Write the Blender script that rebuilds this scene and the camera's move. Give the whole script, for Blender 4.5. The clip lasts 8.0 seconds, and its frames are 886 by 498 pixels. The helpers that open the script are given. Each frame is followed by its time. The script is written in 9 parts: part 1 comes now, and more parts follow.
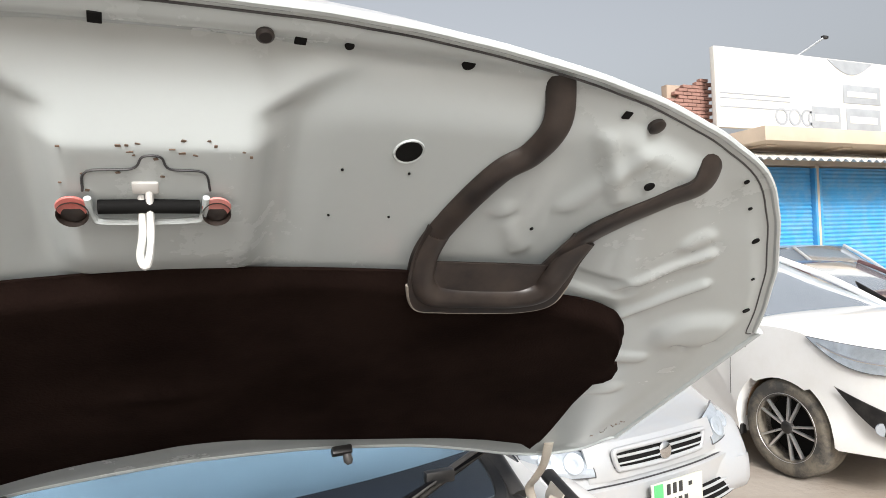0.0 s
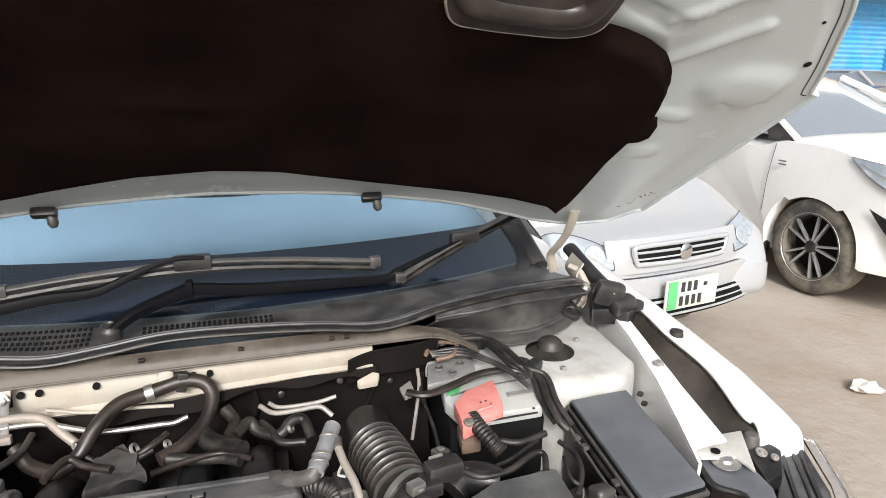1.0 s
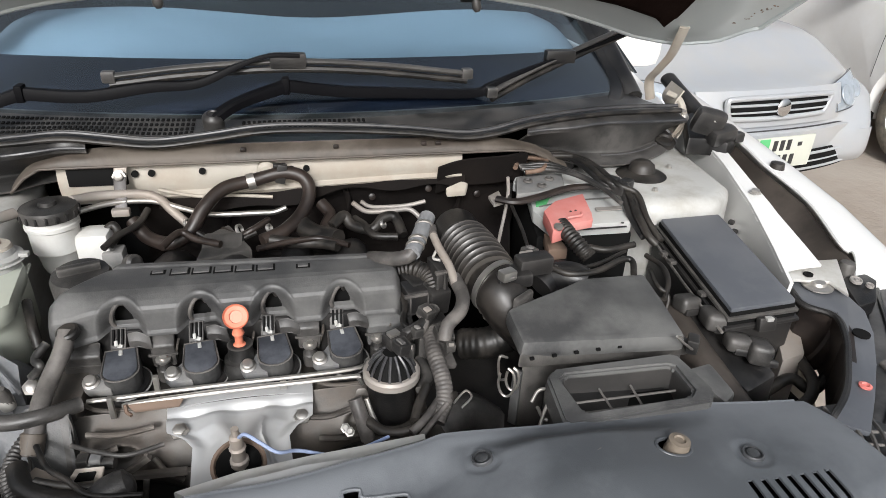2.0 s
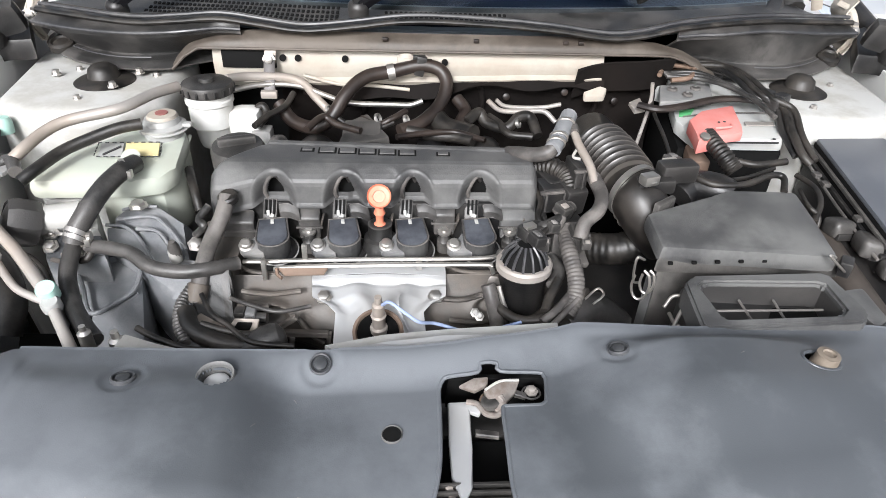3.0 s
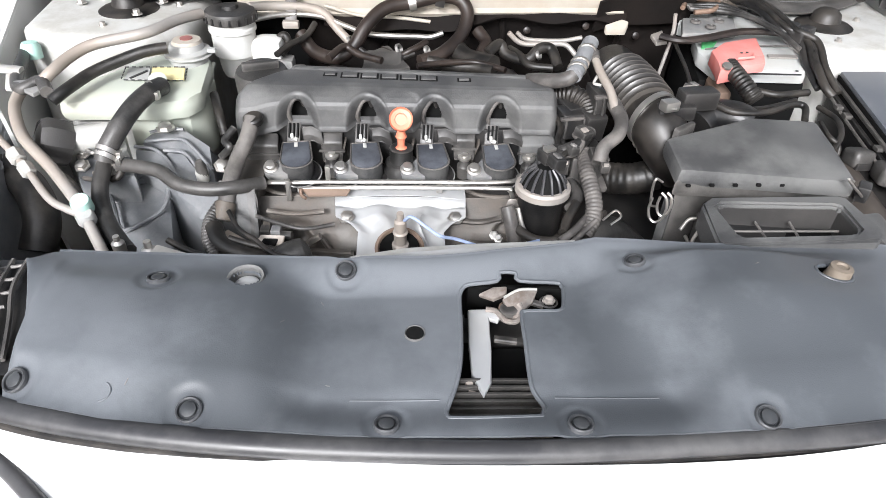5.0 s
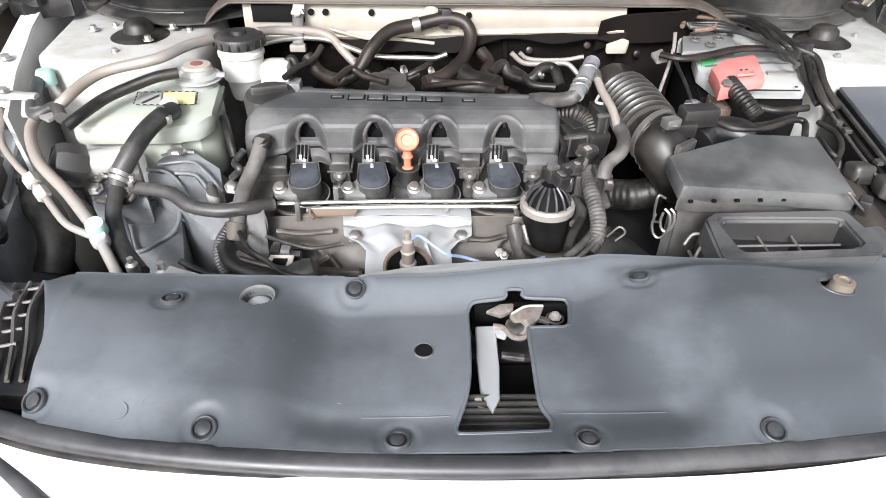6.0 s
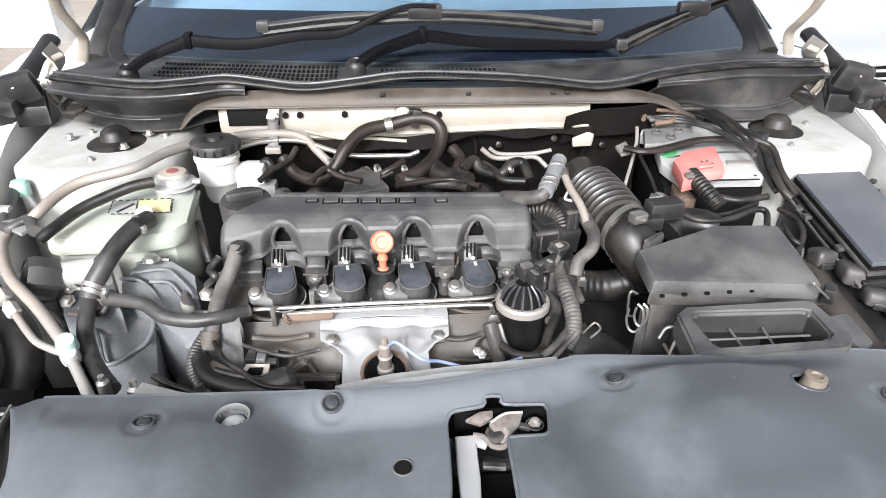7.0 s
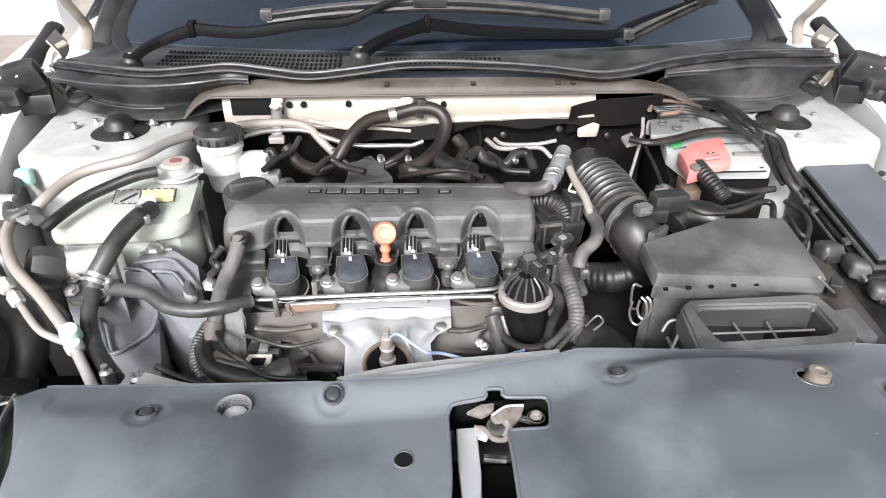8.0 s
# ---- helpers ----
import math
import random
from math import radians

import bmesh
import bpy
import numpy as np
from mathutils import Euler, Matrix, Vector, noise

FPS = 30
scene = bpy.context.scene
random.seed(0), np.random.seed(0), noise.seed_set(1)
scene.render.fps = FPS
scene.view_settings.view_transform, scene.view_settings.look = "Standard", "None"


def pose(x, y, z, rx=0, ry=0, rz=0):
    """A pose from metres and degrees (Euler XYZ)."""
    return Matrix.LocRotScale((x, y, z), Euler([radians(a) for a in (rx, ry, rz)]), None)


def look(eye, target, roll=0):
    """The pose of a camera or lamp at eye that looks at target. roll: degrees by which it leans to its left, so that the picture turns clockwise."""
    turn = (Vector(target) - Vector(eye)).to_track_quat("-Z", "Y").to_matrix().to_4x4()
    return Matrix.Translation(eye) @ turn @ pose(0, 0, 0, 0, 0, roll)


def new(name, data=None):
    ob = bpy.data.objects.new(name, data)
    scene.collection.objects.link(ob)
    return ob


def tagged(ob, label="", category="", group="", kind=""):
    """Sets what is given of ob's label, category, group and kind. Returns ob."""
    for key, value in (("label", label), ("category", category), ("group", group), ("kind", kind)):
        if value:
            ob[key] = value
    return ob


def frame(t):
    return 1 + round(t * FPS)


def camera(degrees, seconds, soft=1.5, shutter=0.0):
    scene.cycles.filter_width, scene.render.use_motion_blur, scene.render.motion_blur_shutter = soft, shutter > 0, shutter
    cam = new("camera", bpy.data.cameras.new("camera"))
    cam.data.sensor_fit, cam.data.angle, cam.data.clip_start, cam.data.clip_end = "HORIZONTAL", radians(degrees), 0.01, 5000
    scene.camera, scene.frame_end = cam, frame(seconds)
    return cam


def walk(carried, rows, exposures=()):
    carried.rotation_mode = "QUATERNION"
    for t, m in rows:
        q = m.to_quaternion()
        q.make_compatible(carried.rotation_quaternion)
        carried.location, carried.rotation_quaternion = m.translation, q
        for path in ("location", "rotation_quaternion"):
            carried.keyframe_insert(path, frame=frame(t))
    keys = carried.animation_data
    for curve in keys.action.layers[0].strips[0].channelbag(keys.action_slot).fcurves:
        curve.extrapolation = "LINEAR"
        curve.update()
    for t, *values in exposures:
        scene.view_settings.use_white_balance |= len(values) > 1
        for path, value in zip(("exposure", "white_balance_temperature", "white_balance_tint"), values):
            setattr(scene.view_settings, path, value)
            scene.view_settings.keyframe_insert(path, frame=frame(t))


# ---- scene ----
cam = camera(69.1, 8.0, soft=0.35)
PATH = [
    (0, (0.008, -0.963, 1.48), (0.773, 0.885, 1.506), -2.4),
    (0.3, (0.026, -0.965, 1.46), (0.793, 0.876, 1.318), -0.8),
    (0.5, (0.021, -0.959, 1.434), (0.767, 0.876, 1.159), 0.6),
    (0.6, (0.025, -0.96, 1.43), (0.739, 0.876, 1.086), 0.7),
    (1, (0.009, -0.957, 1.385), (0.648, 0.857, 0.836), 1.0),
    (1.5, (-0.007, -0.964, 1.337), (0.577, 0.803, 0.605), 1.7),
    (2, (-0.043, -0.976, 1.291), (0.38, 0.742, 0.359), 2.4),
    (2.1, (-0.047, -0.981, 1.281), (0.316, 0.727, 0.305), 2.4),
    (2.2, (-0.059, -0.98, 1.277), (0.269, 0.714, 0.267), 2.9),
    (3.3, (-0.103, -1.014, 1.242), (-0.015, 0.613, 0.082), 2.4),
    (3.5, (-0.108, -1.028, 1.231), (-0.024, 0.584, 0.05), 3.2),
    (4, (-0.112, -1.032, 1.222), (-0.068, 0.528, -0.029), 2.6),
    (4.2, (-0.113, -1.034, 1.224), (-0.043, 0.544, -0.003), 2.4),
    (5.3, (-0.106, -1.04, 1.226), (-0.02, 0.531, -0.009), 2.3),
    (5.5, (-0.107, -1.043, 1.227), (-0.029, 0.534, 0.0), 1.9),
    (6, (-0.11, -1.045, 1.235), (-0.041, 0.557, 0.039), 1.3),
    (6.5, (-0.104, -1.034, 1.258), (0.029, 0.644, 0.179), 0.9),
    (7, (-0.105, -1.028, 1.27), (0.031, 0.69, 0.256), 0.5),
    (7.5, (-0.102, -1.026, 1.27), (0.001, 0.69, 0.248), 0.1),
    (8, (-0.101, -1.024, 1.272), (0.016, 0.677, 0.227), 0.5),
]
walk(cam, [(t, look(eye, target, roll)) for t, eye, target, roll in PATH], exposures=[(0.0, 0.40, 6450, 10), (0.5, 0.53, 6450, 10), (1.0, 0.45, 6450, 10), (1.5, 0.36, 6400, 10), (2.0, 0.10, 6300, 10), (3.3, 0.74, 6120, 11), (6.0, 0.80, 6120, 11), (7.0, 0.87, 6110, 11), (8.0, 0.87, 6100, 12)])


# world and light: a bright hazy sky with a broad, soft sun
SUN_UP, SUN_TURN = 32.0, 196.0
world = bpy.data.worlds.new("hazy_sky")
scene.world = world
world.use_nodes = True
wn = world.node_tree.nodes
sky = wn.new("ShaderNodeTexSky")
sky.sky_type, sky.sun_disc = "NISHITA", False
sky.sun_elevation, sky.sun_rotation = radians(SUN_UP), radians(SUN_TURN)
sky.air_density, sky.dust_density, sky.ozone_density = 1.2, 8.0, 1.5
wn["Background"].inputs["Strength"].default_value = 0.145
haze = wn.new("ShaderNodeHueSaturation")
haze.inputs["Saturation"].default_value = 0.28
world.node_tree.links.new(sky.outputs[0], haze.inputs["Color"])
world.node_tree.links.new(haze.outputs[0], wn["Background"].inputs["Color"])
sun_data = bpy.data.lights.new("sun", "SUN")
sun_data.energy, sun_data.angle, sun_data.color = 2.2, radians(12), (1.0, 0.985, 0.96)
sun = new("sun", sun_data)
sun.matrix_world = look((0, 0, 0), (-math.sin(radians(SUN_TURN)) * math.cos(radians(SUN_UP)), -math.cos(radians(SUN_TURN)) * math.cos(radians(SUN_UP)), -math.sin(radians(SUN_UP))))


# ---- materials ----
def material(name, colour, rough=0.5, metal=0.0, vary=0.12, scale=8.0, bump=0.0, fine=120.0, coat=0.0, dust=None, dust_amount=0.0, spec=0.5, dust_scale=5.0, edge=None):
    """A procedural surface: colour wandering at two scales, an optional coat of dust in patches, fine relief."""
    m = bpy.data.materials.new(name)
    m.use_nodes = True
    nt = m.node_tree
    n, l = nt.nodes, nt.links
    b = n["Principled BSDF"]
    co = n.new("ShaderNodeNewGeometry")
    big, small = n.new("ShaderNodeTexNoise"), n.new("ShaderNodeTexNoise")
    big.inputs["Scale"].default_value, small.inputs["Scale"].default_value = scale, fine
    big.inputs["Detail"].default_value, small.inputs["Detail"].default_value = 6, 4
    l.new(co.outputs["Position"], big.inputs["Vector"])
    l.new(co.outputs["Position"], small.inputs["Vector"])
    ramp = n.new("ShaderNodeMix")
    ramp.data_type = "RGBA"
    lo = [max(0.0, c * (1 - vary)) for c in colour]
    hi = [min(1.0, c * (1 + vary)) for c in colour]
    ramp.inputs["A"].default_value, ramp.inputs["B"].default_value = (*lo, 1), (*hi, 1)
    mixf = n.new("ShaderNodeMath")
    mixf.operation = "MULTIPLY_ADD"
    l.new(small.outputs["Fac"], mixf.inputs[0])
    mixf.inputs[1].default_value = 0.35
    half = n.new("ShaderNodeMath")
    half.operation = "MULTIPLY_ADD"
    l.new(big.outputs["Fac"], half.inputs[0])
    half.inputs[1].default_value, half.inputs[2].default_value = 1.6, -0.47
    l.new(half.outputs[0], mixf.inputs[2])
    l.new(mixf.outputs[0], ramp.inputs["Factor"])
    out = ramp.outputs["Result"]
    if dust:
        dn = n.new("ShaderNodeTexNoise")
        dn.inputs["Scale"].default_value, dn.inputs["Detail"].default_value, dn.inputs["Roughness"].default_value = dust_scale, 10, 0.66
        l.new(co.outputs["Position"], dn.inputs["Vector"])
        dr = n.new("ShaderNodeMapRange")
        dr.inputs["From Min"].default_value, dr.inputs["From Max"].default_value = 0.42, 0.61
        dr.inputs["To Max"].default_value = dust_amount
        l.new(dn.outputs["Fac"], dr.inputs["Value"])
        dm = n.new("ShaderNodeMix")
        dm.data_type = "RGBA"
        l.new(dr.outputs[0], dm.inputs["Factor"])
        l.new(out, dm.inputs["A"])
        dm.inputs["B"].default_value = (*dust, 1)
        out = dm.outputs["Result"]
        ra = n.new("ShaderNodeMath")
        ra.operation = "MULTIPLY_ADD"
        l.new(dr.outputs[0], ra.inputs[0])
        ra.inputs[1].default_value, ra.inputs[2].default_value = 0.3, rough
        ra.use_clamp = True
        l.new(ra.outputs[0], b.inputs["Roughness"])
    else:
        rr = n.new("ShaderNodeMath")
        rr.operation = "MULTIPLY_ADD"
        l.new(big.outputs["Fac"], rr.inputs[0])
        rr.inputs[1].default_value, rr.inputs[2].default_value = 0.16, max(0.0, rough - 0.08)
        rr.use_clamp = True
        l.new(rr.outputs[0], b.inputs["Roughness"])
    if edge:
        # convex edges coloured pale: highlights painted in, along with rub and dust
        er = n.new("ShaderNodeMapRange")
        er.inputs["From Min"].default_value, er.inputs["From Max"].default_value = 0.56, 0.70
        er.inputs["To Max"].default_value = 0.8
        l.new(co.outputs["Pointiness"], er.inputs["Value"])
        em = n.new("ShaderNodeMix")
        em.data_type = "RGBA"
        l.new(er.outputs[0], em.inputs["Factor"])
        l.new(out, em.inputs["A"])
        em.inputs["B"].default_value = (*edge, 1)
        out = em.outputs["Result"]
    l.new(out, b.inputs["Base Color"])
    b.inputs["Metallic"].default_value = metal
    b.inputs["Coat Weight"].default_value = coat
    b.inputs["Coat Roughness"].default_value = 0.06
    b.inputs["Specular IOR Level"].default_value = spec
    if bump:
        bp = n.new("ShaderNodeBump")
        bp.inputs["Strength"].default_value, bp.inputs["Distance"].default_value = 0.6, bump
        l.new(small.outputs["Fac"], bp.inputs["Height"])
        l.new(bp.outputs[0], b.inputs["Normal"])
    return m


def glass(name, tint, rough=0.0):
    m = bpy.data.materials.new(name)
    m.use_nodes = True
    b = m.node_tree.nodes["Principled BSDF"]
    b.inputs["Base Color"].default_value = (*tint, 1)
    b.inputs["Transmission Weight"].default_value, b.inputs["Roughness"].default_value, b.inputs["IOR"].default_value = 1.0, rough, 1.52
    return m


DUST = (0.40, 0.34, 0.27)
WHITE = material("white_car_paint", (0.755, 0.755, 0.745), 0.28, vary=0.03, scale=3, coat=0.6, dust=(0.55, 0.5, 0.42), dust_amount=0.12)
# white greyed and cooled in the colour to offset warm ground bounce from below
HOOD_IN = material("cooled_underside_white", (0.51, 0.555, 0.562), 0.26, vary=0.03, scale=3, coat=0.25, dust=(0.42, 0.42, 0.405), dust_amount=0.06)
# darker copy of the white car paint, standing in for the bay's shade; dust besides
DIM_WHITE = material("dimmed_white_paint", (0.465, 0.464, 0.448), 0.40, vary=0.05, scale=9, dust=(0.30, 0.275, 0.235), dust_amount=0.5, dust_scale=16)
APRON = material("dusty_taupe_trim", (0.058, 0.047, 0.038), 0.5, vary=0.25, scale=14, dust=(0.15, 0.128, 0.106), dust_amount=0.6, dust_scale=10)
TRIM_BROWN = material("dusty_brown_trim", (0.040, 0.033, 0.028), 0.5, vary=0.3, scale=14, dust=(0.10, 0.083, 0.070), dust_amount=0.55, dust_scale=10)
BEAM_CREAM = material("cream_beam_paint", (0.41, 0.38, 0.33), 0.5, vary=0.06, scale=12, dust=(0.3, 0.23, 0.17), dust_amount=0.4, dust_scale=12)
PAD = material("black_felt_pad", (0.0105, 0.0062, 0.0052), 0.95, vary=0.3, scale=10, bump=0.002, fine=300, dust=(0.019, 0.0118, 0.0095), dust_amount=0.5, spec=0.02)
DUCT = material("brown_black_rubber", (0.012, 0.0088, 0.0078), 0.36, vary=0.3, scale=14, dust=(0.060, 0.043, 0.034), dust_amount=0.42, dust_scale=16)
COVER = material("dusty_grey_plastic", (0.048, 0.048, 0.049), 0.42, vary=0.15, scale=7, bump=0.0006, fine=700, dust=(0.155, 0.155, 0.15), dust_amount=0.75, dust_scale=6, edge=(0.36, 0.35, 0.34))
COVER_TOP = material("dusty_grey_cover", (0.048, 0.048, 0.049), 0.40, vary=0.15, scale=7, bump=0.0004, fine=700, dust=(0.155, 0.153, 0.148), dust_amount=0.75, dust_scale=6)
PANEL = material("smudged_grey_plastic", (0.076, 0.083, 0.092), 0.37, vary=0.2, scale=5, bump=0.0002, fine=900, dust=(0.150, 0.161, 0.176), dust_amount=0.72, dust_scale=5.0)
PLASTIC = material("black_plastic", (0.008, 0.008, 0.0085), 0.36, vary=0.2, scale=20, bump=0.0004, fine=500, dust=(0.085, 0.077, 0.07), dust_amount=0.22, dust_scale=15, edge=(0.17, 0.162, 0.155))
DUSTY = material("dusty_black_plastic", (0.020, 0.0195, 0.019), 0.35, vary=0.25, scale=15, bump=0.0005, fine=500, dust=(0.125, 0.117, 0.11), dust_amount=0.48, dust_scale=14, edge=(0.30, 0.28, 0.26))
FUSE_LID = material("blue_grey_smooth_lid", (0.085, 0.091, 0.104), 0.34, vary=0.08, scale=10, dust=(0.16, 0.165, 0.175), dust_amount=0.5, dust_scale=9)
FUSE = material("smooth_black_lid", (0.02, 0.02, 0.021), 0.40, vary=0.15, scale=10, dust=(0.17, 0.165, 0.165), dust_amount=0.55, dust_scale=9)
CLIP = material("grey_black_clip", (0.030, 0.032, 0.035), 0.32, vary=0.2, scale=30, dust=(0.085, 0.088, 0.092), dust_amount=0.4, dust_scale=40, edge=(0.22, 0.22, 0.23))
RUBBER = material("dull_black_rubber", (0.008, 0.0075, 0.007), 0.42, vary=0.2, scale=25, bump=0.0004, fine=260, dust=(0.085, 0.073, 0.062), dust_amount=0.34, dust_scale=24)
FRIT = material("dark_blue_black_band", (0.005, 0.006, 0.011), 0.5, vary=0.2, spec=0.1)
SEAL = material("grey_rubber_seal", (0.034, 0.034, 0.037), 0.36, vary=0.25, scale=12, dust=(0.115, 0.112, 0.11), dust_amount=0.5, dust_scale=14)
ALLOY = material("dull_cast_alloy", (0.066, 0.060, 0.054), 0.45, metal=0.4, vary=0.2, scale=25, bump=0.0003, fine=300, dust=(0.125, 0.105, 0.088), dust_amount=0.65, dust_scale=22, edge=(0.5, 0.46, 0.42))
SHIELD = material("thin_silver_shield", (0.44, 0.447, 0.455), 0.38, metal=0.2, vary=0.08, scale=18, dust=(0.43, 0.42, 0.405), dust_amount=0.5, dust_scale=12)
STEEL = material("bright_steel", (0.6, 0.58, 0.55), 0.35, metal=0.9, vary=0.12, scale=40, dust=(0.35, 0.3, 0.25), dust_amount=0.3)
LATCHSTEEL = material("stained_zinc_steel", (0.24, 0.215, 0.195), 0.45, metal=0.3, vary=0.3, scale=60, dust=(0.12, 0.085, 0.065), dust_amount=0.6, dust_scale=70, edge=(0.5, 0.46, 0.42))
RUST = material("rusty_steel", (0.19, 0.125, 0.09), 0.7, metal=0.3, vary=0.3, scale=40, dust=(0.20, 0.16, 0.13), dust_amount=0.6)
PIPE = material("dusty_alloy_pipe", (0.35, 0.33, 0.31), 0.42, metal=0.25, vary=0.15, scale=20, dust=(0.30, 0.24, 0.19), dust_amount=0.6)
TANK = material("milky_green_plastic", (0.43, 0.458, 0.40), 0.34, vary=0.06, scale=8, dust=(0.45, 0.42, 0.33), dust_amount=0.35)
MILKY = material("milky_white_plastic", (0.36, 0.362, 0.352), 0.38, vary=0.06, scale=10, dust=(0.4, 0.37, 0.32), dust_amount=0.4)
RED = material("red_plastic", (0.58, 0.14, 0.12), 0.45, vary=0.15, scale=20, dust=(0.62, 0.36, 0.33), dust_amount=0.6)
ORANGE = material("orange_plastic", (0.64, 0.20, 0.12), 0.45, vary=0.08, scale=25, dust=(0.62, 0.31, 0.21), dust_amount=0.4)
YELLOW = material("yellow_sticker", (0.64, 0.56, 0.30), 0.5, vary=0.06, scale=30)
REDDISH = material("faded_red_print", (0.26, 0.10, 0.09), 0.6, vary=0.2, scale=60)
MINT = material("mint_plastic", (0.40, 0.60, 0.53), 0.5, vary=0.06, scale=30)
COILRIM = material("coil_rim_plastic", (0.030, 0.030, 0.031), 0.36, vary=0.2, scale=30, dust=(0.13, 0.127, 0.122), dust_amount=0.4, dust_scale=30, edge=(0.34, 0.33, 0.32))
COIL = material("coil_black_plastic", (0.040, 0.043, 0.052), 0.38, vary=0.2, scale=30, dust=(0.13, 0.14, 0.16), dust_amount=0.4, dust_scale=30, edge=(0.2, 0.2, 0.21))
BATTERY = material("battery_grey_white", (0.46, 0.47, 0.465), 0.42, vary=0.06, scale=12, dust=(0.4, 0.38, 0.34), dust_amount=0.4, dust_scale=16)
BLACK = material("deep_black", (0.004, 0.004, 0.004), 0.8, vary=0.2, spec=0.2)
GREYCAST = material("grey_moulded_plastic", (0.15, 0.152, 0.156), 0.5, vary=0.15, scale=18, bump=0.0005, fine=400, dust=(0.28, 0.27, 0.25), dust_amount=0.6, dust_scale=16, edge=(0.42, 0.41, 0.39))
BELLOWS = material("dusty_brown_bellows", (0.013, 0.0115, 0.0105), 0.33, vary=0.25, scale=14, dust=(0.060, 0.052, 0.045), dust_amount=0.45, dust_scale=20, edge=(0.28, 0.255, 0.23))
HOSE = material("pale_dusty_hose", (0.055, 0.051, 0.049), 0.48, vary=0.3, scale=20, bump=0.0005, fine=240, dust=(0.19, 0.175, 0.16), dust_amount=0.6, dust_scale=18)
# grey tone puts the blade's top highlight into the colour, dust besides
BLADE = material("highlight_grey_rubber", (0.045, 0.043, 0.041), 0.4, vary=0.2, scale=30, dust=(0.13, 0.12, 0.11), dust_amount=0.4)
RESERVOIR = material("white_reservoir_plastic", (0.62, 0.62, 0.60), 0.36, vary=0.05, scale=14, dust=(0.45, 0.42, 0.37), dust_amount=0.4, dust_scale=20)
MAROON = material("dark_maroon_paint", (0.075, 0.028, 0.032), 0.3, vary=0.08, coat=0.6, dust=(0.2, 0.15, 0.13), dust_amount=0.3)
BLUE_LEAD = material("pale_blue_insulation", (0.22, 0.30, 0.52), 0.45, vary=0.1, scale=40, dust=(0.35, 0.38, 0.45), dust_amount=0.4)
GLOSSBLACK = material("glossy_black_enamel", (0.004, 0.004, 0.005), 0.5, vary=0.2, scale=20, spec=0.08)
TAN = material("pale_tan_rubber", (0.17, 0.14, 0.11), 0.6, vary=0.2, scale=50, dust=(0.15, 0.125, 0.095), dust_amount=0.5, dust_scale=40)
LIP = material("dirty_cream_lip", (0.30, 0.27, 0.235), 0.4, vary=0.25, scale=40, dust=(0.12, 0.10, 0.08), dust_amount=0.6, dust_scale=30)
PALEHOSE = material("pale_grey_sleeve", (0.065, 0.060, 0.057), 0.45, vary=0.35, scale=25, bump=0.0005, fine=240, dust=(0.19, 0.175, 0.16), dust_amount=0.55, dust_scale=25)
LINER = material("black_brown_liner", (0.006, 0.0045, 0.004), 0.85, vary=0.3, scale=12, bump=0.002, fine=90, dust=(0.015, 0.011, 0.009), dust_amount=0.5, spec=0.2)
ALTGREY = material("bluish_grey_plastic", (0.15, 0.157, 0.168), 0.42, vary=0.2, scale=18, bump=0.0004, fine=400, dust=(0.27, 0.27, 0.27), dust_amount=0.55, dust_scale=22, edge=(0.5, 0.5, 0.5))
SLEEVE = material("pale_dusty_tape", (0.09, 0.087, 0.085), 0.5, vary=0.3, scale=40, dust=(0.3, 0.285, 0.27), dust_amount=0.6, dust_scale=30)
# blue-grey stands in for the sky reflected in the windscreen
DASH = material("sky_reflection_dashboard", (0.21, 0.255, 0.30), 0.7, vary=0.15, scale=4)
TYRE = material("dusty_tyre_rubber", (0.05, 0.048, 0.045), 0.8, vary=0.15, scale=14, dust=(0.3, 0.26, 0.2), dust_amount=0.55, dust_scale=6)
RIM = material("machined_alloy_rim", (0.62, 0.62, 0.62), 0.3, metal=0.8, vary=0.05)
SILVER = material("silver_car_paint", (0.44, 0.455, 0.475), 0.33, metal=0.25, vary=0.03, coat=0.5, dust=(0.55, 0.5, 0.42), dust_amount=0.2)
CHROME = material("chrome", (0.8, 0.8, 0.8), 0.12, metal=1.0, vary=0.03)
LAMP = material("lamp_lens", (0.50, 0.55, 0.60), 0.10, metal=0.5, vary=0.15, scale=30)
WINDOW = material("dark_window", (0.02, 0.025, 0.03), 0.05, vary=0.1, spec=0.8)
# pale metallic base paints the sky's reflection into the glass
FAR_WINDOW = material("sky_painted_window", (0.62, 0.67, 0.72), 0.08, metal=0.8, vary=0.0)
DIRT = material("dry_brown_dirt", (0.305, 0.255, 0.21), 0.95, vary=0.2, scale=1.1, bump=0.012, fine=22, dust=(0.40, 0.36, 0.315), dust_amount=0.7, dust_scale=0.7)
PAPER = material("crumpled_paper", (0.7, 0.68, 0.62), 0.8, vary=0.1, scale=20)
GREEN_STRIP = material("plate_green", (0.10, 0.42, 0.16), 0.4, vary=0.05)
PLATE = material("plate_white", (0.55, 0.56, 0.49), 0.4, vary=0.04)
INK = material("plate_ink", (0.03, 0.03, 0.03), 0.5)
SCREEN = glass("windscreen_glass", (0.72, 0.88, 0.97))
LENS = glass("clear_lens", (0.95, 0.97, 1.0))


# ---- modelling helpers ----
def mesh_of(name, bm, mat, smooth=True):
    me = bpy.data.meshes.new(name)
    bmesh.ops.recalc_face_normals(bm, faces=bm.faces)
    bm.to_mesh(me)
    bm.free()
    for p in me.polygons:
        p.use_smooth = smooth
    if smooth:
        me.set_sharp_from_angle(angle=radians(38))
    me.materials.append(mat)
    return me


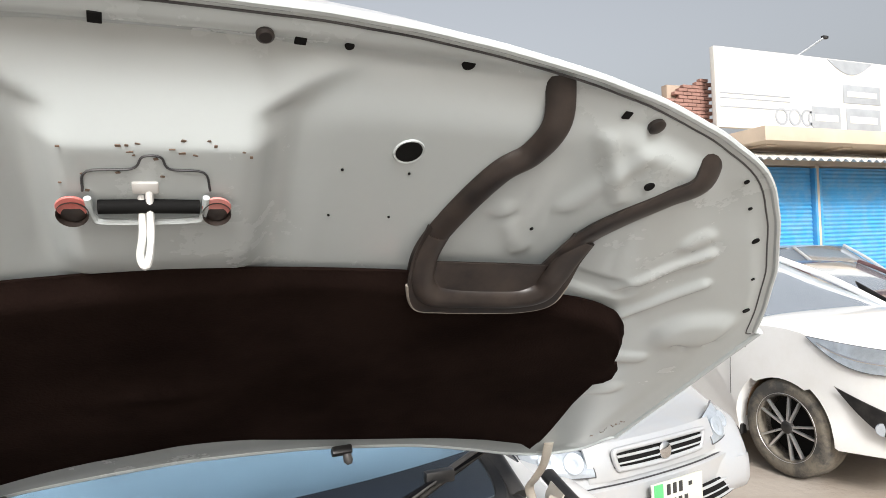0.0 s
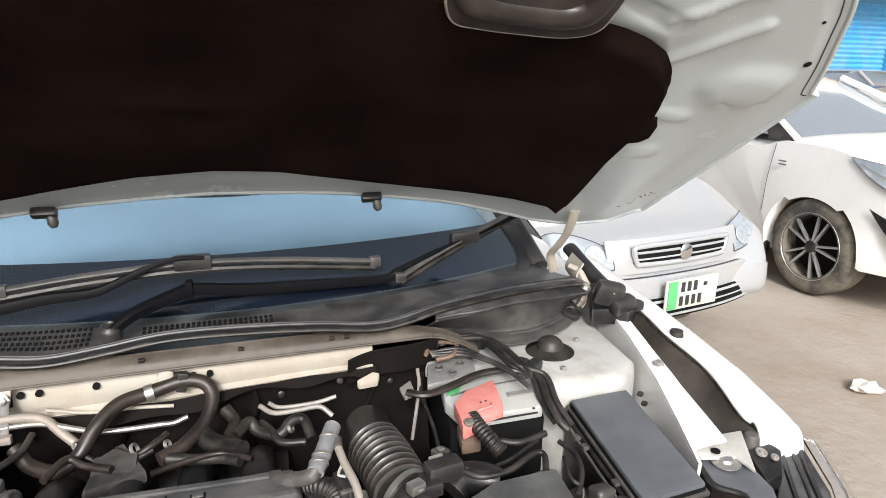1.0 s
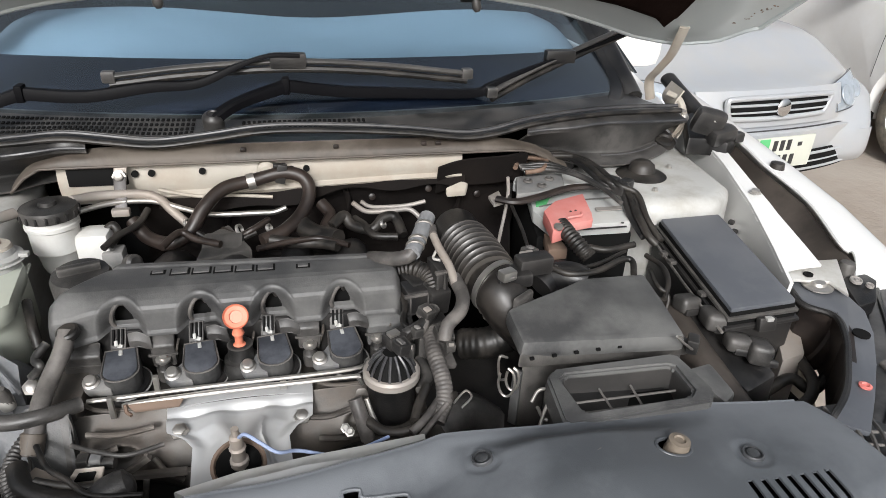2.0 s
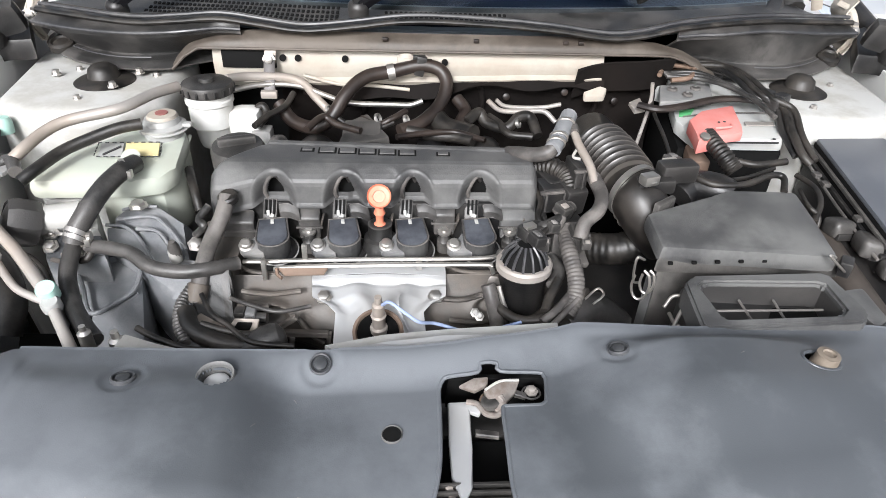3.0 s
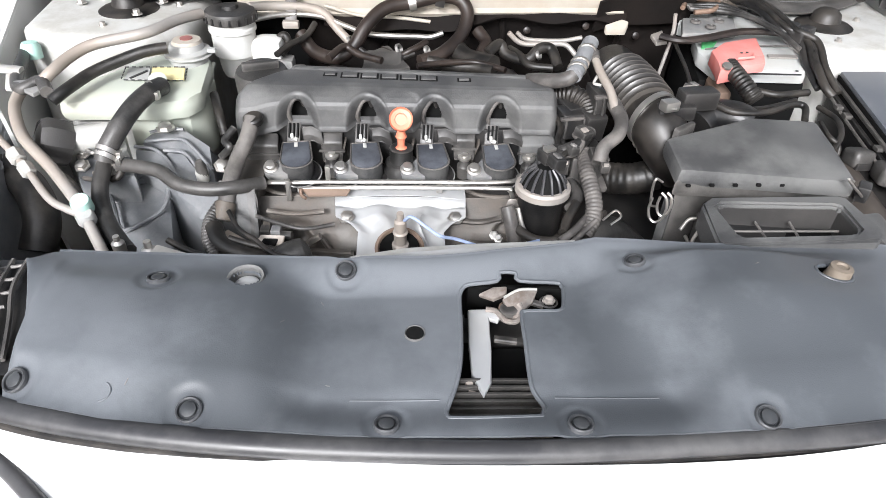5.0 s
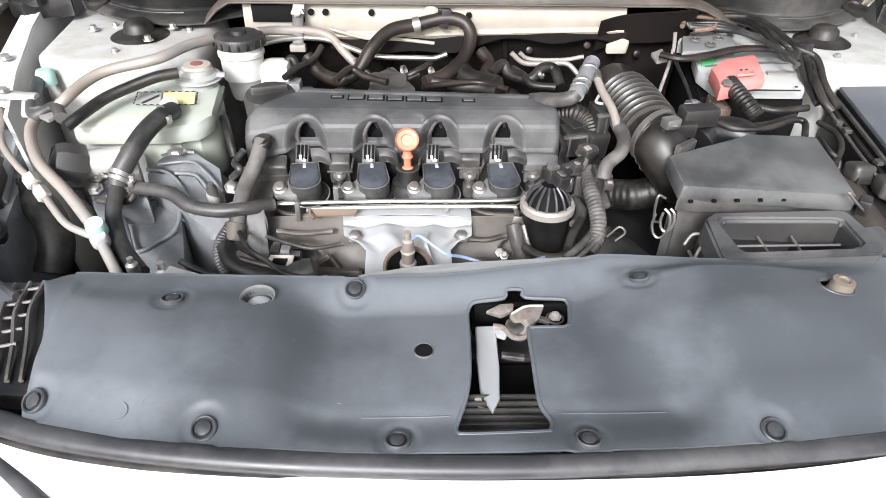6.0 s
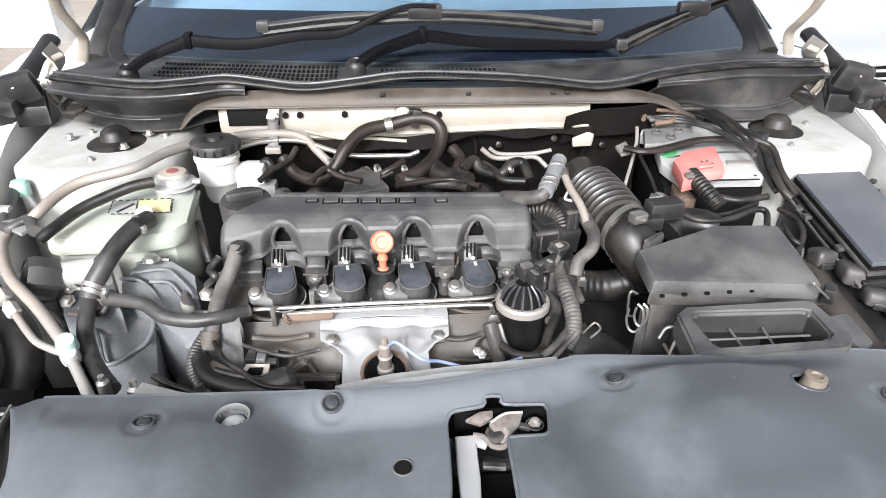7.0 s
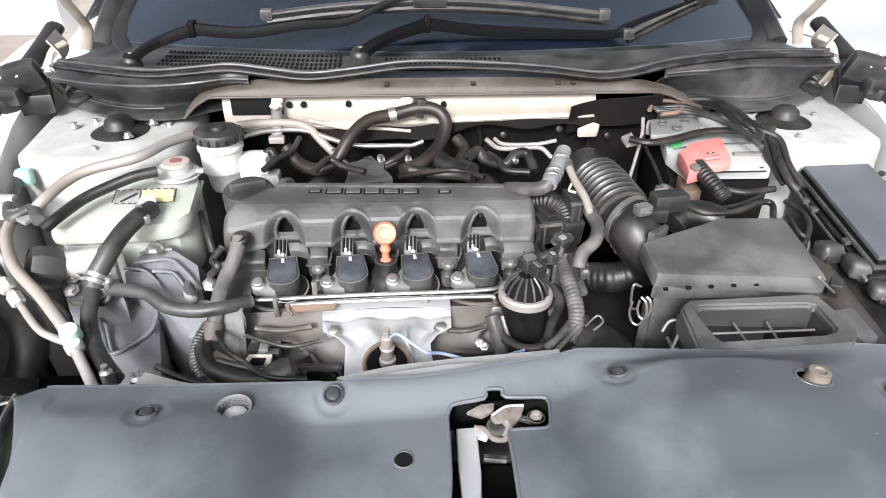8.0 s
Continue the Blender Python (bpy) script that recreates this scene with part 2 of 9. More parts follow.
def part(name, bm, mat, parent, label="", smooth=True):
    """One mesh object under a thing or under a part."""
    ob = new(name, mesh_of(name, bm, mat, smooth))
    if parent:
        ob.parent = parent
        base = parent.location if parent.parent is None else Vector()
        ob.matrix_parent_inverse = Matrix.Translation(-base)
    if label:
        ob["label"] = label
    return ob


def thing(name, bm, mat, label, category, group="", kind="", smooth=True):
    return tagged(part(name, bm, mat, None, "", smooth), label, category, group, kind)


def holder(name, at, label, category, group="", kind=""):
    """An Empty at the base of a thing that has several parts."""
    ob = new(name)
    ob.location = at
    return tagged(ob, label, category, group, kind)


def add(bm, other):
    me = bpy.data.meshes.new("joined")
    other.to_mesh(me)
    other.free()
    bm.from_mesh(me)
    bpy.data.meshes.remove(me)
    return bm


def box(at, size, bevel=0.0, turn=(0, 0, 0), segs=2, bm=None):
    b = bmesh.new()
    bmesh.ops.create_cube(b, size=1)
    bmesh.ops.scale(b, vec=size, verts=b.verts)
    if bevel:
        bmesh.ops.bevel(b, geom=b.edges[:], offset=bevel, segments=segs, affect="EDGES", profile=0.6)
    bmesh.ops.transform(b, matrix=pose(*at, *turn), verts=b.verts)
    return add(bm, b) if bm else b


def slab(outline, z0, z1, bevel=0.0, segs=2, bm=None, taper=1.0):
    """An upright prism over an outline of (x, y) points, its top scaled by taper."""
    b = bmesh.new()
    cx, cy = sum(p[0] for p in outline) / len(outline), sum(p[1] for p in outline) / len(outline)
    low = [b.verts.new((p[0], p[1], z0)) for p in outline]
    top = [b.verts.new((cx + (p[0] - cx) * taper, cy + (p[1] - cy) * taper, z1)) for p in outline]
    n = len(outline)
    b.faces.new(low[::-1])
    b.faces.new(top)
    for i in range(n):
        b.faces.new((low[i], low[(i + 1) % n], top[(i + 1) % n], top[i]))
    bmesh.ops.recalc_face_normals(b, faces=b.faces)
    if bevel:
        bmesh.ops.bevel(b, geom=b.edges[:], offset=bevel, segments=segs, affect="EDGES", profile=0.6)
    return add(bm, b) if bm else b


def block(corners, depth, bevel=0.0, bm=None, flare=0.0):
    """A solid hung below a top face of three or more corner points (x, y, z)."""
    b = bmesh.new()
    c = sum((Vector(p) for p in corners), Vector()) / len(corners)
    top = [b.verts.new(p) for p in corners]
    low = [b.verts.new((p[0] + (p[0] - c.x) * flare, p[1] + (p[1] - c.y) * flare, p[2] - depth)) for p in corners]
    n = len(corners)
    b.faces.new(top)
    b.faces.new(low[::-1])
    for i in range(n):
        b.faces.new((low[i], low[(i + 1) % n], top[(i + 1) % n], top[i]))
    bmesh.ops.recalc_face_normals(b, faces=b.faces)
    if bevel:
        bmesh.ops.bevel(b, geom=b.edges[:], offset=bevel, segments=2, affect="EDGES", profile=0.6)
    return add(bm, b) if bm else b


def spline(points, steps=8):
    """A smooth line through the points."""
    p = [Vector(q) for q in points]
    if len(p) < 3:
        return [p[0].lerp(p[1], i / steps) for i in range(steps + 1)]
    p = [2 * p[0] - p[1], *p, 2 * p[-1] - p[-2]]
    out = []
    for i in range(1, len(p) - 2):
        a, b, c, d = p[i - 1:i + 3]
        for k in range(steps):
            t = k / steps
            out.append(0.5 * (2 * b + (c - a) * t + (2 * a - 5 * b + 4 * c - d) * t * t + (3 * b - a - 3 * c + d) * t ** 3))
    out.append(p[-2])
    return out


def tube(points, radius, sides=10, steps=8, ribs=0.0, pitch=0.008, flat=1.0, bm=None, ends=None, straight=False):
    """A hose along the points; ribs: the height of its corrugation; flat: its height as a share of its width; ends: the radii at both ends."""
    line = [Vector(q) for q in points] if straight else spline(points, steps)
    if ribs:
        step, left, dense = pitch / 8, 0.0, [line[0]]
        for a, b in zip(line[:-1], line[1:]):
            d, at = (b - a).length, step - left
            while at <= d:
                dense.append(a.lerp(b, at / d))
                at += step
            left = d - (at - step)
        line = dense
    b = bmesh.new()
    rings, run, up = [], 0.0, None
    total = sum((q - p).length for p, q in zip(line[:-1], line[1:]))
    for i, p in enumerate(line):
        way = (line[min(i + 1, len(line) - 1)] - line[max(i - 1, 0)]).normalized()
        if up is None:
            up = Vector((0, 0, 1)) if abs(way.z) < 0.9 else Vector((0, 1, 0))
        side = way.cross(up).normalized()
        up = side.cross(way).normalized()
        if i:
            run += (p - line[i - 1]).length
        r = radius
        if ends:
            r = ends[0] + (ends[1] - ends[0]) * run / max(total, 1e-6)
        if ribs:
            r += ribs * (0.5 - 0.5 * math.cos(2 * math.pi * run / pitch))
        rings.append([b.verts.new(p + side * r * math.cos(2 * math.pi * k / sides) + up * r * flat * math.sin(2 * math.pi * k / sides)) for k in range(sides)])
    for r0, r1 in zip(rings[:-1], rings[1:]):
        for k in range(sides):
            b.faces.new((r0[k], r0[(k + 1) % sides], r1[(k + 1) % sides], r1[k]))
    b.faces.new(rings[0][::-1])
    b.faces.new(rings[-1])
    return add(bm, b) if bm else b


def strip(points, widths, heights, steps=6, bm=None):
    """A flat bar along the points, its width and height read from the lists; upper edges chamfered."""
    line = spline(points, steps)
    b = bmesh.new()
    rings = []
    for i, p in enumerate(line):
        k = i / (len(line) - 1)
        w = between([(j / (len(widths) - 1), a) for j, a in enumerate(widths)], k) / 2
        h = between([(j / (len(heights) - 1), a) for j, a in enumerate(heights)], k) / 2
        way = (line[min(i + 1, len(line) - 1)] - line[max(i - 1, 0)]).normalized()
        side = way.cross(Vector((0, 0, 1))).normalized()
        up = side.cross(way).normalized()
        rings.append([b.verts.new(p + side * x + up * z) for x, z in ((-w, -h), (w, -h), (w, h * 0.45), (w * 0.7, h), (-w * 0.7, h), (-w, h * 0.45))])
    for r0, r1 in zip(rings[:-1], rings[1:]):
        for k in range(6):
            b.faces.new((r0[k], r0[(k + 1) % 6], r1[(k + 1) % 6], r1[k]))
    b.faces.new(rings[0][::-1])
    b.faces.new(rings[-1])
    return add(bm, b) if bm else b


def lathe(profile, at, axis=(0, 0, 1), sides=24, bm=None, closed=True):
    """A turned body: profile of (radius, height) along the axis from at."""
    b = bmesh.new()
    q = Vector((0, 0, 1)).rotation_difference(Vector(axis).normalized()).to_matrix().to_4x4()
    m = Matrix.Translation(at) @ q
    rings = []
    for r, h in profile:
        if r < 1e-6:
            rings.append([b.verts.new(m @ Vector((0, 0, h)))])
        else:
            rings.append([b.verts.new(m @ Vector((r * math.cos(2 * math.pi * k / sides), r * math.sin(2 * math.pi * k / sides), h))) for k in range(sides)])
    for r0, r1 in zip(rings[:-1], rings[1:]):
        for k in range(sides):
            j = (k + 1) % sides
            if len(r0) == 1 and len(r1) > 1:
                b.faces.new((r0[0], r1[k], r1[j]))
            elif len(r1) == 1 and len(r0) > 1:
                b.faces.new((r0[k], r0[j], r1[0]))
            elif len(r0) > 1:
                b.faces.new((r0[k], r0[j], r1[j], r1[k]))
    for r in (rings[0], rings[-1]):
        if len(r) > 1 and closed and profile[0] != profile[-1]:
            b.faces.new(r)
    return add(bm, b) if bm else b


def sheet(f, nu, nv, thick=0.0, keep=None, bm=None):
    """A surface f(u, v), u and v from 0 to 1, of nu x nv faces; keep(u, v) drops faces; thick gives it depth."""
    b = bmesh.new()
    vs = [[b.verts.new(f(i / nu, j / nv)) for j in range(nv + 1)] for i in range(nu + 1)]
    for i in range(nu):
        for j in range(nv):
            if keep is None or keep((i + 0.5) / nu, (j + 0.5) / nv):
                b.faces.new((vs[i][j], vs[i + 1][j], vs[i + 1][j + 1], vs[i][j + 1]))
    bmesh.ops.delete(b, geom=[v for v in b.verts if not v.link_faces], context="VERTS")
    if thick:
        bmesh.ops.recalc_face_normals(b, faces=b.faces)
        bmesh.ops.solidify(b, geom=b.faces[:], thickness=thick)
    return add(bm, b) if bm else b


def inside(poly, x, y):
    hit = False
    for (x0, y0), (x1, y1) in zip(poly, poly[1:] + poly[:1]):
        if (y0 > y) != (y1 > y) and x < (x1 - x0) * (y - y0) / (y1 - y0) + x0:
            hit = not hit
    return hit


def ease(a, b, x):
    t = min(1.0, max(0.0, (x - a) / (b - a)))
    return t * t * (3 - 2 * t)


def between(table, x):
    """Straight-line reading of a table of (x, value) pairs."""
    if x <= table[0][0]:
        return table[0][1]
    for (x0, v0), (x1, v1) in zip(table[:-1], table[1:]):
        if x <= x1:
            return v0 + (v1 - v0) * (x - x0) / (x1 - x0)
    return table[-1][1]


def bolt(at, r=0.007, h=0.006, axis=(0, 0, 1), bm=None):
    b = lathe([(r * 1.5, 0), (r * 1.5, h * 0.25), (r, h * 0.3), (r, h), (r * 0.75, h * 1.15), (0, h * 1.15)], at, axis, 6)
    return add(bm, b) if bm else b


WELL = material("brown_wheel_liner", (0.20, 0.125, 0.07), 0.9, vary=0.2, scale=8)


# ---- ground ----
ground_bm = bmesh.new()


def ground_height(x, y):
    near = max(0.0, 1 - (abs(x) + abs(y)) / 40)
    return (0.018 * noise.noise((x * 0.55, y * 0.55, 0)) + 0.008 * noise.noise((x * 2.3, y * 2.3, 3))) * near - 0.012


def stretch(k):
    return math.copysign(abs(k) ** 2.6, k) * 400 + k * 12


ground_bm = sheet(lambda u, v: (2 + stretch(2 * u - 1), 2 + stretch(2 * v - 1), ground_height(2 + stretch(2 * u - 1), 2 + stretch(2 * v - 1))), 150, 150)
thing("ground", ground_bm, DIRT, "dry brown dirt yard with pale dusty patches", "ground", kind="structure")


# ---- cars standing in the yard ----
def loft(outline, half, crown=0.0, ks=(-1, -0.985, -0.94, -0.8, -0.4, 0, 0.4, 0.8, 0.94, 0.985, 1), shrink=0.02):
    """A body lofted across from a side outline of (s, z): half(s, z) is its half width, crown sinks the top towards the sides, shrink rounds the flanks."""
    b = bmesh.new()
    cs, cz = sum(p[0] for p in outline) / len(outline), sum(p[1] for p in outline) / len(outline)
    rings = []
    for k in ks:
        a = abs(k)
        inset = shrink * max(0.0, (a - 0.9) / 0.1) ** 2
        ring = []
        for s, z in outline:
            d = Vector((cs - s, cz - z))
            d = d.normalized() * inset if d.length > 1e-6 else d
            ring.append(b.verts.new((k * half(s, z), s + d.x, z + d.y - crown * a ** 3 * (1 if z > cz else 0))))
        rings.append(ring)
    n = len(outline)
    for r0, r1 in zip(rings[:-1], rings[1:]):
        for i in range(n):
            b.faces.new((r0[i], r0[(i + 1) % n], r1[(i + 1) % n], r1[i]))
    caps = [b.faces.new(rings[0][::-1]), b.faces.new(rings[-1])]
    bmesh.ops.recalc_face_normals(b, faces=b.faces)
    bmesh.ops.triangulate(b, faces=caps)
    return b


def arch(s, z, r, a0=-8, a1=188, n=14):
    """The wheel opening, from its rear foot over the top to its front foot."""
    return [(s + r * math.cos(radians(a0 + (a1 - a0) * i / n)), z + r * math.sin(radians(a0 + (a1 - a0) * i / n))) for i in range(n + 1)]


def wheel(owner, at, r, side, width=0.19, spokes=10):
    """A wheel on its axle: tyre, alloy rim with spokes, hub cap. side: -1 or 1, where its face looks."""
    w = width / 2
    tyre = part("wheel", lathe([(r * 0.66, -w), (r * 0.9, -w), (r * 0.975, -w * 0.86), (r, -w * 0.6), (r, w * 0.6), (r * 0.975, w * 0.86), (r * 0.9, w), (r * 0.8, w * 1.03), (r * 0.66, w * 0.96), (r * 0.66, -w)], at, (side, 0, 0), 40), TYRE, owner, "dusty black tyre")
    rim = lathe([(r * 0.715, w * 0.95), (r * 0.70, w * 1.0), (r * 0.675, w * 0.9), (r * 0.66, w * 0.2), (r * 0.66, -w * 0.8)], at, (side, 0, 0), 40, closed=False)
    for i in range(spokes):
        a = 2 * math.pi * (i + 0.18 * (1 if i % 2 else -1)) / spokes
        b = box((r * 0.385, 0, 0), (r * 0.60, r * 0.046, w * 0.26), r * 0.010)
        bmesh.ops.transform(b, matrix=Matrix.Translation(Vector(at) + Vector((side * w * 0.72, 0, 0))) @ Vector((0, 0, 1)).rotation_difference(Vector((side, 0, 0))).to_matrix().to_4x4() @ pose(0, 0, 0, 0, 0, math.degrees(a)), verts=b.verts)
        add(rim, b)
    part("rim", rim, RIM, tyre, "machined alloy rim with thin spokes")
    part("brake_disc", lathe([(r * 0.6, -w * 0.2), (r * 0.6, 0), (r * 0.05, 0.01), (0, 0.01)], at, (side, 0, 0), 28), BLACK, tyre)
    part("hub_cap", lathe([(r * 0.13, w * 0.6), (r * 0.13, w * 0.86), (r * 0.09, w * 0.93), (0, w * 0.93)], at, (side, 0, 0), 18), PLASTIC, tyre)


BODY_KS = tuple(math.copysign(min(1.0, 1.02 * math.sin(abs(k) * math.pi / 2)), k) for k in [i / 13 for i in range(-13, 14)])


def parked_car(name, where, label, paint, length, width, height, nose, belt, wheels, tyre_r, screen, roof, rear, hood_z, tail_z, group="parked cars", lean=0.24, chin=0.0):
    """A parked car. nose: height of the bonnet's front; screen: (s of its foot, s of its top); rear: (s of the rear window's top, of its foot)."""
    car = holder(name, where, label, "car", group)
    x0, y0, _ = where
    hw = width / 2
    f, r = wheels
    ar = tyre_r * 1.14

    def half(s, z):
        t = 1 - 0.20 * max(0, 1 - s / 0.55) ** 2.2 - 0.10 * max(0, 1 - (length - s) / 0.5) ** 2
        return hw * t * (1 - 0.05 * max(0, 0.35 - z) / 0.3) * (1 - 0.05 * max(0, z - 0.7) / 0.3)

    low = 0.2
    line = [(0.06, low + 0.06 + chin), (0.02, 0.34 + chin * 0.5), (0.0, 0.45), (0.02, 0.56), (0.07, nose - 0.06), (0.13, nose), (0.3, nose + 0.05), (screen[0] * 0.6, hood_z - 0.02), (screen[0], hood_z), (screen[0] + 0.4, belt), (rear[1] - 0.5, belt + 0.03), (rear[1], tail_z), (length - 0.1, tail_z - 0.02), (length - 0.02, tail_z - 0.15), (length, 0.5), (length - 0.05, low + 0.05)]
    line += [(r + ar, low)] + arch(r, tyre_r, ar, n=26) + [(r - ar, low)] + [(f + ar, low)] + arch(f, tyre_r, ar, n=26) + [(f - ar - 0.02, low + 0.05 + chin)]
    top = [(p.x, p.y) for p in spline([(s, z, 0) for s, z in line[:16]], 4)]
    body = loft(top + line[16:], half, 0.04, BODY_KS, 0.02)
    m = Matrix.Translation(where)
    bmesh.ops.transform(body, matrix=m, verts=body.verts)
    part("body", body, paint, car)

    def cabin(s, z):
        return (hw - 0.05) * (1 - lean * max(0, z - belt) / (height - belt)) * (1 - 0.10 * max(0, 1 - abs(s - screen[0]) / 0.7) ** 2)

    top = [(screen[0] + 0.02, hood_z - 0.03), (screen[1], height - 0.038), (screen[1] + 0.35, height - 0.014), ((screen[1] + rear[0]) / 2, height - 0.006), (rear[0] - 0.2, height - 0.02), (rear[0], height - 0.06), (rear[1], tail_z - 0.03)]
    win = loft(top, cabin, 0.02)
    bmesh.ops.transform(win, matrix=m, verts=win.verts)
    part("glasshouse", win, FAR_WINDOW, car, "glass with the sky's reflection put into its pale colour")
    lid = [(screen[1] + 0.12, top[1][1] + (top[2][1] - top[1][1]) * 0.34 + 0.004)] + [(s, z + 0.006) for s, z in top[2:-1]]
    lid += [(s, z - 0.016) for s, z in lid[::-1]]
    rf = loft(lid, lambda s, z: cabin(s, height) + 0.02, 0.03)
    bmesh.ops.transform(rf, matrix=m, verts=rf.verts)
    part("roof", rf, paint, car)
    for side in (-1, 1):
        for name_, pts in (("a_pillar", (top[0], ((top[0][0] + top[1][0]) / 2, (top[0][1] + top[1][1]) / 2 + 0.02), top[1])), ("c_pillar", (top[-1], top[-2])), ("b_pillar", (((screen[1] + rear[0]) / 2 + 0.1, belt), ((screen[1] + rear[0]) / 2 + 0.15, height - 0.05)))):
            part(name_, tube([(x0 + side * (cabin(s, z) - 0.004), y0 + s, z) for s, z in pts], 0.026, 8, 6), paint, car)
        part("mirror", box((x0 + side * (hw + 0.06), y0 + screen[0] + 0.32, belt + 0.05), (0.17, 0.1, 0.12), 0.035), paint, car)
        part("sill", box((x0 + side * (hw - 0.05), y0 + (f + r) / 2, low + 0.02), (0.06, r - f - 2 * ar, 0.08), 0.02), PLASTIC, car)
        for s in (f, r):
            wheel(car, (x0 + side * (hw - 0.105), y0 + s, tyre_r), tyre_r, side)
            well = lathe([(0.05, 0.25), (ar - 0.01, 0.25), (ar - 0.006, hw - 0.065), (ar - 0.012, hw - 0.065), (ar - 0.02, 0.27), (0.05, 0.27)], (x0, y0 + s, tyre_r), (side, 0, 0), 28)
            bmesh.ops.delete(well, geom=[q for q in well.verts if q.co.z < tyre_r], context="VERTS")
            part("wheel_well", well, WELL, car)
    return car


# the silver hatchback beside the open car, turned a little towards it
HX, HY = 1.81, 1.14
hatch = parked_car("hatchback", (HX, HY, 0), "silver hatchback with a silver-framed grille, parked on the dirt", SILVER, 3.45, 1.47, 1.36, 0.70, 0.88, (0.70, 2.85), 0.265, (0.98, 1.58), 1.36, (2.9, 3.25), 0.90, 0.90, chin=0.11)
hatch.rotation_euler = (0, 0, radians(8))


def nose(x, out=0.0):
    """The front's plan: how far forward it reaches at x across the car."""
    return HY - out + 0.02 + 0.15 * min(1.2, abs(x) / 0.70) ** 2.4


def nose_strip(z0, z1, out, x0, x1, lean=0.0, thick=0.010):
    return sheet(lambda u, v: (HX + x0 + (x1 - x0) * u, nose(x0 + (x1 - x0) * u, out) - 0.010 * math.sin(v * 3.1) + lean * v, z0 + (z1 - z0) * v), 48, 6, thick)


bumper = part("front_bumper", sheet(lambda u, v: (HX + (u * 2 - 1) * 0.675, nose((u * 2 - 1) * 0.675) + 0.06 * ease(0.72, 1.0, abs(u * 2 - 1)) - 0.062 * math.sin(min(1.0, 0.25 + v * 1.1) * math.pi / 2) * ease(1.06, 0.90, v) + 0.02, 0.365 + 0.215 * v), 56, 22, 0.01), SILVER, hatch)
# dark strip paints the shadow line under the bumper's upper edge
part("shadow_strip", nose_strip(0.567, 0.572, 0.020, -0.58, 0.58, 0.0, 0.004), SEAL, bumper, "bumper's shadow line, laid on as a dark strip")
intake = part("intake", nose_strip(0.385, 0.475, 0.036, -0.58, 0.58), BLACK, bumper)
for z in (0.392, 0.424, 0.456):
    part("slat", nose_strip(z, z + 0.013, 0.050, -0.59, 0.59), SILVER, intake)
for x in (-0.30, 0.30):
    part("upright", tube([(HX + x, nose(x, 0.046), 0.392), (HX + x + 0.025, nose(x + 0.025, 0.046), 0.470)], 0.006, 8, 3), SILVER, intake)
part("header_panel", nose_strip(0.585, 0.718, 0.006, -0.37, 0.37, 0.035), SILVER, hatch)
grille = part("grille", nose_strip(0.632, 0.694, 0.012, -0.255, 0.255, 0.012), BLACK, hatch)
frame_line = [(-0.262, 0.692), (-0.235, 0.701), (0.0, 0.704), (0.235, 0.701), (0.262, 0.692), (0.245, 0.634), (0.215, 0.624), (0.0, 0.620), (-0.215, 0.624), (-0.245, 0.634), (-0.262, 0.692), (-0.235, 0.701)]
part("surround", tube([(HX + x, nose(x, 0.022), z) for x, z in frame_line], 0.011, 10, 5), SILVER, grille, "silver grille surround")
for z in (0.648, 0.674):
    part("bar", nose_strip(z - 0.006, z + 0.006, 0.022, -0.25, 0.25), SILVER, grille)
part("emblem", lathe([(0.034, 0), (0.034, 0.005), (0.028, 0.009), (0, 0.010)], (HX, nose(0, 0.030), 0.662), (0, -1, 0.1), 20), CHROME, grille, "plain chrome emblem")
for side in (-1, 1):
    def lamp_at(u, v, out=0.0, side=side):
        x = 0.345 + 0.245 * u
        low, high = 0.612 + 0.012 * u, 0.692 + 0.058 * math.sin(min(1.0, u * 1.25) * math.pi / 2) * ease(1.2, 0.8, u)
        return (HX + side * x, nose(x, 0.020 + out) + 0.075 * v * v + 0.05 * u * u * u, low + (high - low) * v)

    lamp = part("headlight", sheet(lamp_at, 24, 12, 0.008), LAMP, hatch, "clear almond-shaped headlight")
    rim = [lamp_at(k / 10, 0, 0.002) for k in range(11)] + [lamp_at(1, k / 6, 0.002) for k in range(1, 7)] + [lamp_at(1 - k / 10, 1, 0.002) for k in range(1, 11)] + [lamp_at(0, 1 - k / 6, 0.002) for k in range(1, 7)]
    part("lamp_gap", tube(rim, 0.0022, 6, 1, straight=True), SEAL, lamp)
    for u, r in ((0.32, 0.044), (0.70, 0.040)):
        c = Vector(lamp_at(u, 0.5, 0.004))
        part("reflector", lathe([(r, -0.002), (r * 0.92, 0.001), (r * 0.5, -0.001), (r * 0.25, 0.003), (0, 0.004)], c, (side * 0.25, -0.85, 0.45), 22), LAMP, lamp)
plate = part("number_plate", box((HX + 0.0, HY - 0.064, 0.500), (0.295, 0.008, 0.128), 0.003), PLATE, hatch, "white number plate with a green strip")
part("strip", box((HX - 0.112, HY - 0.0695, 0.500), (0.05, 0.004, 0.120), 0.001), GREEN_STRIP, plate)
for row, (z, marks) in enumerate(((0.530, (-0.055, -0.020, 0.015, 0.072)), (0.470, (-0.060, -0.025, 0.010, 0.045)))):
    for x in marks:
        part("bar", box((HX + x, HY - 0.0695, z), (0.020, 0.003, 0.042 if x < 0.07 else 0.016), 0.001), INK, plate)

# the white sedan with alloy wheels
SX, SY = 4.385, 1.16
sedan = parked_car("sedan", (SX, SY, 0), "white sedan with ten-spoke alloy wheels, parked on the dirt", WHITE, 4.4, 1.73, 1.38, 0.74, 0.93, (0.85, 3.4), 0.31, (1.18, 2.0), 1.4, (3.35, 3.95), 0.985, 1.02, lean=0.36)


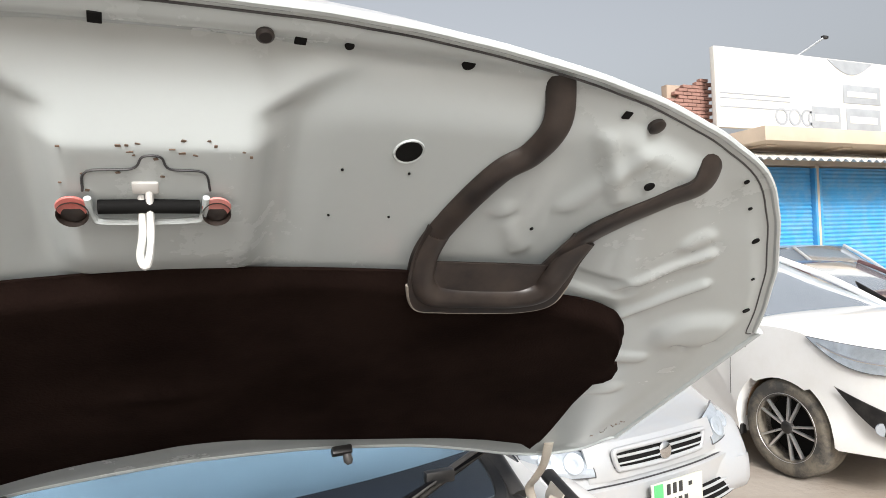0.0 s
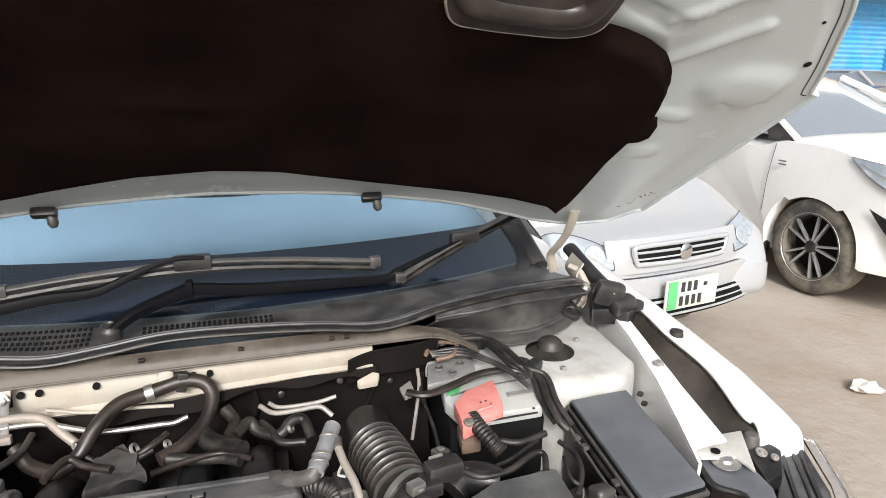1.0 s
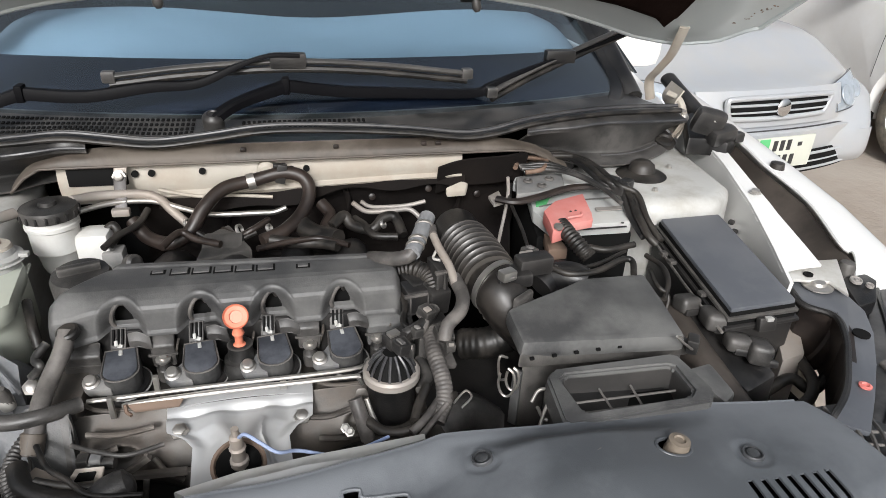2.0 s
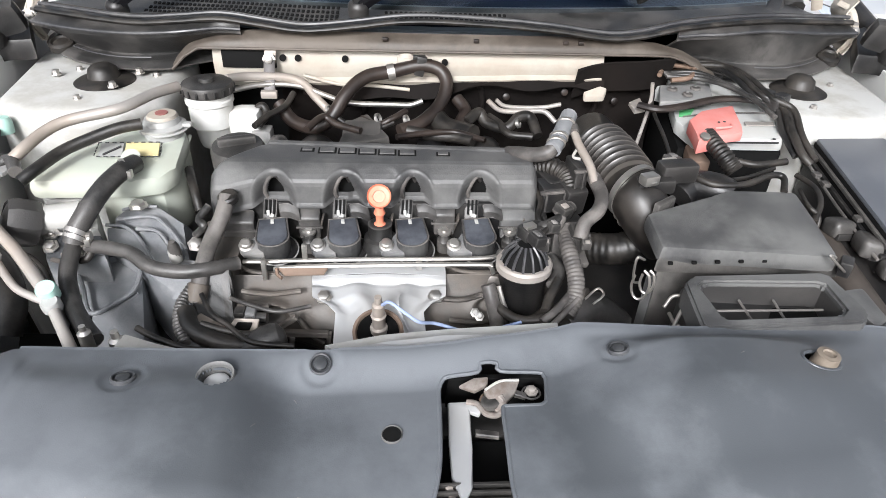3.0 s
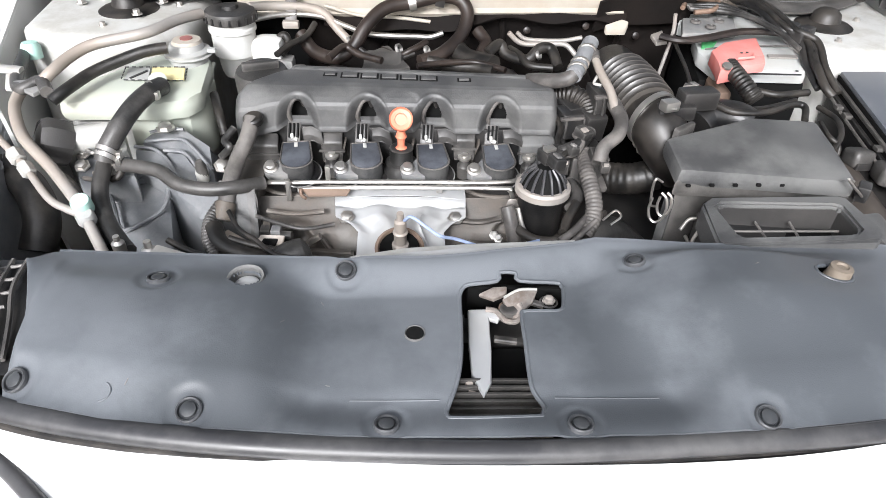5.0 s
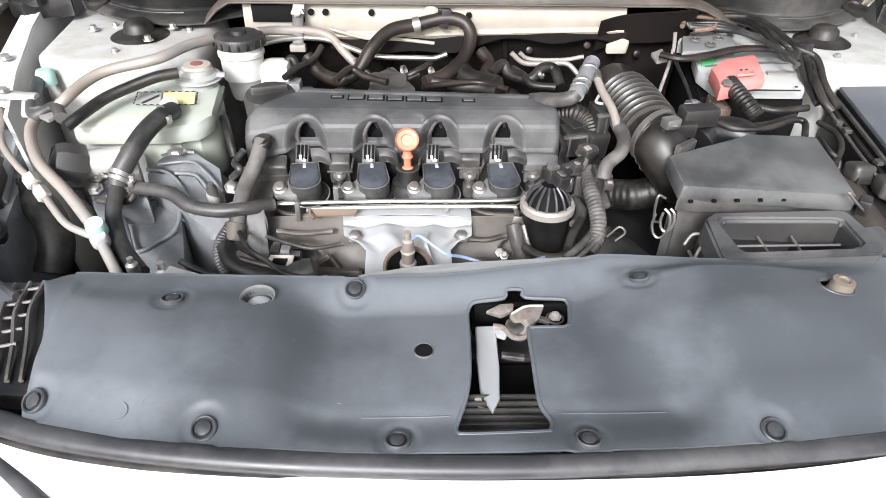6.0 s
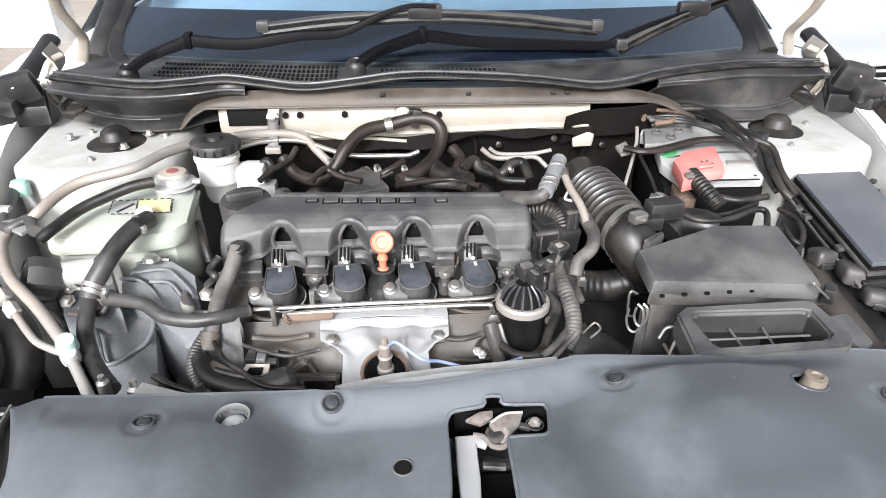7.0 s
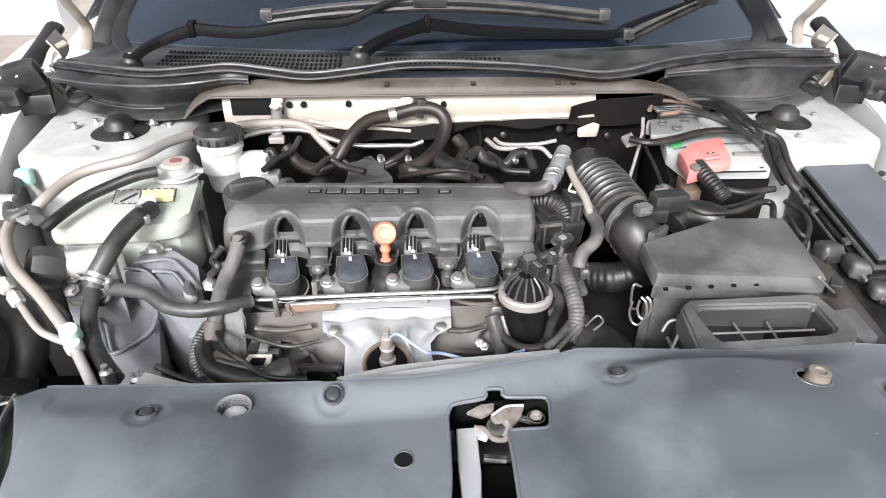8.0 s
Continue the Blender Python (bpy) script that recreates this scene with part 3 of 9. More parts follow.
def flank(side, s, z, out=0.0):
    """A point on the sedan's front quarter, s behind its nose."""
    t = 1 - 0.20 * max(0, 1 - s / 0.55) ** 2.2
    return (SX + side * (0.865 * t * (1 - 0.05 * max(0, z - 0.7) / 0.3) * (1 - 0.05 * max(0, 0.35 - z) / 0.3) + out), SY + s, z)


for side in (-1, 1):
    def sedan_lamp(u, v, out=0.004, side=side):
        s = 0.68 - 0.62 * u
        z = 0.905 - 0.055 * u + (v - 1) * 0.165 * math.sin(min(1.0, u * 1.5) * math.pi / 2) * (1 - 0.25 * u)
        return flank(side, s, z, out)

    lamp = part("headlight", sheet(sedan_lamp, 30, 8, 0.006), LAMP, sedan, "long swept-back clear headlight")
    rim = [sedan_lamp(k / 14, 1, 0.006) for k in range(15)] + [sedan_lamp(1 - k / 14, 0, 0.006) for k in range(15)]
    part("lamp_gap", tube(rim, 0.004, 6, 1, straight=True), SEAL, lamp)
    part("light_strip", tube([sedan_lamp(0.12 + 0.055 * k, 0.42, 0.007) for k in range(15)], 0.008, 6, 1, straight=True), CHROME, lamp)

    def recess(u, v, side=side):
        s = 0.49 - 0.42 * u
        return flank(side, s, 0.635 - 0.17 * u - 0.150 * math.sin(min(1.0, u * 1.3) * math.pi / 2) * (1 - v), 0.003)

    fog = part("fog_recess", sheet(recess, 20, 6, 0.006), PLASTIC, sedan, "black triangular fog lamp recess")
    part("fog_lamp", lathe([(0.038, 0), (0.036, 0.008), (0, 0.012)], flank(side, 0.25, 0.43, 0.002), (side * 0.8, -0.6, 0), 18), LAMP, fog, "round fog lamp")
    part("shut_line", tube([flank(side, 1.262 - 0.03 * (z - 0.45), z, 0.000) for z in (0.46, 0.56, 0.66, 0.76, 0.86, 0.92)], 0.0022, 5, 2), SEAL, sedan)
    part("mirror_sail", block([(SX + side * x, SY + s, z) for x, s, z in (((0.80, 1.13, 0.945), (0.785, 1.37, 0.955), (0.755, 1.47, 1.15)) if side < 0 else ((0.755, 1.47, 1.15), (0.785, 1.37, 0.955), (0.80, 1.13, 0.945)))], 0.02, 0.002), PLASTIC, sedan, "black corner sail behind the mirror")
part("grille", box((SX, SY + 0.02, 0.42), (0.9, 0.06, 0.2), 0.03), PLASTIC, sedan)
for z in (0.796, 0.818):
    part("badge", box((SX - 0.864, SY + 1.148, z), (0.004, 0.065, 0.009), 0.001), CHROME, sedan)

# more cars in front of the shops
parked_car("estate_car", (10.1, 4.9, 0), "old silver-grey saloon standing in front of the shops", SILVER, 4.2, 1.66, 1.44, 0.72, 0.92, (0.8, 3.3), 0.29, (1.1, 1.8), 1.4, (3.1, 3.7), 0.95, 0.98)
parked_car("dark_car", (7.7, 3.0, 0), "low dark maroon saloon standing behind the white sedan", MAROON, 4.3, 1.68, 1.24, 0.66, 0.86, (0.8, 3.35), 0.3, (1.1, 1.8), 1.4, (3.2, 3.8), 0.88, 0.9)

# crumpled litter on the dirt
for i, (x, y, s) in enumerate(((2.74, 0.91, 0.10), (2.36, 1.7, 0.05), (3.3, 0.75, 0.045), (2.55, 0.45, 0.035))):
    b = bmesh.new()
    bmesh.ops.create_icosphere(b, subdivisions=2, radius=s)
    for v in b.verts:
        k = 0.75 + 0.5 * noise.noise((v.co.x * 14 + i * 5, v.co.y * 14, v.co.z * 14))
        v.co = Vector((v.co.x * k, v.co.y * k * 0.7, max(-0.1 * s, v.co.z * 0.35 * k)))
    bmesh.ops.translate(b, vec=(x, y, 0.0), verts=b.verts)
    thing("litter", b, PAPER, "crumpled white paper scrap lying on the dirt", "litter", smooth=False)


# ---- the row of shops behind the cars ----
PLASTER = material("white_painted_board", (0.60, 0.60, 0.575), 0.6, vary=0.05, scale=1.5, dust=(0.55, 0.5, 0.42), dust_amount=0.35, dust_scale=1.2)
BRICK = material("red_brick", (0.28, 0.155, 0.125), 0.9, vary=0.25, scale=3, bump=0.004, fine=60)
MORTAR = material("pale_mortar", (0.36, 0.28, 0.22), 0.95, vary=0.1, scale=4)
CONCRETE = material("tan_concrete", (0.50, 0.41, 0.32), 0.85, vary=0.12, scale=2)
BLUE = material("blue_shutter_paint", (0.05, 0.30, 0.58), 0.45, vary=0.08, scale=2.5, dust=(0.35, 0.4, 0.45), dust_amount=0.25, dust_scale=3)
GREYPRINT = material("faded_grey_print", (0.30, 0.32, 0.34), 0.6, vary=0.15, scale=4)
SX0, SY0, SX1 = 10.2, 9.0, 21.0
shop = holder("shop_row", (SX0, SY0, 0), "row of shops with blue roller shutters and a white sign wall", "building")
part("side_wall", box((SX0 + 0.12, SY0 + 3.4, 2.25), (0.24, 6.0, 4.5)), MORTAR, shop, "red brick side wall")
part("rear_wall", box(((SX0 + SX1) / 2, SY0 + 6.3, 2.3), (SX1 - SX0, 0.24, 4.6)), MORTAR, shop)
part("floor_slab", box(((SX0 + SX1) / 2, SY0 + 2.4, 3.55), (SX1 - SX0, 7.3, 0.28), 0.02), CONCRETE, shop)
part("sign_wall", box(((SX0 + SX1) / 2, SY0 - 0.06, 4.72), (SX1 - SX0, 0.12, 1.66), 0.02), PLASTER, shop, "long white board with faded pictures of furniture and bottles")
for i in range(6):
    part("beam", box((SX0 + 0.5 + i * 2.15, SY0 - 0.45, 3.52), (0.28, 1.0, 0.3), 0.015), CONCRETE, shop)
part("awning", sheet(lambda u, v: (SX0 - 0.4 + u * 11.2, SY0 - 0.2 - v * 1.0, 3.36 - 0.28 * v + 0.03 * math.sin(u * 2 * math.pi * 48)), 384, 2, 0.012), PLASTER, shop, "corrugated white tin awning")
# painted panels on the sign wall, faded
for x, z, w, h in ((14.6, 4.78, 1.25, 0.42), (14.62, 4.2, 1.15, 0.52), (13.4, 4.2, 0.9, 0.5), (17.0, 4.5, 1.3, 0.8)):
    part("panel", box((x, SY0 - 0.125, z), (w, 0.012, h), 0.004), GREYPRINT, shop)
    part("stripe", box((x, SY0 - 0.134, z), (w * 0.8, 0.008, h * 0.3), 0.003), PLASTER, shop)
for x in (12.02, 12.42, 12.8, 13.0):
    part("ring", lathe([(0.19, 0), (0.19, 0.012), (0.14, 0.012), (0.14, 0)], (x, SY0 - 0.12, 4.18), (0, -1, 0), 20), GREYPRINT, shop)
for z in (4.6, 4.5, 4.32):
    part("bar", box((11.3, SY0 - 0.124, z), (2.0, 0.008, 0.025), 0.002), GREYPRINT, shop)
part("torn_edge", sheet(lambda u, v: (13.5 + 1.5 * u, SY0 - 0.128, 5.54 - 0.02 - 0.30 * math.sin(u * math.pi) * v), 20, 3, 0.006), GREYPRINT, shop)
pole = part("aerial_pole", tube([(12.6, SY0, 5.5), (13.45, SY0 - 0.1, 6.0)], 0.025, 6), GREYPRINT, shop)
part("tip", box((13.5, SY0 - 0.1, 6.02), (0.16, 0.08, 0.07), 0.02), PLASTIC, pole)
# shutters with ribs, between posts
for i in range(4):
    x0 = SX0 + 0.35 + i * 2.65
    sh = part("shutter", sheet(lambda u, v: (x0 + u * 2.5, SY0 + 0.05 - 0.012 * math.sin(v * 2 * math.pi * 34), 0.02 + v * 3.1), 1, 272), BLUE, shop, "blue ribbed roller shutter, closed")
    for dx in (0.0, 2.5):
        part("guide", box((x0 + dx, SY0, 1.55), (0.07, 0.12, 3.1), 0.01), BLUE, sh)
    part("pillar", box((x0 - 0.08, SY0 + 0.1, 1.6), (0.14, 0.3, 3.2), 0.01), CONCRETE, shop)
part("lintel", box(((SX0 + SX1) / 2, SY0 + 0.1, 3.28), (SX1 - SX0, 0.3, 0.26), 0.01), CONCRETE, shop)
# bricks of the side wall that rises beside the sign
mesh = mesh_of("brick", box((0, 0, 0), (0.22, 0.105, 0.066), 0.006, segs=1), BRICK, False)
wall = part("parapet", box((SX0 - 0.42, SY0 + 0.5, 3.9), (1.5, 0.2, 1.3), 0.01), MORTAR, shop, "stepped red brick parapet")
for row in range(23):
    for k in range(6):
        if 3.36 + row * 0.076 > 5.02 - 0.075 * k - (0.16 if k > 3 else 0.0):
            continue
        ob = new("brick", mesh)
        ob.location = (SX0 + 0.25 - 0.115 * (row % 2) - k * 0.23, SY0 + 0.36, 3.36 + row * 0.076)
        ob.parent = wall
part("parapet_core", box((SX0 - 0.25, SY0 + 0.52, 4.55), (1.0, 0.16, 0.6), 0.01), MORTAR, wall)


# ---- the open white car: body, glass, fenders ----
car = holder("open_car", (0, 1.4, 0), "white saloon with its bonnet propped open, standing on the dirt", "car", "parked cars")
FW, RW, TR = -0.02, 2.65, 0.315


def car_half(s, z):
    return 0.875 * (1 - 0.12 * max(0, 1 - (3.75 - s) / 0.5) ** 2) * (1 - 0.05 * max(0, 0.35 - z) / 0.3) * (1 - 0.06 * max(0, z - 0.75) / 0.3)


rear_line = [(0.36, 0.25), (0.36, 0.90), (0.60, 0.96), (2.6, 1.0), (3.1, 1.05), (3.6, 1.04), (3.72, 0.95), (3.76, 0.6), (3.7, 0.28)]
rear_line += [(RW + 0.37, 0.22)] + arch(RW, TR, 0.36) + [(RW - 0.37, 0.22)]
part("body", loft(rear_line, car_half, 0.02), WHITE, car)


def screen_foot(x):
    return 0.135 + 0.44 * x * x


def screen_at(u, v):
    x = (u * 2 - 1) * (0.69 - 0.10 * v)
    y = screen_foot(x) - 0.03 + v * 0.88
    return (x, y, 0.955 + 0.53 * (v * 0.88) - 0.06 * v * v - 0.05 * x * x)


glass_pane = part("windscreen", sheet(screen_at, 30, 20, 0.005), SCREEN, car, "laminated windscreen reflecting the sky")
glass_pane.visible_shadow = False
part("dashboard", sheet(lambda u, v: ((u * 2 - 1) * 0.68, screen_foot((u * 2 - 1) * 0.68) + 0.005 + v * 0.85, 0.93 + 0.085 * ease(0, 0.6, v) + 0.012 * math.sin(u * 9) * ease(0.2, 0.5, v)), 30, 16, 0.02), DASH, car, "dashboard coloured pale blue-grey for the windscreen's sky reflection")
part("frit_band", sheet(lambda u, v: Vector(screen_at(u, v * 0.19)) - Vector((0, -0.004, 0.008)), 30, 4, 0.002), FRIT, car, "black band along the windscreen's foot")
# added black slab covers the white body top, giving the cabin its darkness
part("cabin_blackout", box((0, 2.15, 0.95), (1.52, 2.3, 0.2), 0.03), BLACK, car, "black slab added to keep the cabin dark")
for side in (-1, 1):
    part("front_seat", box((side * 0.36, 1.15, 0.95), (0.46, 0.14, 0.75), 0.06, (-15, 0, 0)), DASH, car)
part("mirror_inside", box((0, 0.82, 1.30), (0.24, 0.03, 0.07), 0.012), PLASTIC, car)
roof_line = [(1.0, 1.375), (1.3, 1.43), (1.8, 1.45), (2.4, 1.42), (2.75, 1.36), (2.75, 1.33), (2.4, 1.38), (1.8, 1.41), (1.3, 1.39), (1.0, 1.34)]
part("roof", loft(roof_line, lambda s, z: 0.60, 0.05), WHITE, car)
cab_line = [(0.66, 0.95), (1.05, 1.35), (1.8, 1.41), (2.7, 1.34), (3.2, 1.02)]
for side in (-1, 1):
    part("side_window", sheet(lambda u, v: (side * (0.80 - 0.18 * v), between([(0, 0.5), (1, 3.15)], u) + v * (0.55 * (1 - u) - 0.45 * u), 0.96 + 0.40 * v - 0.02 * abs(u - 0.5)), 12, 4, 0.005), WINDOW, car)
    part("a_pillar", tube([(side * 0.70, 0.33, 0.93), (side * 0.665, 0.7, 1.16), (side * 0.61, 1.06, 1.375)], 0.026, 10, 8), PLASTIC, car)
    part("b_pillar", tube([(side * 0.80, 1.65, 0.97), (side * 0.64, 1.7, 1.4)], 0.04, 8), PLASTIC, car)
    part("mirror", box((side * (1.02 if side < 0 else 0.95), 0.70 if side < 0 else 0.84, 0.955), (0.23, 0.13, 0.15) if side < 0 else (0.19, 0.10, 0.13), 0.045), WHITE, car, "white door mirror")
    for s in (FW, RW):
        wheel(car, (side * 0.765, s, TR), TR, side)
rw = part("rear_window", sheet(lambda u, v: ((u * 2 - 1) * (0.66 - 0.08 * v), 3.2 - 0.47 * v, 1.03 + 0.32 * v), 8, 4, 0.005), WINDOW, car)
part("wheel_well", lathe([(0.35, -0.85), (0.35, 0.85), (0.3, 0.85), (0.05, 0.5)], (0, RW, TR), (1, 0, 0), 28), BLACK, car)

# front fenders: (y, x of the inner edge, x of the outer edge, z of the inner edge)
# y: inner edge, outer edge, height of the inner edge
F_IN = [(-0.35, 0.80), (-0.31, 0.787), (-0.24, 0.776), (-0.134, 0.80), (-0.017, 0.798), (0.08, 0.805), (0.34, 0.80)]
F_OUT = [(-0.35, 0.872), (-0.24, 0.882), (-0.134, 0.888), (-0.017, 0.885), (0.08, 0.88), (0.34, 0.868)]
F_Z = [(-0.35, 0.825), (-0.24, 0.858), (-0.134, 0.88), (-0.017, 0.90), (0.08, 0.915), (0.34, 0.955)]
L_IN = [(-0.33, 0.632), (-0.24, 0.663), (-0.133, 0.697), (0.007, 0.734), (0.12, 0.755), (0.26, 0.765)]
L_OUT = [(-0.33, 0.70), (-0.245, 0.712), (-0.162, 0.722), (-0.052, 0.743), (0.087, 0.772), (0.26, 0.79)]
L_Z = [(-0.33, 0.835), (-0.24, 0.852), (-0.133, 0.872), (0.0, 0.89), (0.12, 0.905), (0.26, 0.925)]


def fender_at(side):
    def f(u, v):
        y = 0.34 - u * 0.605
        xi, xo, zi = between(F_IN, y), between(F_OUT, y), between(F_Z, y)
        if v < 0.3:
            a = v / 0.3 * math.pi / 2
            return (side * (xi + (xo - xi) * math.sin(a)), y, zi - 0.035 * (1 - math.cos(a)))
        k = (v - 0.3) / 0.7
        return (side * (xo + 0.012 * math.sin(k * math.pi)), y, zi - 0.035 - k * (zi - 0.035 - 0.30))
    return f


def fender_keep(u, v):
    y, z = 0.34 - u * 0.605, 0.9 - max(0, v - 0.3) / 0.7 * 0.55
    return (y - FW) ** 2 + (z - TR) ** 2 > 0.37 ** 2


for side in (-1, 1):
    wing = part("fender", sheet(fender_at(side), 60, 50, 0.004, fender_keep), WHITE, car, "white front wing")
    def wing_nose(u, v, side=side):
        x, y, z = fender_at(side)(1.0, 0.33 * u)
        a = v * math.pi / 2
        return (x - side * 0.012 * u * (1 - math.cos(a)), y - 0.026 * math.sin(a), z - 0.075 * (1 - math.cos(a)))

    part("wing_nose", sheet(wing_nose, 16, 10, 0.003), WHITE, wing)
    part("inner_edge", tube([(side * between(F_IN, y), y, between(F_Z, y) - 0.004) for y in (-0.262, -0.24, -0.134, -0.017, 0.08, 0.3)], 0.004, 8, 6), WHITE, wing)

# front bumper skin, running forward and down from the rubber seal
def bumper_at(u, v):
    k = u * 2 - 1
    x = k * 0.80
    front = -0.758 + 0.30 * abs(k) ** 2.6
    if v < 0.45:
        a = v / 0.45
        return (x * (1 + 0.02 * a), front - 0.15 * a, 0.799 - 0.03 * a - 0.055 * a * a)
    a = (v - 0.45) / 0.55
    return (x * (1.02 + 0.03 * math.sin(a * 3)), front - 0.15 - 0.05 * math.sin(a * math.pi), 0.714 - 0.5 * a)


bumper_skin = part("front_bumper", sheet(bumper_at, 60, 30, 0.005), WHITE, car, "white front bumper")
part("grille", box((0, -0.955, 0.55), (0.7, 0.03, 0.12), 0.02), PLASTIC, car)
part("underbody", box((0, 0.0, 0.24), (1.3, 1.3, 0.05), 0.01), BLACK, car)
# black sheets added low in the bay as deep shade, hiding the ground
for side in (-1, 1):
    part("bay_shade_sheet", box((side * 0.56, -0.33, 0.46), (0.34, 0.62, 0.03), 0.005), BLACK, car)
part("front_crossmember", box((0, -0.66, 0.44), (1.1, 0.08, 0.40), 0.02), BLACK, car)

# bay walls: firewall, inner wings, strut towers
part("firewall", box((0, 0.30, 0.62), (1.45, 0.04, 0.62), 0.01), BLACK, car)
for side in (-1, 1):
    reach = 0.53 if side > 0 else 0.45
    part("inner_wing", sheet(lambda u, v: (side * (between(L_IN, 0.24 - u * (reach + 0.03)) - 0.035 * (1 - v) - 0.010 * math.sin(u * 17) * v * (1 - v)), 0.24 - u * (reach + 0.03), 0.42 + v * (between(L_Z, 0.24 - u * (reach + 0.03)) - 0.42 + 0.002)), 50, 16, 0.005), WHITE, car, "cream-white inner wing, dusty")
    flange = part("wing_flange", sheet(lambda u, v: (side * (between(L_IN, 0.24 - u * reach) - 0.006 + (between(L_OUT, 0.24 - u * reach) - between(L_IN, 0.24 - u * reach) + 0.006) * v), 0.24 - u * reach, between(L_Z, 0.24 - u * reach) - 0.006 * (1 - v) ** 4 + 0.003), 50, 8, 0.004), WHITE, car, "white flange with bolts")
    end = [(0.651, -0.285, 0.832), (0.713, -0.26, 0.836), (0.761, -0.262, 0.836), (0.741, -0.296, 0.832), (0.713, -0.344, 0.826), (0.71, -0.308, 0.828), (0.656, -0.297, 0.83)]
    if side > 0:
        part("flange_end", block([(side * x, y, z) for x, y, z in (end if side > 0 else end[::-1])], 0.005, 0.0015), DIM_WHITE, flange)
    hole = (0.684, -0.293, 0.834)
    if side > 0:
        part("slot", lathe([(0.0068, -0.002), (0.0068, 0.0008), (0, 0.0008)], (side * hole[0], hole[1], hole[2]), (0, 0, 1), 14), BLACK, flange)
    for y in (0.10, -0.10):
        part("bolt", bolt((side * (between(L_IN, y) + between(L_OUT, y)) / 2, y, between(L_Z, y) + 0.005), 0.007, 0.006), STEEL, flange)
    part("gap_trim", sheet(lambda u, v: (side * (between(L_OUT, 0.26 - u * (reach + 0.005)) - 0.004 + (between(F_IN, 0.26 - u * (reach + 0.005)) - between(L_OUT, 0.26 - u * (reach + 0.005)) + 0.006) * v), 0.26 - u * (reach + 0.005), between(L_Z, 0.26 - u * (reach + 0.005)) - 0.012 - 0.03 * math.sin(v * 3.1) + (between(F_Z, 0.26 - u * (reach + 0.005)) - between(L_Z, 0.26 - u * (reach + 0.005))) * v * 0.7), 40, 8, 0.003), TRIM_BROWN, car, "dusty black-brown strip between wing and flange")
    tin = 0.475 if side > 0 else 0.44
    tower = part("strut_tower", slab([(side * tin, -0.07), (side * (tin + 0.04), -0.125), (side * 0.64, -0.13), (side * 0.70, -0.08), (side * 0.73, 0.16), (side * 0.68, 0.24), (side * (tin + 0.03), 0.20), (side * tin, 0.12)], 0.5, 0.882, 0.025, 3, taper=0.955), DIM_WHITE, car, "cream-white strut tower, dusty")
    part("strut_cap", lathe([(0.045, 0), (0.045, 0.003), (0.040, 0.006), (0.024, 0.010), (0.021, 0.022), (0.014, 0.028), (0.006, 0.030), (0, 0.030)], (side * 0.56, 0.005, 0.88), (0, 0, 1), 28), RUBBER, tower, "black rubber dome cap")
    for a in (20, 140, 260):
        part("nut", bolt((side * 0.56 + 0.075 * math.cos(radians(a)), 0.005 + 0.075 * math.sin(radians(a)), 0.881), 0.0045, 0.006), STEEL, tower)

# the cream beam below the cowl, with its holes
beam = part("cowl_beam", sheet(lambda u, v: (-0.40 + u * 0.635, 0.046 - 0.006 * math.sin(v * math.pi) - 0.01 * (v < 0.05), 0.872 + v * 0.055 + 0.012 * (1 - v) * ease(0.2, 1, u)), 60, 8, 0.012), BEAM_CREAM, car, "cream-painted steel beam, dirty")
part("beam_lower_lip", sheet(lambda u, v: (-0.25 + u * 0.48, 0.045 + 0.035 * v, 0.874 - 0.012 * v + 0.012 * ease(0.2, 1, u)), 30, 3, 0.003), BEAM_CREAM, beam)
for p in ((-0.289, 0.036, 0.912), (-0.265, 0.036, 0.912), (-0.19, 0.036, 0.912), (-0.053, 0.036, 0.909), (-0.029, 0.036, 0.909)):
    part("hole", lathe([(0.0052, -0.004), (0.0052, 0.0005), (0, 0.0005)], (p[0], p[1] + 0.0, p[2]), (0, -1, 0), 14), BLACK, beam)
part("dark_opening", slab([(-0.385, 0.036), (-0.30, 0.036), (-0.30, 0.041), (-0.385, 0.041)], 0.895, 0.924, 0.002), BLACK, beam)

# cowl cover: black plastic from the rubber seal back to the glass
SEAL_LINE = [(-0.72, 0.125, 0.965), (-0.643, 0.095, 0.964), (-0.521, 0.06, 0.961), (-0.445, 0.05, 0.967), (-0.379, 0.045, 0.973), (-0.316, 0.042, 0.966), (-0.252, 0.04, 0.959), (-0.177, 0.042, 0.965), (-0.083, 0.045, 0.975), (0.04, 0.045, 0.972), (0.146, 0.042, 0.965), (0.235, 0.04, 0.955), (0.294, 0.042, 0.96), (0.364, 0.05, 0.973), (0.499, 0.08, 0.977), (0.625, 0.115, 0.969)]
SEAL_SMOOTH = [tuple(p) for p in spline(SEAL_LINE, 6)]


def seal_z(x):
    return between([(p[0], p[2]) for p in SEAL_SMOOTH], x)


def seal_y(x):
    return between([(p[0], p[1]) for p in SEAL_SMOOTH], x)


def cowl_at(u, v):
    x = (u * 2 - 1) * 0.70
    y0, y1 = seal_y(x), screen_foot(x) + 0.012
    return (x, y0 + (y1 - y0) * v, seal_z(x) - 0.004 + (0.972 - 0.05 * x * x - seal_z(x)) * ease(0, 0.9, v) - 0.006 * math.sin(v * math.pi) ** 2)


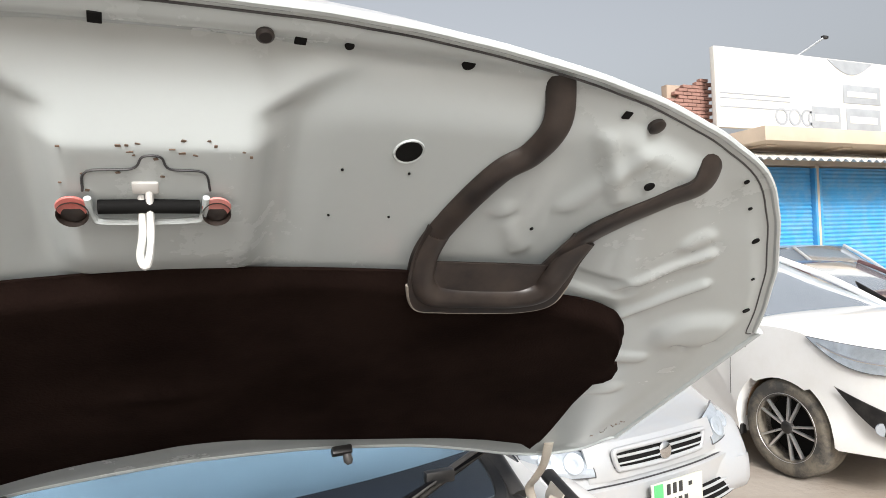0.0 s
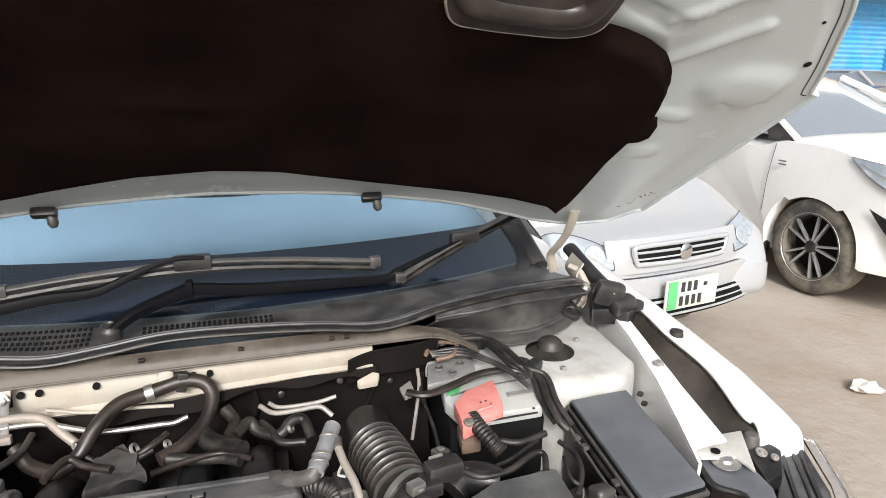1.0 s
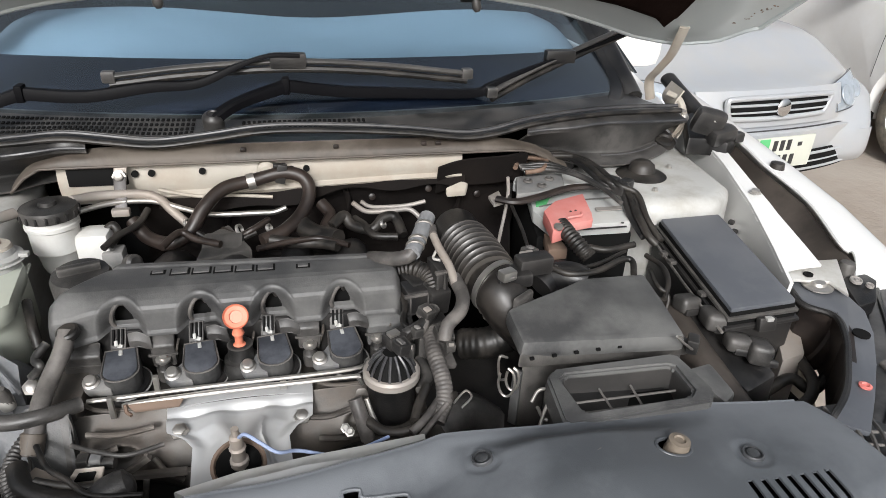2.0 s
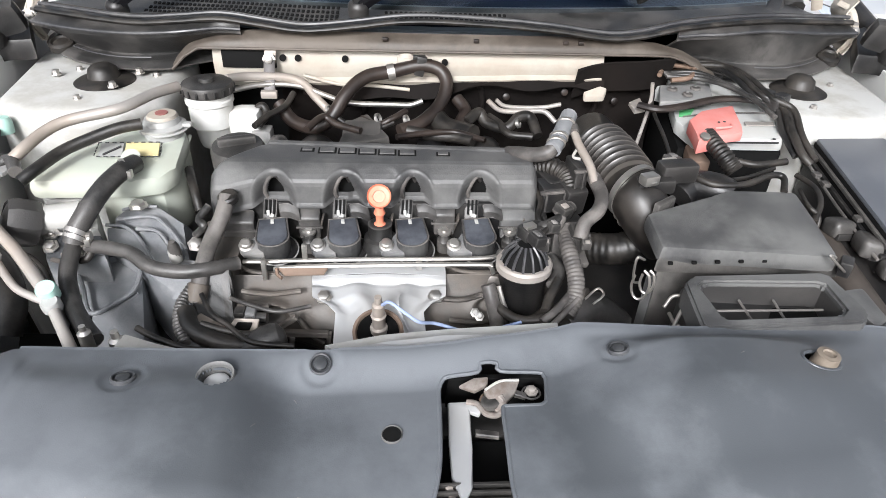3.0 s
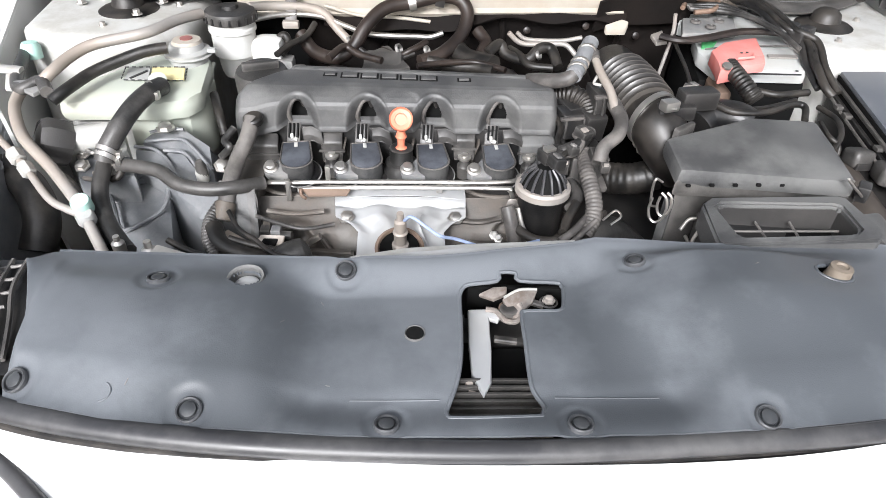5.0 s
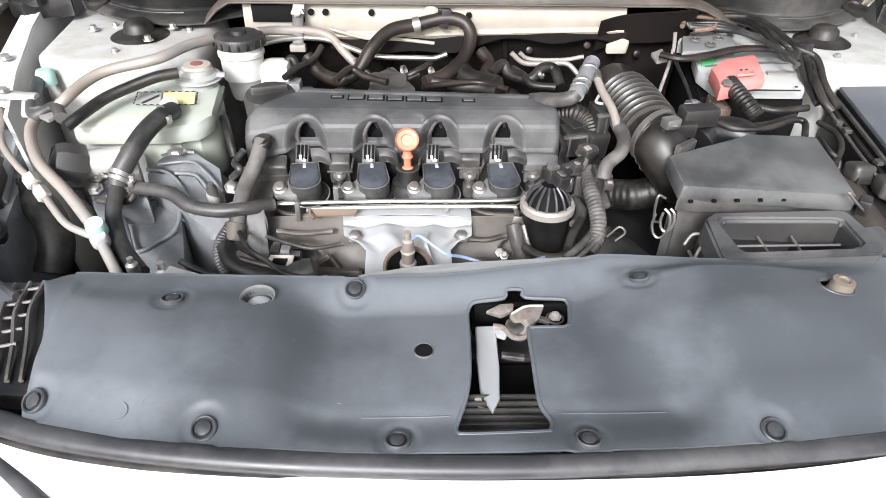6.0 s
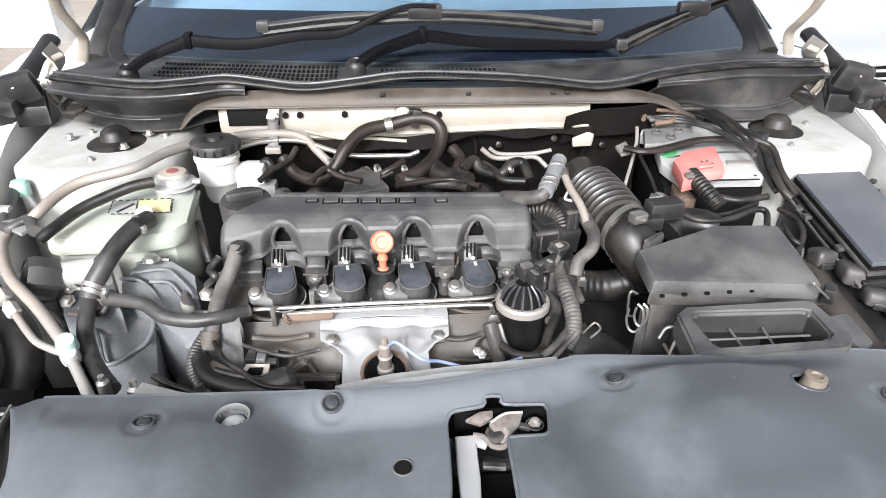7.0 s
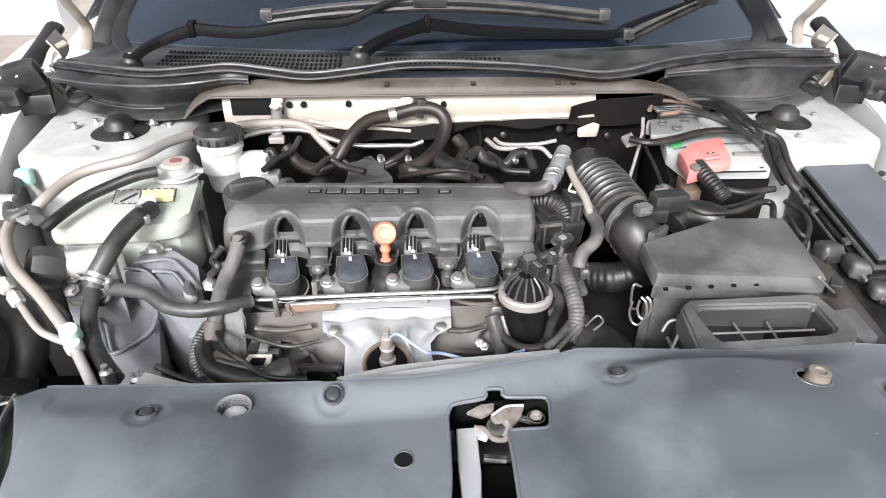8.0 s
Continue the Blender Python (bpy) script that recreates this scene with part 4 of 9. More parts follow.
cowl = part("cowl_cover", sheet(cowl_at, 70, 14, 0.004), DUSTY, car, "black plastic cowl cover")
seal_runs = [(x, seal_y(x), seal_z(x)) for x in (-0.68 + 1.36 * i / 60 for i in range(61))]
part("cowl_seal", tube([(x, y - 0.010, z - 0.001) for x, y, z in seal_runs], 0.0055, 10, 2, flat=0.8), RUBBER, cowl, "black rubber seal")
part("cowl_seal", tube([(x, y + 0.003, z + 0.005) for x, y, z in seal_runs], 0.0030, 8, 2), SEAL, cowl, "pale upper lip of the seal")
part("cowl_seal", tube([(x, y + 0.014, z + 0.004) for x, y, z in seal_runs], 0.0024, 8, 2), RUBBER, cowl)


def apron_at(u, v):
    """The arched ledge between seal and beam, drawn down at both ends."""
    x = -0.462 + 0.89 * u
    top = between([(-0.462, 0.904), (-0.445, 0.922), (-0.425, 0.936), (-0.39, 0.948), (-0.33, 0.952), (0.25, 0.950), (0.32, 0.943), (0.365, 0.932), (0.40, 0.915), (0.428, 0.898)], x)
    low = min(0.929, top - 0.010)
    y = 0.052 - 0.020 * ease(0.0, 0.85, v) - 0.004 * ease(0.85, 1.0, v)
    return (x, y, top + (low - top) * (0.35 * v + 0.65 * v * v))


apron = part("cowl_apron", sheet(apron_at, 90, 10, 0.003), APRON, cowl, "dusty taupe ledge below the seal")
part("apron_fold", tube([apron_at(k / 40, 1.0) for k in range(41)], 0.0022, 8, 1, straight=True), APRON, apron)
for x in (-0.125, 0.02, 0.165, 0.19):
    u = (x + 0.462) / 0.89
    part("clip", box(Vector(apron_at(u, 0.55)) + Vector((0, -0.002, 0.003)), (0.009, 0.006, 0.006), 0.0015), DUCT, apron)
# vent slots in the cowl
for x0, x1, rows in ((-0.53, -0.205, 4), (-0.125, 0.075, 3)):
    k = 0
    x = x0
    while x < x1:
        for r in range(rows):
            v = 0.44 + r * 0.12
            c = Vector(cowl_at((x / 0.70 + 1) / 2, v))
            part("vent_slot", box((c.x, c.y, c.z + 0.0012), (0.0052, 0.0075, 0.0025), 0.0008, (12, 0, 0), 1), BLACK, cowl)
        x += 0.0083
for side in (-1, 1):
    cc = [(-0.694, 0.163, 0.905), (-0.678, 0.199, 0.915), (-0.581, 0.156, 0.92), (-0.495, 0.131, 0.918), (-0.476, 0.082, 0.905), (-0.547, 0.065, 0.896), (-0.642, 0.105, 0.894)]
    corner = part("corner_cover", block([(-side * x, y, z) for x, y, z in (cc[::-1] if side > 0 else cc)], 0.03, 0.012), DUSTY, cowl, "black corner cover with a plug")
    foot = [(-0.70, 0.135, 0.905), (-0.64, 0.075, 0.900), (-0.55, 0.032, 0.899), (-0.47, 0.030, 0.900), (-0.42, 0.050, 0.905), (-0.35, 0.066, 0.912)]
    foot = [tuple(p) for p in spline(foot, 8)]

    def side_cover(u, v):
        a = foot[min(len(foot) - 1, round(u * (len(foot) - 1)))]
        x = -0.675 + 0.325 * u
        top = Vector((x, seal_y(-side * x) - 0.006, seal_z(-side * x) - 0.004))
        low = Vector(a)
        # a flap at the top, a steep wall under it and a ledge in front of the tower
        ahead = between([(0, 0.0), (0.30, 0.024), (0.36, 0.020)], min(v, 0.36)) * ease(1.0, 0.70, u)
        y = top.y - ahead if v < 0.37 else between([(0.36, top.y - 0.020 * ease(1.0, 0.70, u)), (0.72, low.y + 0.034), (1.0, low.y)], v)
        z = between([(0, top.z), (0.30, top.z - 0.008), (0.36, top.z - 0.016), (0.72, low.z + 0.006), (0.9, low.z + 0.002), (1.0, low.z - 0.006)], v)
        return (-side * (top.x + (low.x - top.x) * v), y, z - 0.002 * math.sin(u * 8) * math.sin(v * math.pi))

    part("side_cover", sheet(side_cover, len(foot) - 1, 30, 0.003), DUSTY, corner, "dusty moulded skirt below the seal")
    part("side_rib", tube([side_cover(k / 10, 0.31) for k in range(11)], 0.0028, 8, 3), SEAL, corner)
    part("side_rib", tube([side_cover(0.10 + k / 12, 0.80) for k in range(6)], 0.0016, 6, 3), SEAL, corner)
    q = (-0.663, 0.11, 0.905)
    part("plug", lathe([(0.020, -0.006), (0.020, 0.004), (0.015, 0.007), (0.013, 0.003), (0.006, 0.003), (0, 0.006)], (-side * q[0], q[1], q[2]), (0, -0.3, 1), 20), RUBBER, cowl)
    part("screen_trim", tube([(side * 0.62, 0.26, 0.94), (side * 0.665, 0.36, 0.965), (side * 0.655, 0.55, 1.07), (side * 0.60, 0.95, 1.29)], 0.016, 8, 8, flat=0.5), PLASTIC, cowl)
    # hinge: gooseneck arm, bracket, folded strap
    neck_way = [(0.64, 0.085, 1.124), (0.643, 0.1, 1.1), (0.651, 0.13, 1.066), (0.65, 0.16, 1.034), (0.653, 0.19, 1.006), (0.668, 0.2, 0.966)]
    hinge = part("bonnet_hinge", tube([(side * x, y, z) for x, y, z in neck_way], 0.0095, 10, 8, flat=0.4), BEAM_CREAM, car, "cream steel gooseneck hinge")
    part("bracket", sheet(lambda u, v: (side * (0.70 + 0.012 * math.sin(v * 7) + 0.02 * u), 0.13 + 0.08 * u + 0.02 * v, 0.905 + 0.09 * v), 6, 10, 0.003), BEAM_CREAM, hinge)
    part("strap", tube([(side * 0.705, 0.15, 0.90), (side * 0.712, 0.135, 0.94), (side * 0.705, 0.15, 0.975), (side * 0.69, 0.175, 0.985)], 0.006, 8, 6, flat=0.5), BEAM_CREAM, hinge)
    part("strap", tube([(side * 0.725, 0.17, 0.90), (side * 0.73, 0.16, 0.935), (side * 0.722, 0.18, 0.965)], 0.007, 8, 6, flat=0.4), BEAM_CREAM, hinge)
    part("plate", box((side * 0.66, 0.10, 1.125), (0.06, 0.08, 0.005), 0.002, (-34, 0, 0)), BEAM_CREAM, hinge)
    part("bolt", bolt((side * 0.708, 0.13, 0.945), 0.007, 0.006, (0, -1, 0.2)), STEEL, hinge)
    # black plug that closes the wing's rear end
    way = [(0.763, 0.3, 0.982), (0.761, 0.24, 0.965), (0.763, 0.17, 0.944), (0.766, 0.12, 0.933)]
    bung = part("wing_plug", tube([(side * x, y, z) for x, y, z in way], 0.018, 12, 6, flat=0.8), PLASTIC, car, "black foam plug at the wing's rear end")
    cap = [(0.724, 0.152, 0.945), (0.772, 0.181, 0.95), (0.788, 0.122, 0.94), (0.789, 0.066, 0.925), (0.757, 0.046, 0.92), (0.735, 0.07, 0.922), (0.686, 0.07, 0.925)]
    part("plug_cover", block([(side * x, y, z) for x, y, z in (cap if side > 0 else cap[::-1])], 0.035, 0.006), PLASTIC, bung)
    part("front_plate", box((side * 0.722, 0.072, 0.955), (0.060, 0.030, 0.052), 0.014, (18, side * 12, side * -14)), PLASTIC, bung, "dusty black end plate")
    part("plate_foot", box((side * 0.752, 0.066, 0.930), (0.056, 0.034, 0.034), 0.012, (12, side * -8, side * 10)), PLASTIC, bung)
    part("plate_screw", lathe([(0.004, 0), (0.004, 0.002), (0, 0.003)], (side * 0.724, 0.056, 0.962), (0, -1, 0.3), 10), STEEL, bung)
    part("clip", box((side * cap[3][0], cap[3][1], cap[3][2]), (0.02, 0.02, 0.02), 0.005), PLASTIC, bung)
    part("stud", lathe([(0.014, 0), (0.012, 0.014), (0, 0.016)], (side * 0.812, -0.03, 0.892), (0, 0, 1), 14), RUBBER, bung)


# wipers: arm from its pivot, blade on the glass
def wiper(pivot, elbow, rod, blade):
    w = part("wiper_arm", strip([pivot, Vector(pivot).lerp(Vector(elbow), 0.35) + Vector((0, 0, 0.007)), elbow], (0.026, 0.024, 0.019), (0.014, 0.014, 0.018), 5), GLOSSBLACK, car, "glossy black wiper arm")
    part("pivot_nut", lathe([(0.017, -0.014), (0.017, 0.002), (0.014, 0.007), (0.009, 0.010), (0.007, 0.008), (0, 0.008)], pivot, (0, -0.4, 1), 22), PLASTIC, w)
    part("rod", strip([elbow] + rod, (0.018, 0.018, 0.016, 0.009, 0.008), (0.018, 0.017, 0.013, 0.007, 0.006), 6), GLOSSBLACK, w)
    part("knuckle", box(elbow, (0.012, 0.024, 0.027), 0.003), GLOSSBLACK, w)
    b = part("wiper_blade", tube(blade, 0.0072, 10, 6, flat=0.75), BLADE, car, "black wiper blade, its top highlight painted grey")
    low = [(p[0], p[1], p[2] - 0.013) for p in blade]
    part("rubber_lip", tube(low, 0.0062, 8, 6), RUBBER, b)
    mid = blade[len(blade) // 2]
    part("clip", box((mid[0], mid[1], mid[2] + 0.002), (0.062, 0.022, 0.026), 0.006), PLASTIC, b)
    for k in (0, -1):
        part("end_cap", box(blade[k], (0.022, 0.018, 0.020), 0.005), DUSTY, b)


wiper((-0.168, 0.075, 0.985), (-0.052, 0.13, 1.022), [(0.043, 0.15, 1.006), (0.164, 0.17, 0.996), (0.292, 0.19, 0.988), (0.327, 0.195, 1.001), (0.408, 0.215, 1.026), (0.595, 0.28, 1.067), (0.719, 0.34, 1.089)], [(0.323, 0.18, 0.991), (0.395, 0.21, 1.016), (0.477, 0.24, 1.042), (0.611, 0.29, 1.08), (0.717, 0.34, 1.105)])
wiper((-0.563, 0.12, 0.967), (-0.458, 0.15, 1.012), [(-0.368, 0.155, 1.004), (-0.272, 0.16, 1.016), (-0.194, 0.165, 1.02), (-0.126, 0.168, 1.048), (-0.076, 0.17, 1.063), (-0.026, 0.172, 1.062)], [(-0.334, 0.18, 1.029), (-0.205, 0.18, 1.043), (-0.046, 0.18, 1.051), (0.107, 0.185, 1.043), (0.277, 0.195, 1.023)])


# ---- the raised bonnet ----
HINGE, ALONG, OUT = Vector((0, 0.10, 1.185)), Vector((0, -0.829, 0.559)), Vector((0, 0.559, 0.829))
FRONT = [(0, 0.806), (0.1, 0.805), (0.165, 0.801), (0.23, 0.794), (0.31, 0.782), (0.385, 0.766), (0.46, 0.742), (0.528, 0.713), (0.563, 0.686), (0.608, 0.639), (0.669, 0.562), (0.72, 0.478), (0.748, 0.423)]
BACK = [(0, 0.0), (0.2, -0.01), (0.4, -0.035), (0.58, -0.088), (0.66, -0.088), (0.72, -0.05), (0.748, 0.02)]


def lid(u, v, w=0.0):
    """A point of the bonnet: u across, v from its rear edge to its front, w outwards."""
    return HINGE + Vector((u, 0, 0)) + ALONG * v + OUT * (w - 0.09 * (u / 0.8) ** 2)


def lid_uv(a, b, grow=0.0):
    k = a * 2 - 1
    u = math.copysign(1 - (1 - abs(k)) ** 1.35, k) * 0.756
    lo, hi = between(BACK, abs(u)), between(FRONT, abs(u))
    return u * (1 + grow), lo + (hi - lo) * b + grow * (b - 0.5)


# pressed ridges and domes of the frame: both ends, half width, height
RIDGES = [((0.487, 0.505), (0.566, 0.575), 0.010, 0.0045), ((0.527, 0.436), (0.598, 0.520), 0.009, 0.0045), ((0.405, 0.520), (0.50, 0.500), 0.014, -0.005), ((0.590, 0.213), (0.632, 0.222), 0.020, 0.003), ((0.580, 0.325), (0.622, 0.326), 0.015, 0.003), ((0.648, 0.408), (0.672, 0.414), 0.042, 0.0075), ((0.655, 0.372), (0.672, 0.364), 0.006, -0.003), ((0.700, 0.382), (0.718, 0.386), 0.006, -0.003), ((0.294, 0.623), (0.295, 0.624), 0.012, 0.004), ((0.534, 0.592), (0.540, 0.602), 0.014, 0.004), ((0.352, 0.725), (0.402, 0.655), 0.008, 0.003), ((0.31, 0.60), (0.34, 0.56), 0.010, 0.003), ((0.36, 0.63), (0.395, 0.71), 0.010, 0.003)]


def relief(u, v):
    a = abs(u)
    lo, hi = between(BACK, a), between(FRONT, a)
    rim = min(ease(hi - 0.022, hi - 0.048, v), ease(0.725, 0.69, a), ease(lo + 0.015, lo + 0.06, v))
    # the flat field beside the central bowl, with a rounded upper corner
    if a < 0.135 and v > 0.70:
        inner = 0.065 - math.hypot(0.135 - a, v - 0.70)
    else:
        inner = min(a - 0.07, 0.765 - v)
    bowl = (1 - ease(-0.012, 0.055, inner)) * ease(0.50, 0.58, v) * ease(0.40, 0.27, a)
    dents = 0.006 * ease(0.45, 0.5, v) * math.sin(a * 26 + v * 9) * ease(0.30, 0.36, a) * ease(0.6, 0.5, a)
    # the latch plate stands proud in the middle and slopes back from its crease to the front edge
    proud = 0.026 * ease(0.095, 0.058, a - 1.1 * max(0.0, v - 0.722)) * ease(0.49, 0.54, v)
    back = min(max((v - 0.700) / 0.074, 0.0), 1.0)
    deep = 0.008 - proud * (1 - back) + 0.008 * ease(0.12, 0.06, a) * back * ease(0.796, 0.776, v)
    deep = deep * ease(0.788, 0.770, v) if v > 0.770 else deep
    press = 0.0
    for (u0, v0), (u1, v1), wide, high in RIDGES:
        k = min(1.0, max(0.0, ((a - u0) * (u1 - u0) + (v - v0) * (v1 - v0)) / max(1e-9, (u1 - u0) ** 2 + (v1 - v0) ** 2)))
        d = math.hypot(a - u0 - k * (u1 - u0), v - v0 - k * (v1 - v0))
        if d < 2.5 * wide:
            press += high * math.exp(-(d / wide) ** 4)
    return 0.002 * (1 - rim) + deep * bowl + (dents - press) * rim


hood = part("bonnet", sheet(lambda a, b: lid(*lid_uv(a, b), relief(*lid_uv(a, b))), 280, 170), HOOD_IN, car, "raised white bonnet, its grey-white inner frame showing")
part("outer_skin", sheet(lambda a, b: lid(*lid_uv(a, b, 0.006), 0.0042 + 0.075 * math.sin(math.pi * a) ** 0.7 * min(1.0, 5 * b, 19 * (1 - b))), 80, 60, 0.002), WHITE, hood)
edge = [lid(*lid_uv(i / 60, 1.0, 0.003), 0.0030) for i in range(61)]
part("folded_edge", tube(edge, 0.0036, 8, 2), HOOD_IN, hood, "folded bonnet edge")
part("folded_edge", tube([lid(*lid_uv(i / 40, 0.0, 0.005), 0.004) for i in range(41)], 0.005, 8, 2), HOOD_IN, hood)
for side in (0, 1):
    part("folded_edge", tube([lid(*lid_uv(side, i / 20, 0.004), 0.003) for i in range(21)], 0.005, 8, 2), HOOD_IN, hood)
part("edge_seam", tube([lid(*lid_uv(i / 60, 1.0, -0.010), 0.0020) for i in range(61)], 0.0010, 6, 2), SEAL, hood)

PAD_TOP = [(0, 0.54), (0.22, 0.528), (0.36, 0.500), (0.405, 0.489), (0.44, 0.484), (0.476, 0.474), (0.508, 0.458), (0.534, 0.430), (0.551, 0.400), (0.560, 0.370), (0.565, 0.330), (0.569, 0.24), (0.577, 0.12), (0.588, 0.003)]
PAD_LOW = [(0, 0.105), (0.1, 0.096), (0.235, 0.066), (0.364, 0.042), (0.49, 0.026), (0.588, 0.0)]


def pad_at(a, b):
    k = a * 2 - 1
    u = math.copysign(1 - (1 - abs(k)) ** 1.6, k) * 0.588
    lo, hi = between(PAD_LOW, abs(u)), between(PAD_TOP, abs(u))
    v = lo + (hi - lo) * b
    soft = min(ease(0, 0.05, b), ease(1, 0.95, b), ease(1.0, 0.97, abs(k)))
    return lid(u, v, -0.006 - 0.010 * soft - 0.006 * noise.noise((u * 7, v * 7, 2)) * soft - 0.006 * soft * math.exp(-((u + 0.02) / 0.04) ** 2 - ((v - 0.3) / 0.02) ** 2))


pad = part("insulation_pad", sheet(pad_at, 110, 60, 0.004), PAD, hood, "black-brown felt insulation pad")
part("tab", block([lid(u, v, -0.012) for u, v in ((0.548, 0.335), (0.579, 0.334), (0.591, 0.315), (0.598, 0.285), (0.591, 0.270), (0.568, 0.258), (0.548, 0.248))], 0.004, 0.001), PAD, pad)
# two dark channels that meet in a trough, on either half
for m in (1, -1):
    if m < 0:
        continue
    run = [(0.287, 0.777), (0.295, 0.74), (0.289, 0.703), (0.268, 0.676), (0.246, 0.615), (0.235, 0.556), (0.243, 0.49)]
    channel = part("drain_channel", tube([lid(u, v, 0.014 if i == 0 else -0.004) for i, (u, v) in enumerate(run)], 0.0122, 14, 8, flat=0.5), DUCT, hood, "dirty black-brown channel on the bonnet frame")
    run = [(0.379, 0.510), (0.388, 0.556), (0.40, 0.597), (0.426, 0.633), (0.453, 0.663), (0.475, 0.690), (0.474, 0.726)]
    part("branch", tube([lid(u, v, 0.014 if i == len(run) - 1 else -0.004) for i, (u, v) in enumerate(run)], 0.0158, 14, 8, flat=0.45), DUCT, channel)
    way = [(0.241, 0.585), (0.235, 0.552), (0.236, 0.518), (0.249, 0.496), (0.275, 0.490), (0.315, 0.489), (0.352, 0.491), (0.373, 0.503), (0.380, 0.528), (0.389, 0.560), (0.398, 0.590)]
    rim = [(0.226, 0.600), (0.220, 0.552), (0.220, 0.512), (0.236, 0.472), (0.268, 0.464), (0.315, 0.463), (0.362, 0.466), (0.391, 0.482), (0.399, 0.515), (0.405, 0.552), (0.414, 0.582)]
    drop = [0.0, 0.35, 0.8, 1, 1, 1, 1, 1, 0.8, 0.35, 0.0]
    way, rim = spline([lid(u, v + 0.016 * d, -0.004 - 0.021 * d) for (u, v), d in zip(way, drop)], 5), spline([lid(u, v + 0.018 * d, -0.003 - 0.026 * d) for (u, v), d in zip(rim, drop)], 5)
    part("trough", tube(way, 0.0128, 14, 2, flat=0.6), DUCT, channel)
    part("trough_wall", sheet(lambda a, b: Vector(rim[round(a * (len(rim) - 1))]).lerp(Vector(way[round(a * (len(way) - 1))]), b), len(rim) - 1, 4, 0.002), DUCT, channel)
    part("trough_bed", sheet(lambda a, b: lid(0.242 + 0.132 * a, 0.500 + 0.048 * b, -0.027 + 0.018 * b), 20, 8, 0.003), DUCT, channel)
    part("trough_lip", tube(rim[10:-10], 0.0022, 8, 2), LIP, channel)
# holes, plugs and rubber stops
for u, v, r, lip in ((0.184, 0.690, 0.0112, 1), (0.209, 0.775, 0.0052, 0), (0.119, 0.782, 0.0033, 0), (0.421, 0.678, 0.0052, 0), (0.134, 0.665, 0.0011, 0), (0.191, 0.664, 0.0011, 0), (0.132, 0.606, 0.0011, 0), (0.187, 0.605, 0.0011, 0), (0.34, 0.591, 0.002, 0), (0.527, 0.693, 0.0028, 0), (0.56, 0.657, 0.0022, 0), (0.605, 0.609, 0.0045, 0), (0.655, 0.541, 0.0022, 0), (0.697, 0.474, 0.0048, 0)):
    w = relief(u, v)
    if lip:
        part("hole_rim", lathe([(r * 1.22, 0), (r * 1.15, 0.0015), (r * 1.02, 0.001), (r, -0.001)], lid(u, v, w), -OUT, 22, closed=False), HOOD_IN, hood)
    # black disc on the surface stands in for the dark inside the hole
    part("hole", lathe([(r, -0.001), (r, 0.0012), (0, 0.0012)], lid(u, v, w), -OUT, 18), BLACK, hood)
for u, v in ((-0.031, 0.786), (0.087, 0.782), (0.358, 0.750)):
    part("square_hole", box(lid(u, v, relief(u, v) - 0.0005), (0.0078, 0.0074, 0.002), 0.0005, (-34, 0, 5)), BLACK, hood)
for u, v, r in ((0.064, 0.785, 0.0058), (0.390, 0.744, 0.0078)):
    part("plug", lathe([(r, -0.002), (r, 0.003), (r * 0.7, 0.0045), (0, 0.0045)], lid(u, v, relief(u, v)), -OUT, 18), DUCT, hood, "brown rubber plug")
def latched(u, v, w):
    """A point on the proud latch plate."""
    return lid(u * 0.93, v + 0.0324, w - 0.026)


for u, v in ((-0.063, 0.609), (0.040, 0.607)):
    stop = part("rubber_stop", lathe([(0.010, -0.004), (0.0104, 0.006), (0.0095, 0.001), (0.006, 0.003), (0, 0.003)], latched(u, v, 0.003), (0, -0.75, -0.66), 20), DUCT, hood, "round rubber stop with a red rim")
    part("red_rim", lathe([(0.0102, 0.0), (0.0106, 0.001), (0.0102, 0.002), (0.0096, 0.002)], latched(u, v + 0.005, 0.003), (0, -0.6, -0.8), 20), RED, stop)
slot = part("latch_slot", tube([latched(-0.046, 0.611, 0.004), latched(-0.01, 0.611, 0.004), latched(0.027, 0.610, 0.004)], 0.0066, 14, 6, flat=0.8), BLACK, hood, "dark latch slot")
part("slot_lip", tube([latched(-0.052, 0.622, 0.003), latched(-0.05, 0.603, 0.002), latched(-0.04, 0.597, 0.001), latched(0.02, 0.597, 0.001), latched(0.03, 0.603, 0.002), latched(0.032, 0.622, 0.003)], 0.0027, 8, 5), HOOD_IN, slot)
part("stamped_line", tube([latched(-0.055, 0.625, 0.0072), latched(-0.05, 0.645, 0.0072), latched(-0.02, 0.648, 0.0072), latched(-0.012, 0.66, 0.0072), latched(0.0, 0.66, 0.0072), latched(0.006, 0.648, 0.0072), latched(0.03, 0.645, 0.0072), latched(0.035, 0.625, 0.0072)], 0.0009, 6, 5), SEAL, hood)
striker = part("striker", tube([latched(-0.0095, 0.63, 0.012), latched(-0.0095, 0.60, -0.010), (-0.0095, -0.468, 1.490), (-0.012, -0.479, 1.482), (-0.0155, -0.468, 1.490), latched(-0.0155, 0.60, -0.010), latched(-0.0155, 0.62, 0.012)], 0.0027, 8, 6), WHITE, hood, "white steel striker loop")
part("foot", box(latched(-0.012, 0.628, 0.010), (0.018, 0.012, 0.008), 0.002, (-34, 0, 0)), WHITE, striker)
for u in (-0.234, 0.247):
    jet = part("washer_jet", box(lid(u, 0.004, -0.012), (0.034, 0.018, 0.014), 0.004, (-34, 0, 0)), PLASTIC, hood, "black washer jet")
    part("nozzle", lathe([(0.007, 0), (0.008, 0.012), (0.004, 0.018), (0, 0.018)], lid(u + 0.008, 0.0, -0.016), (0.2, -0.3, -1), 10), PLASTIC, jet)
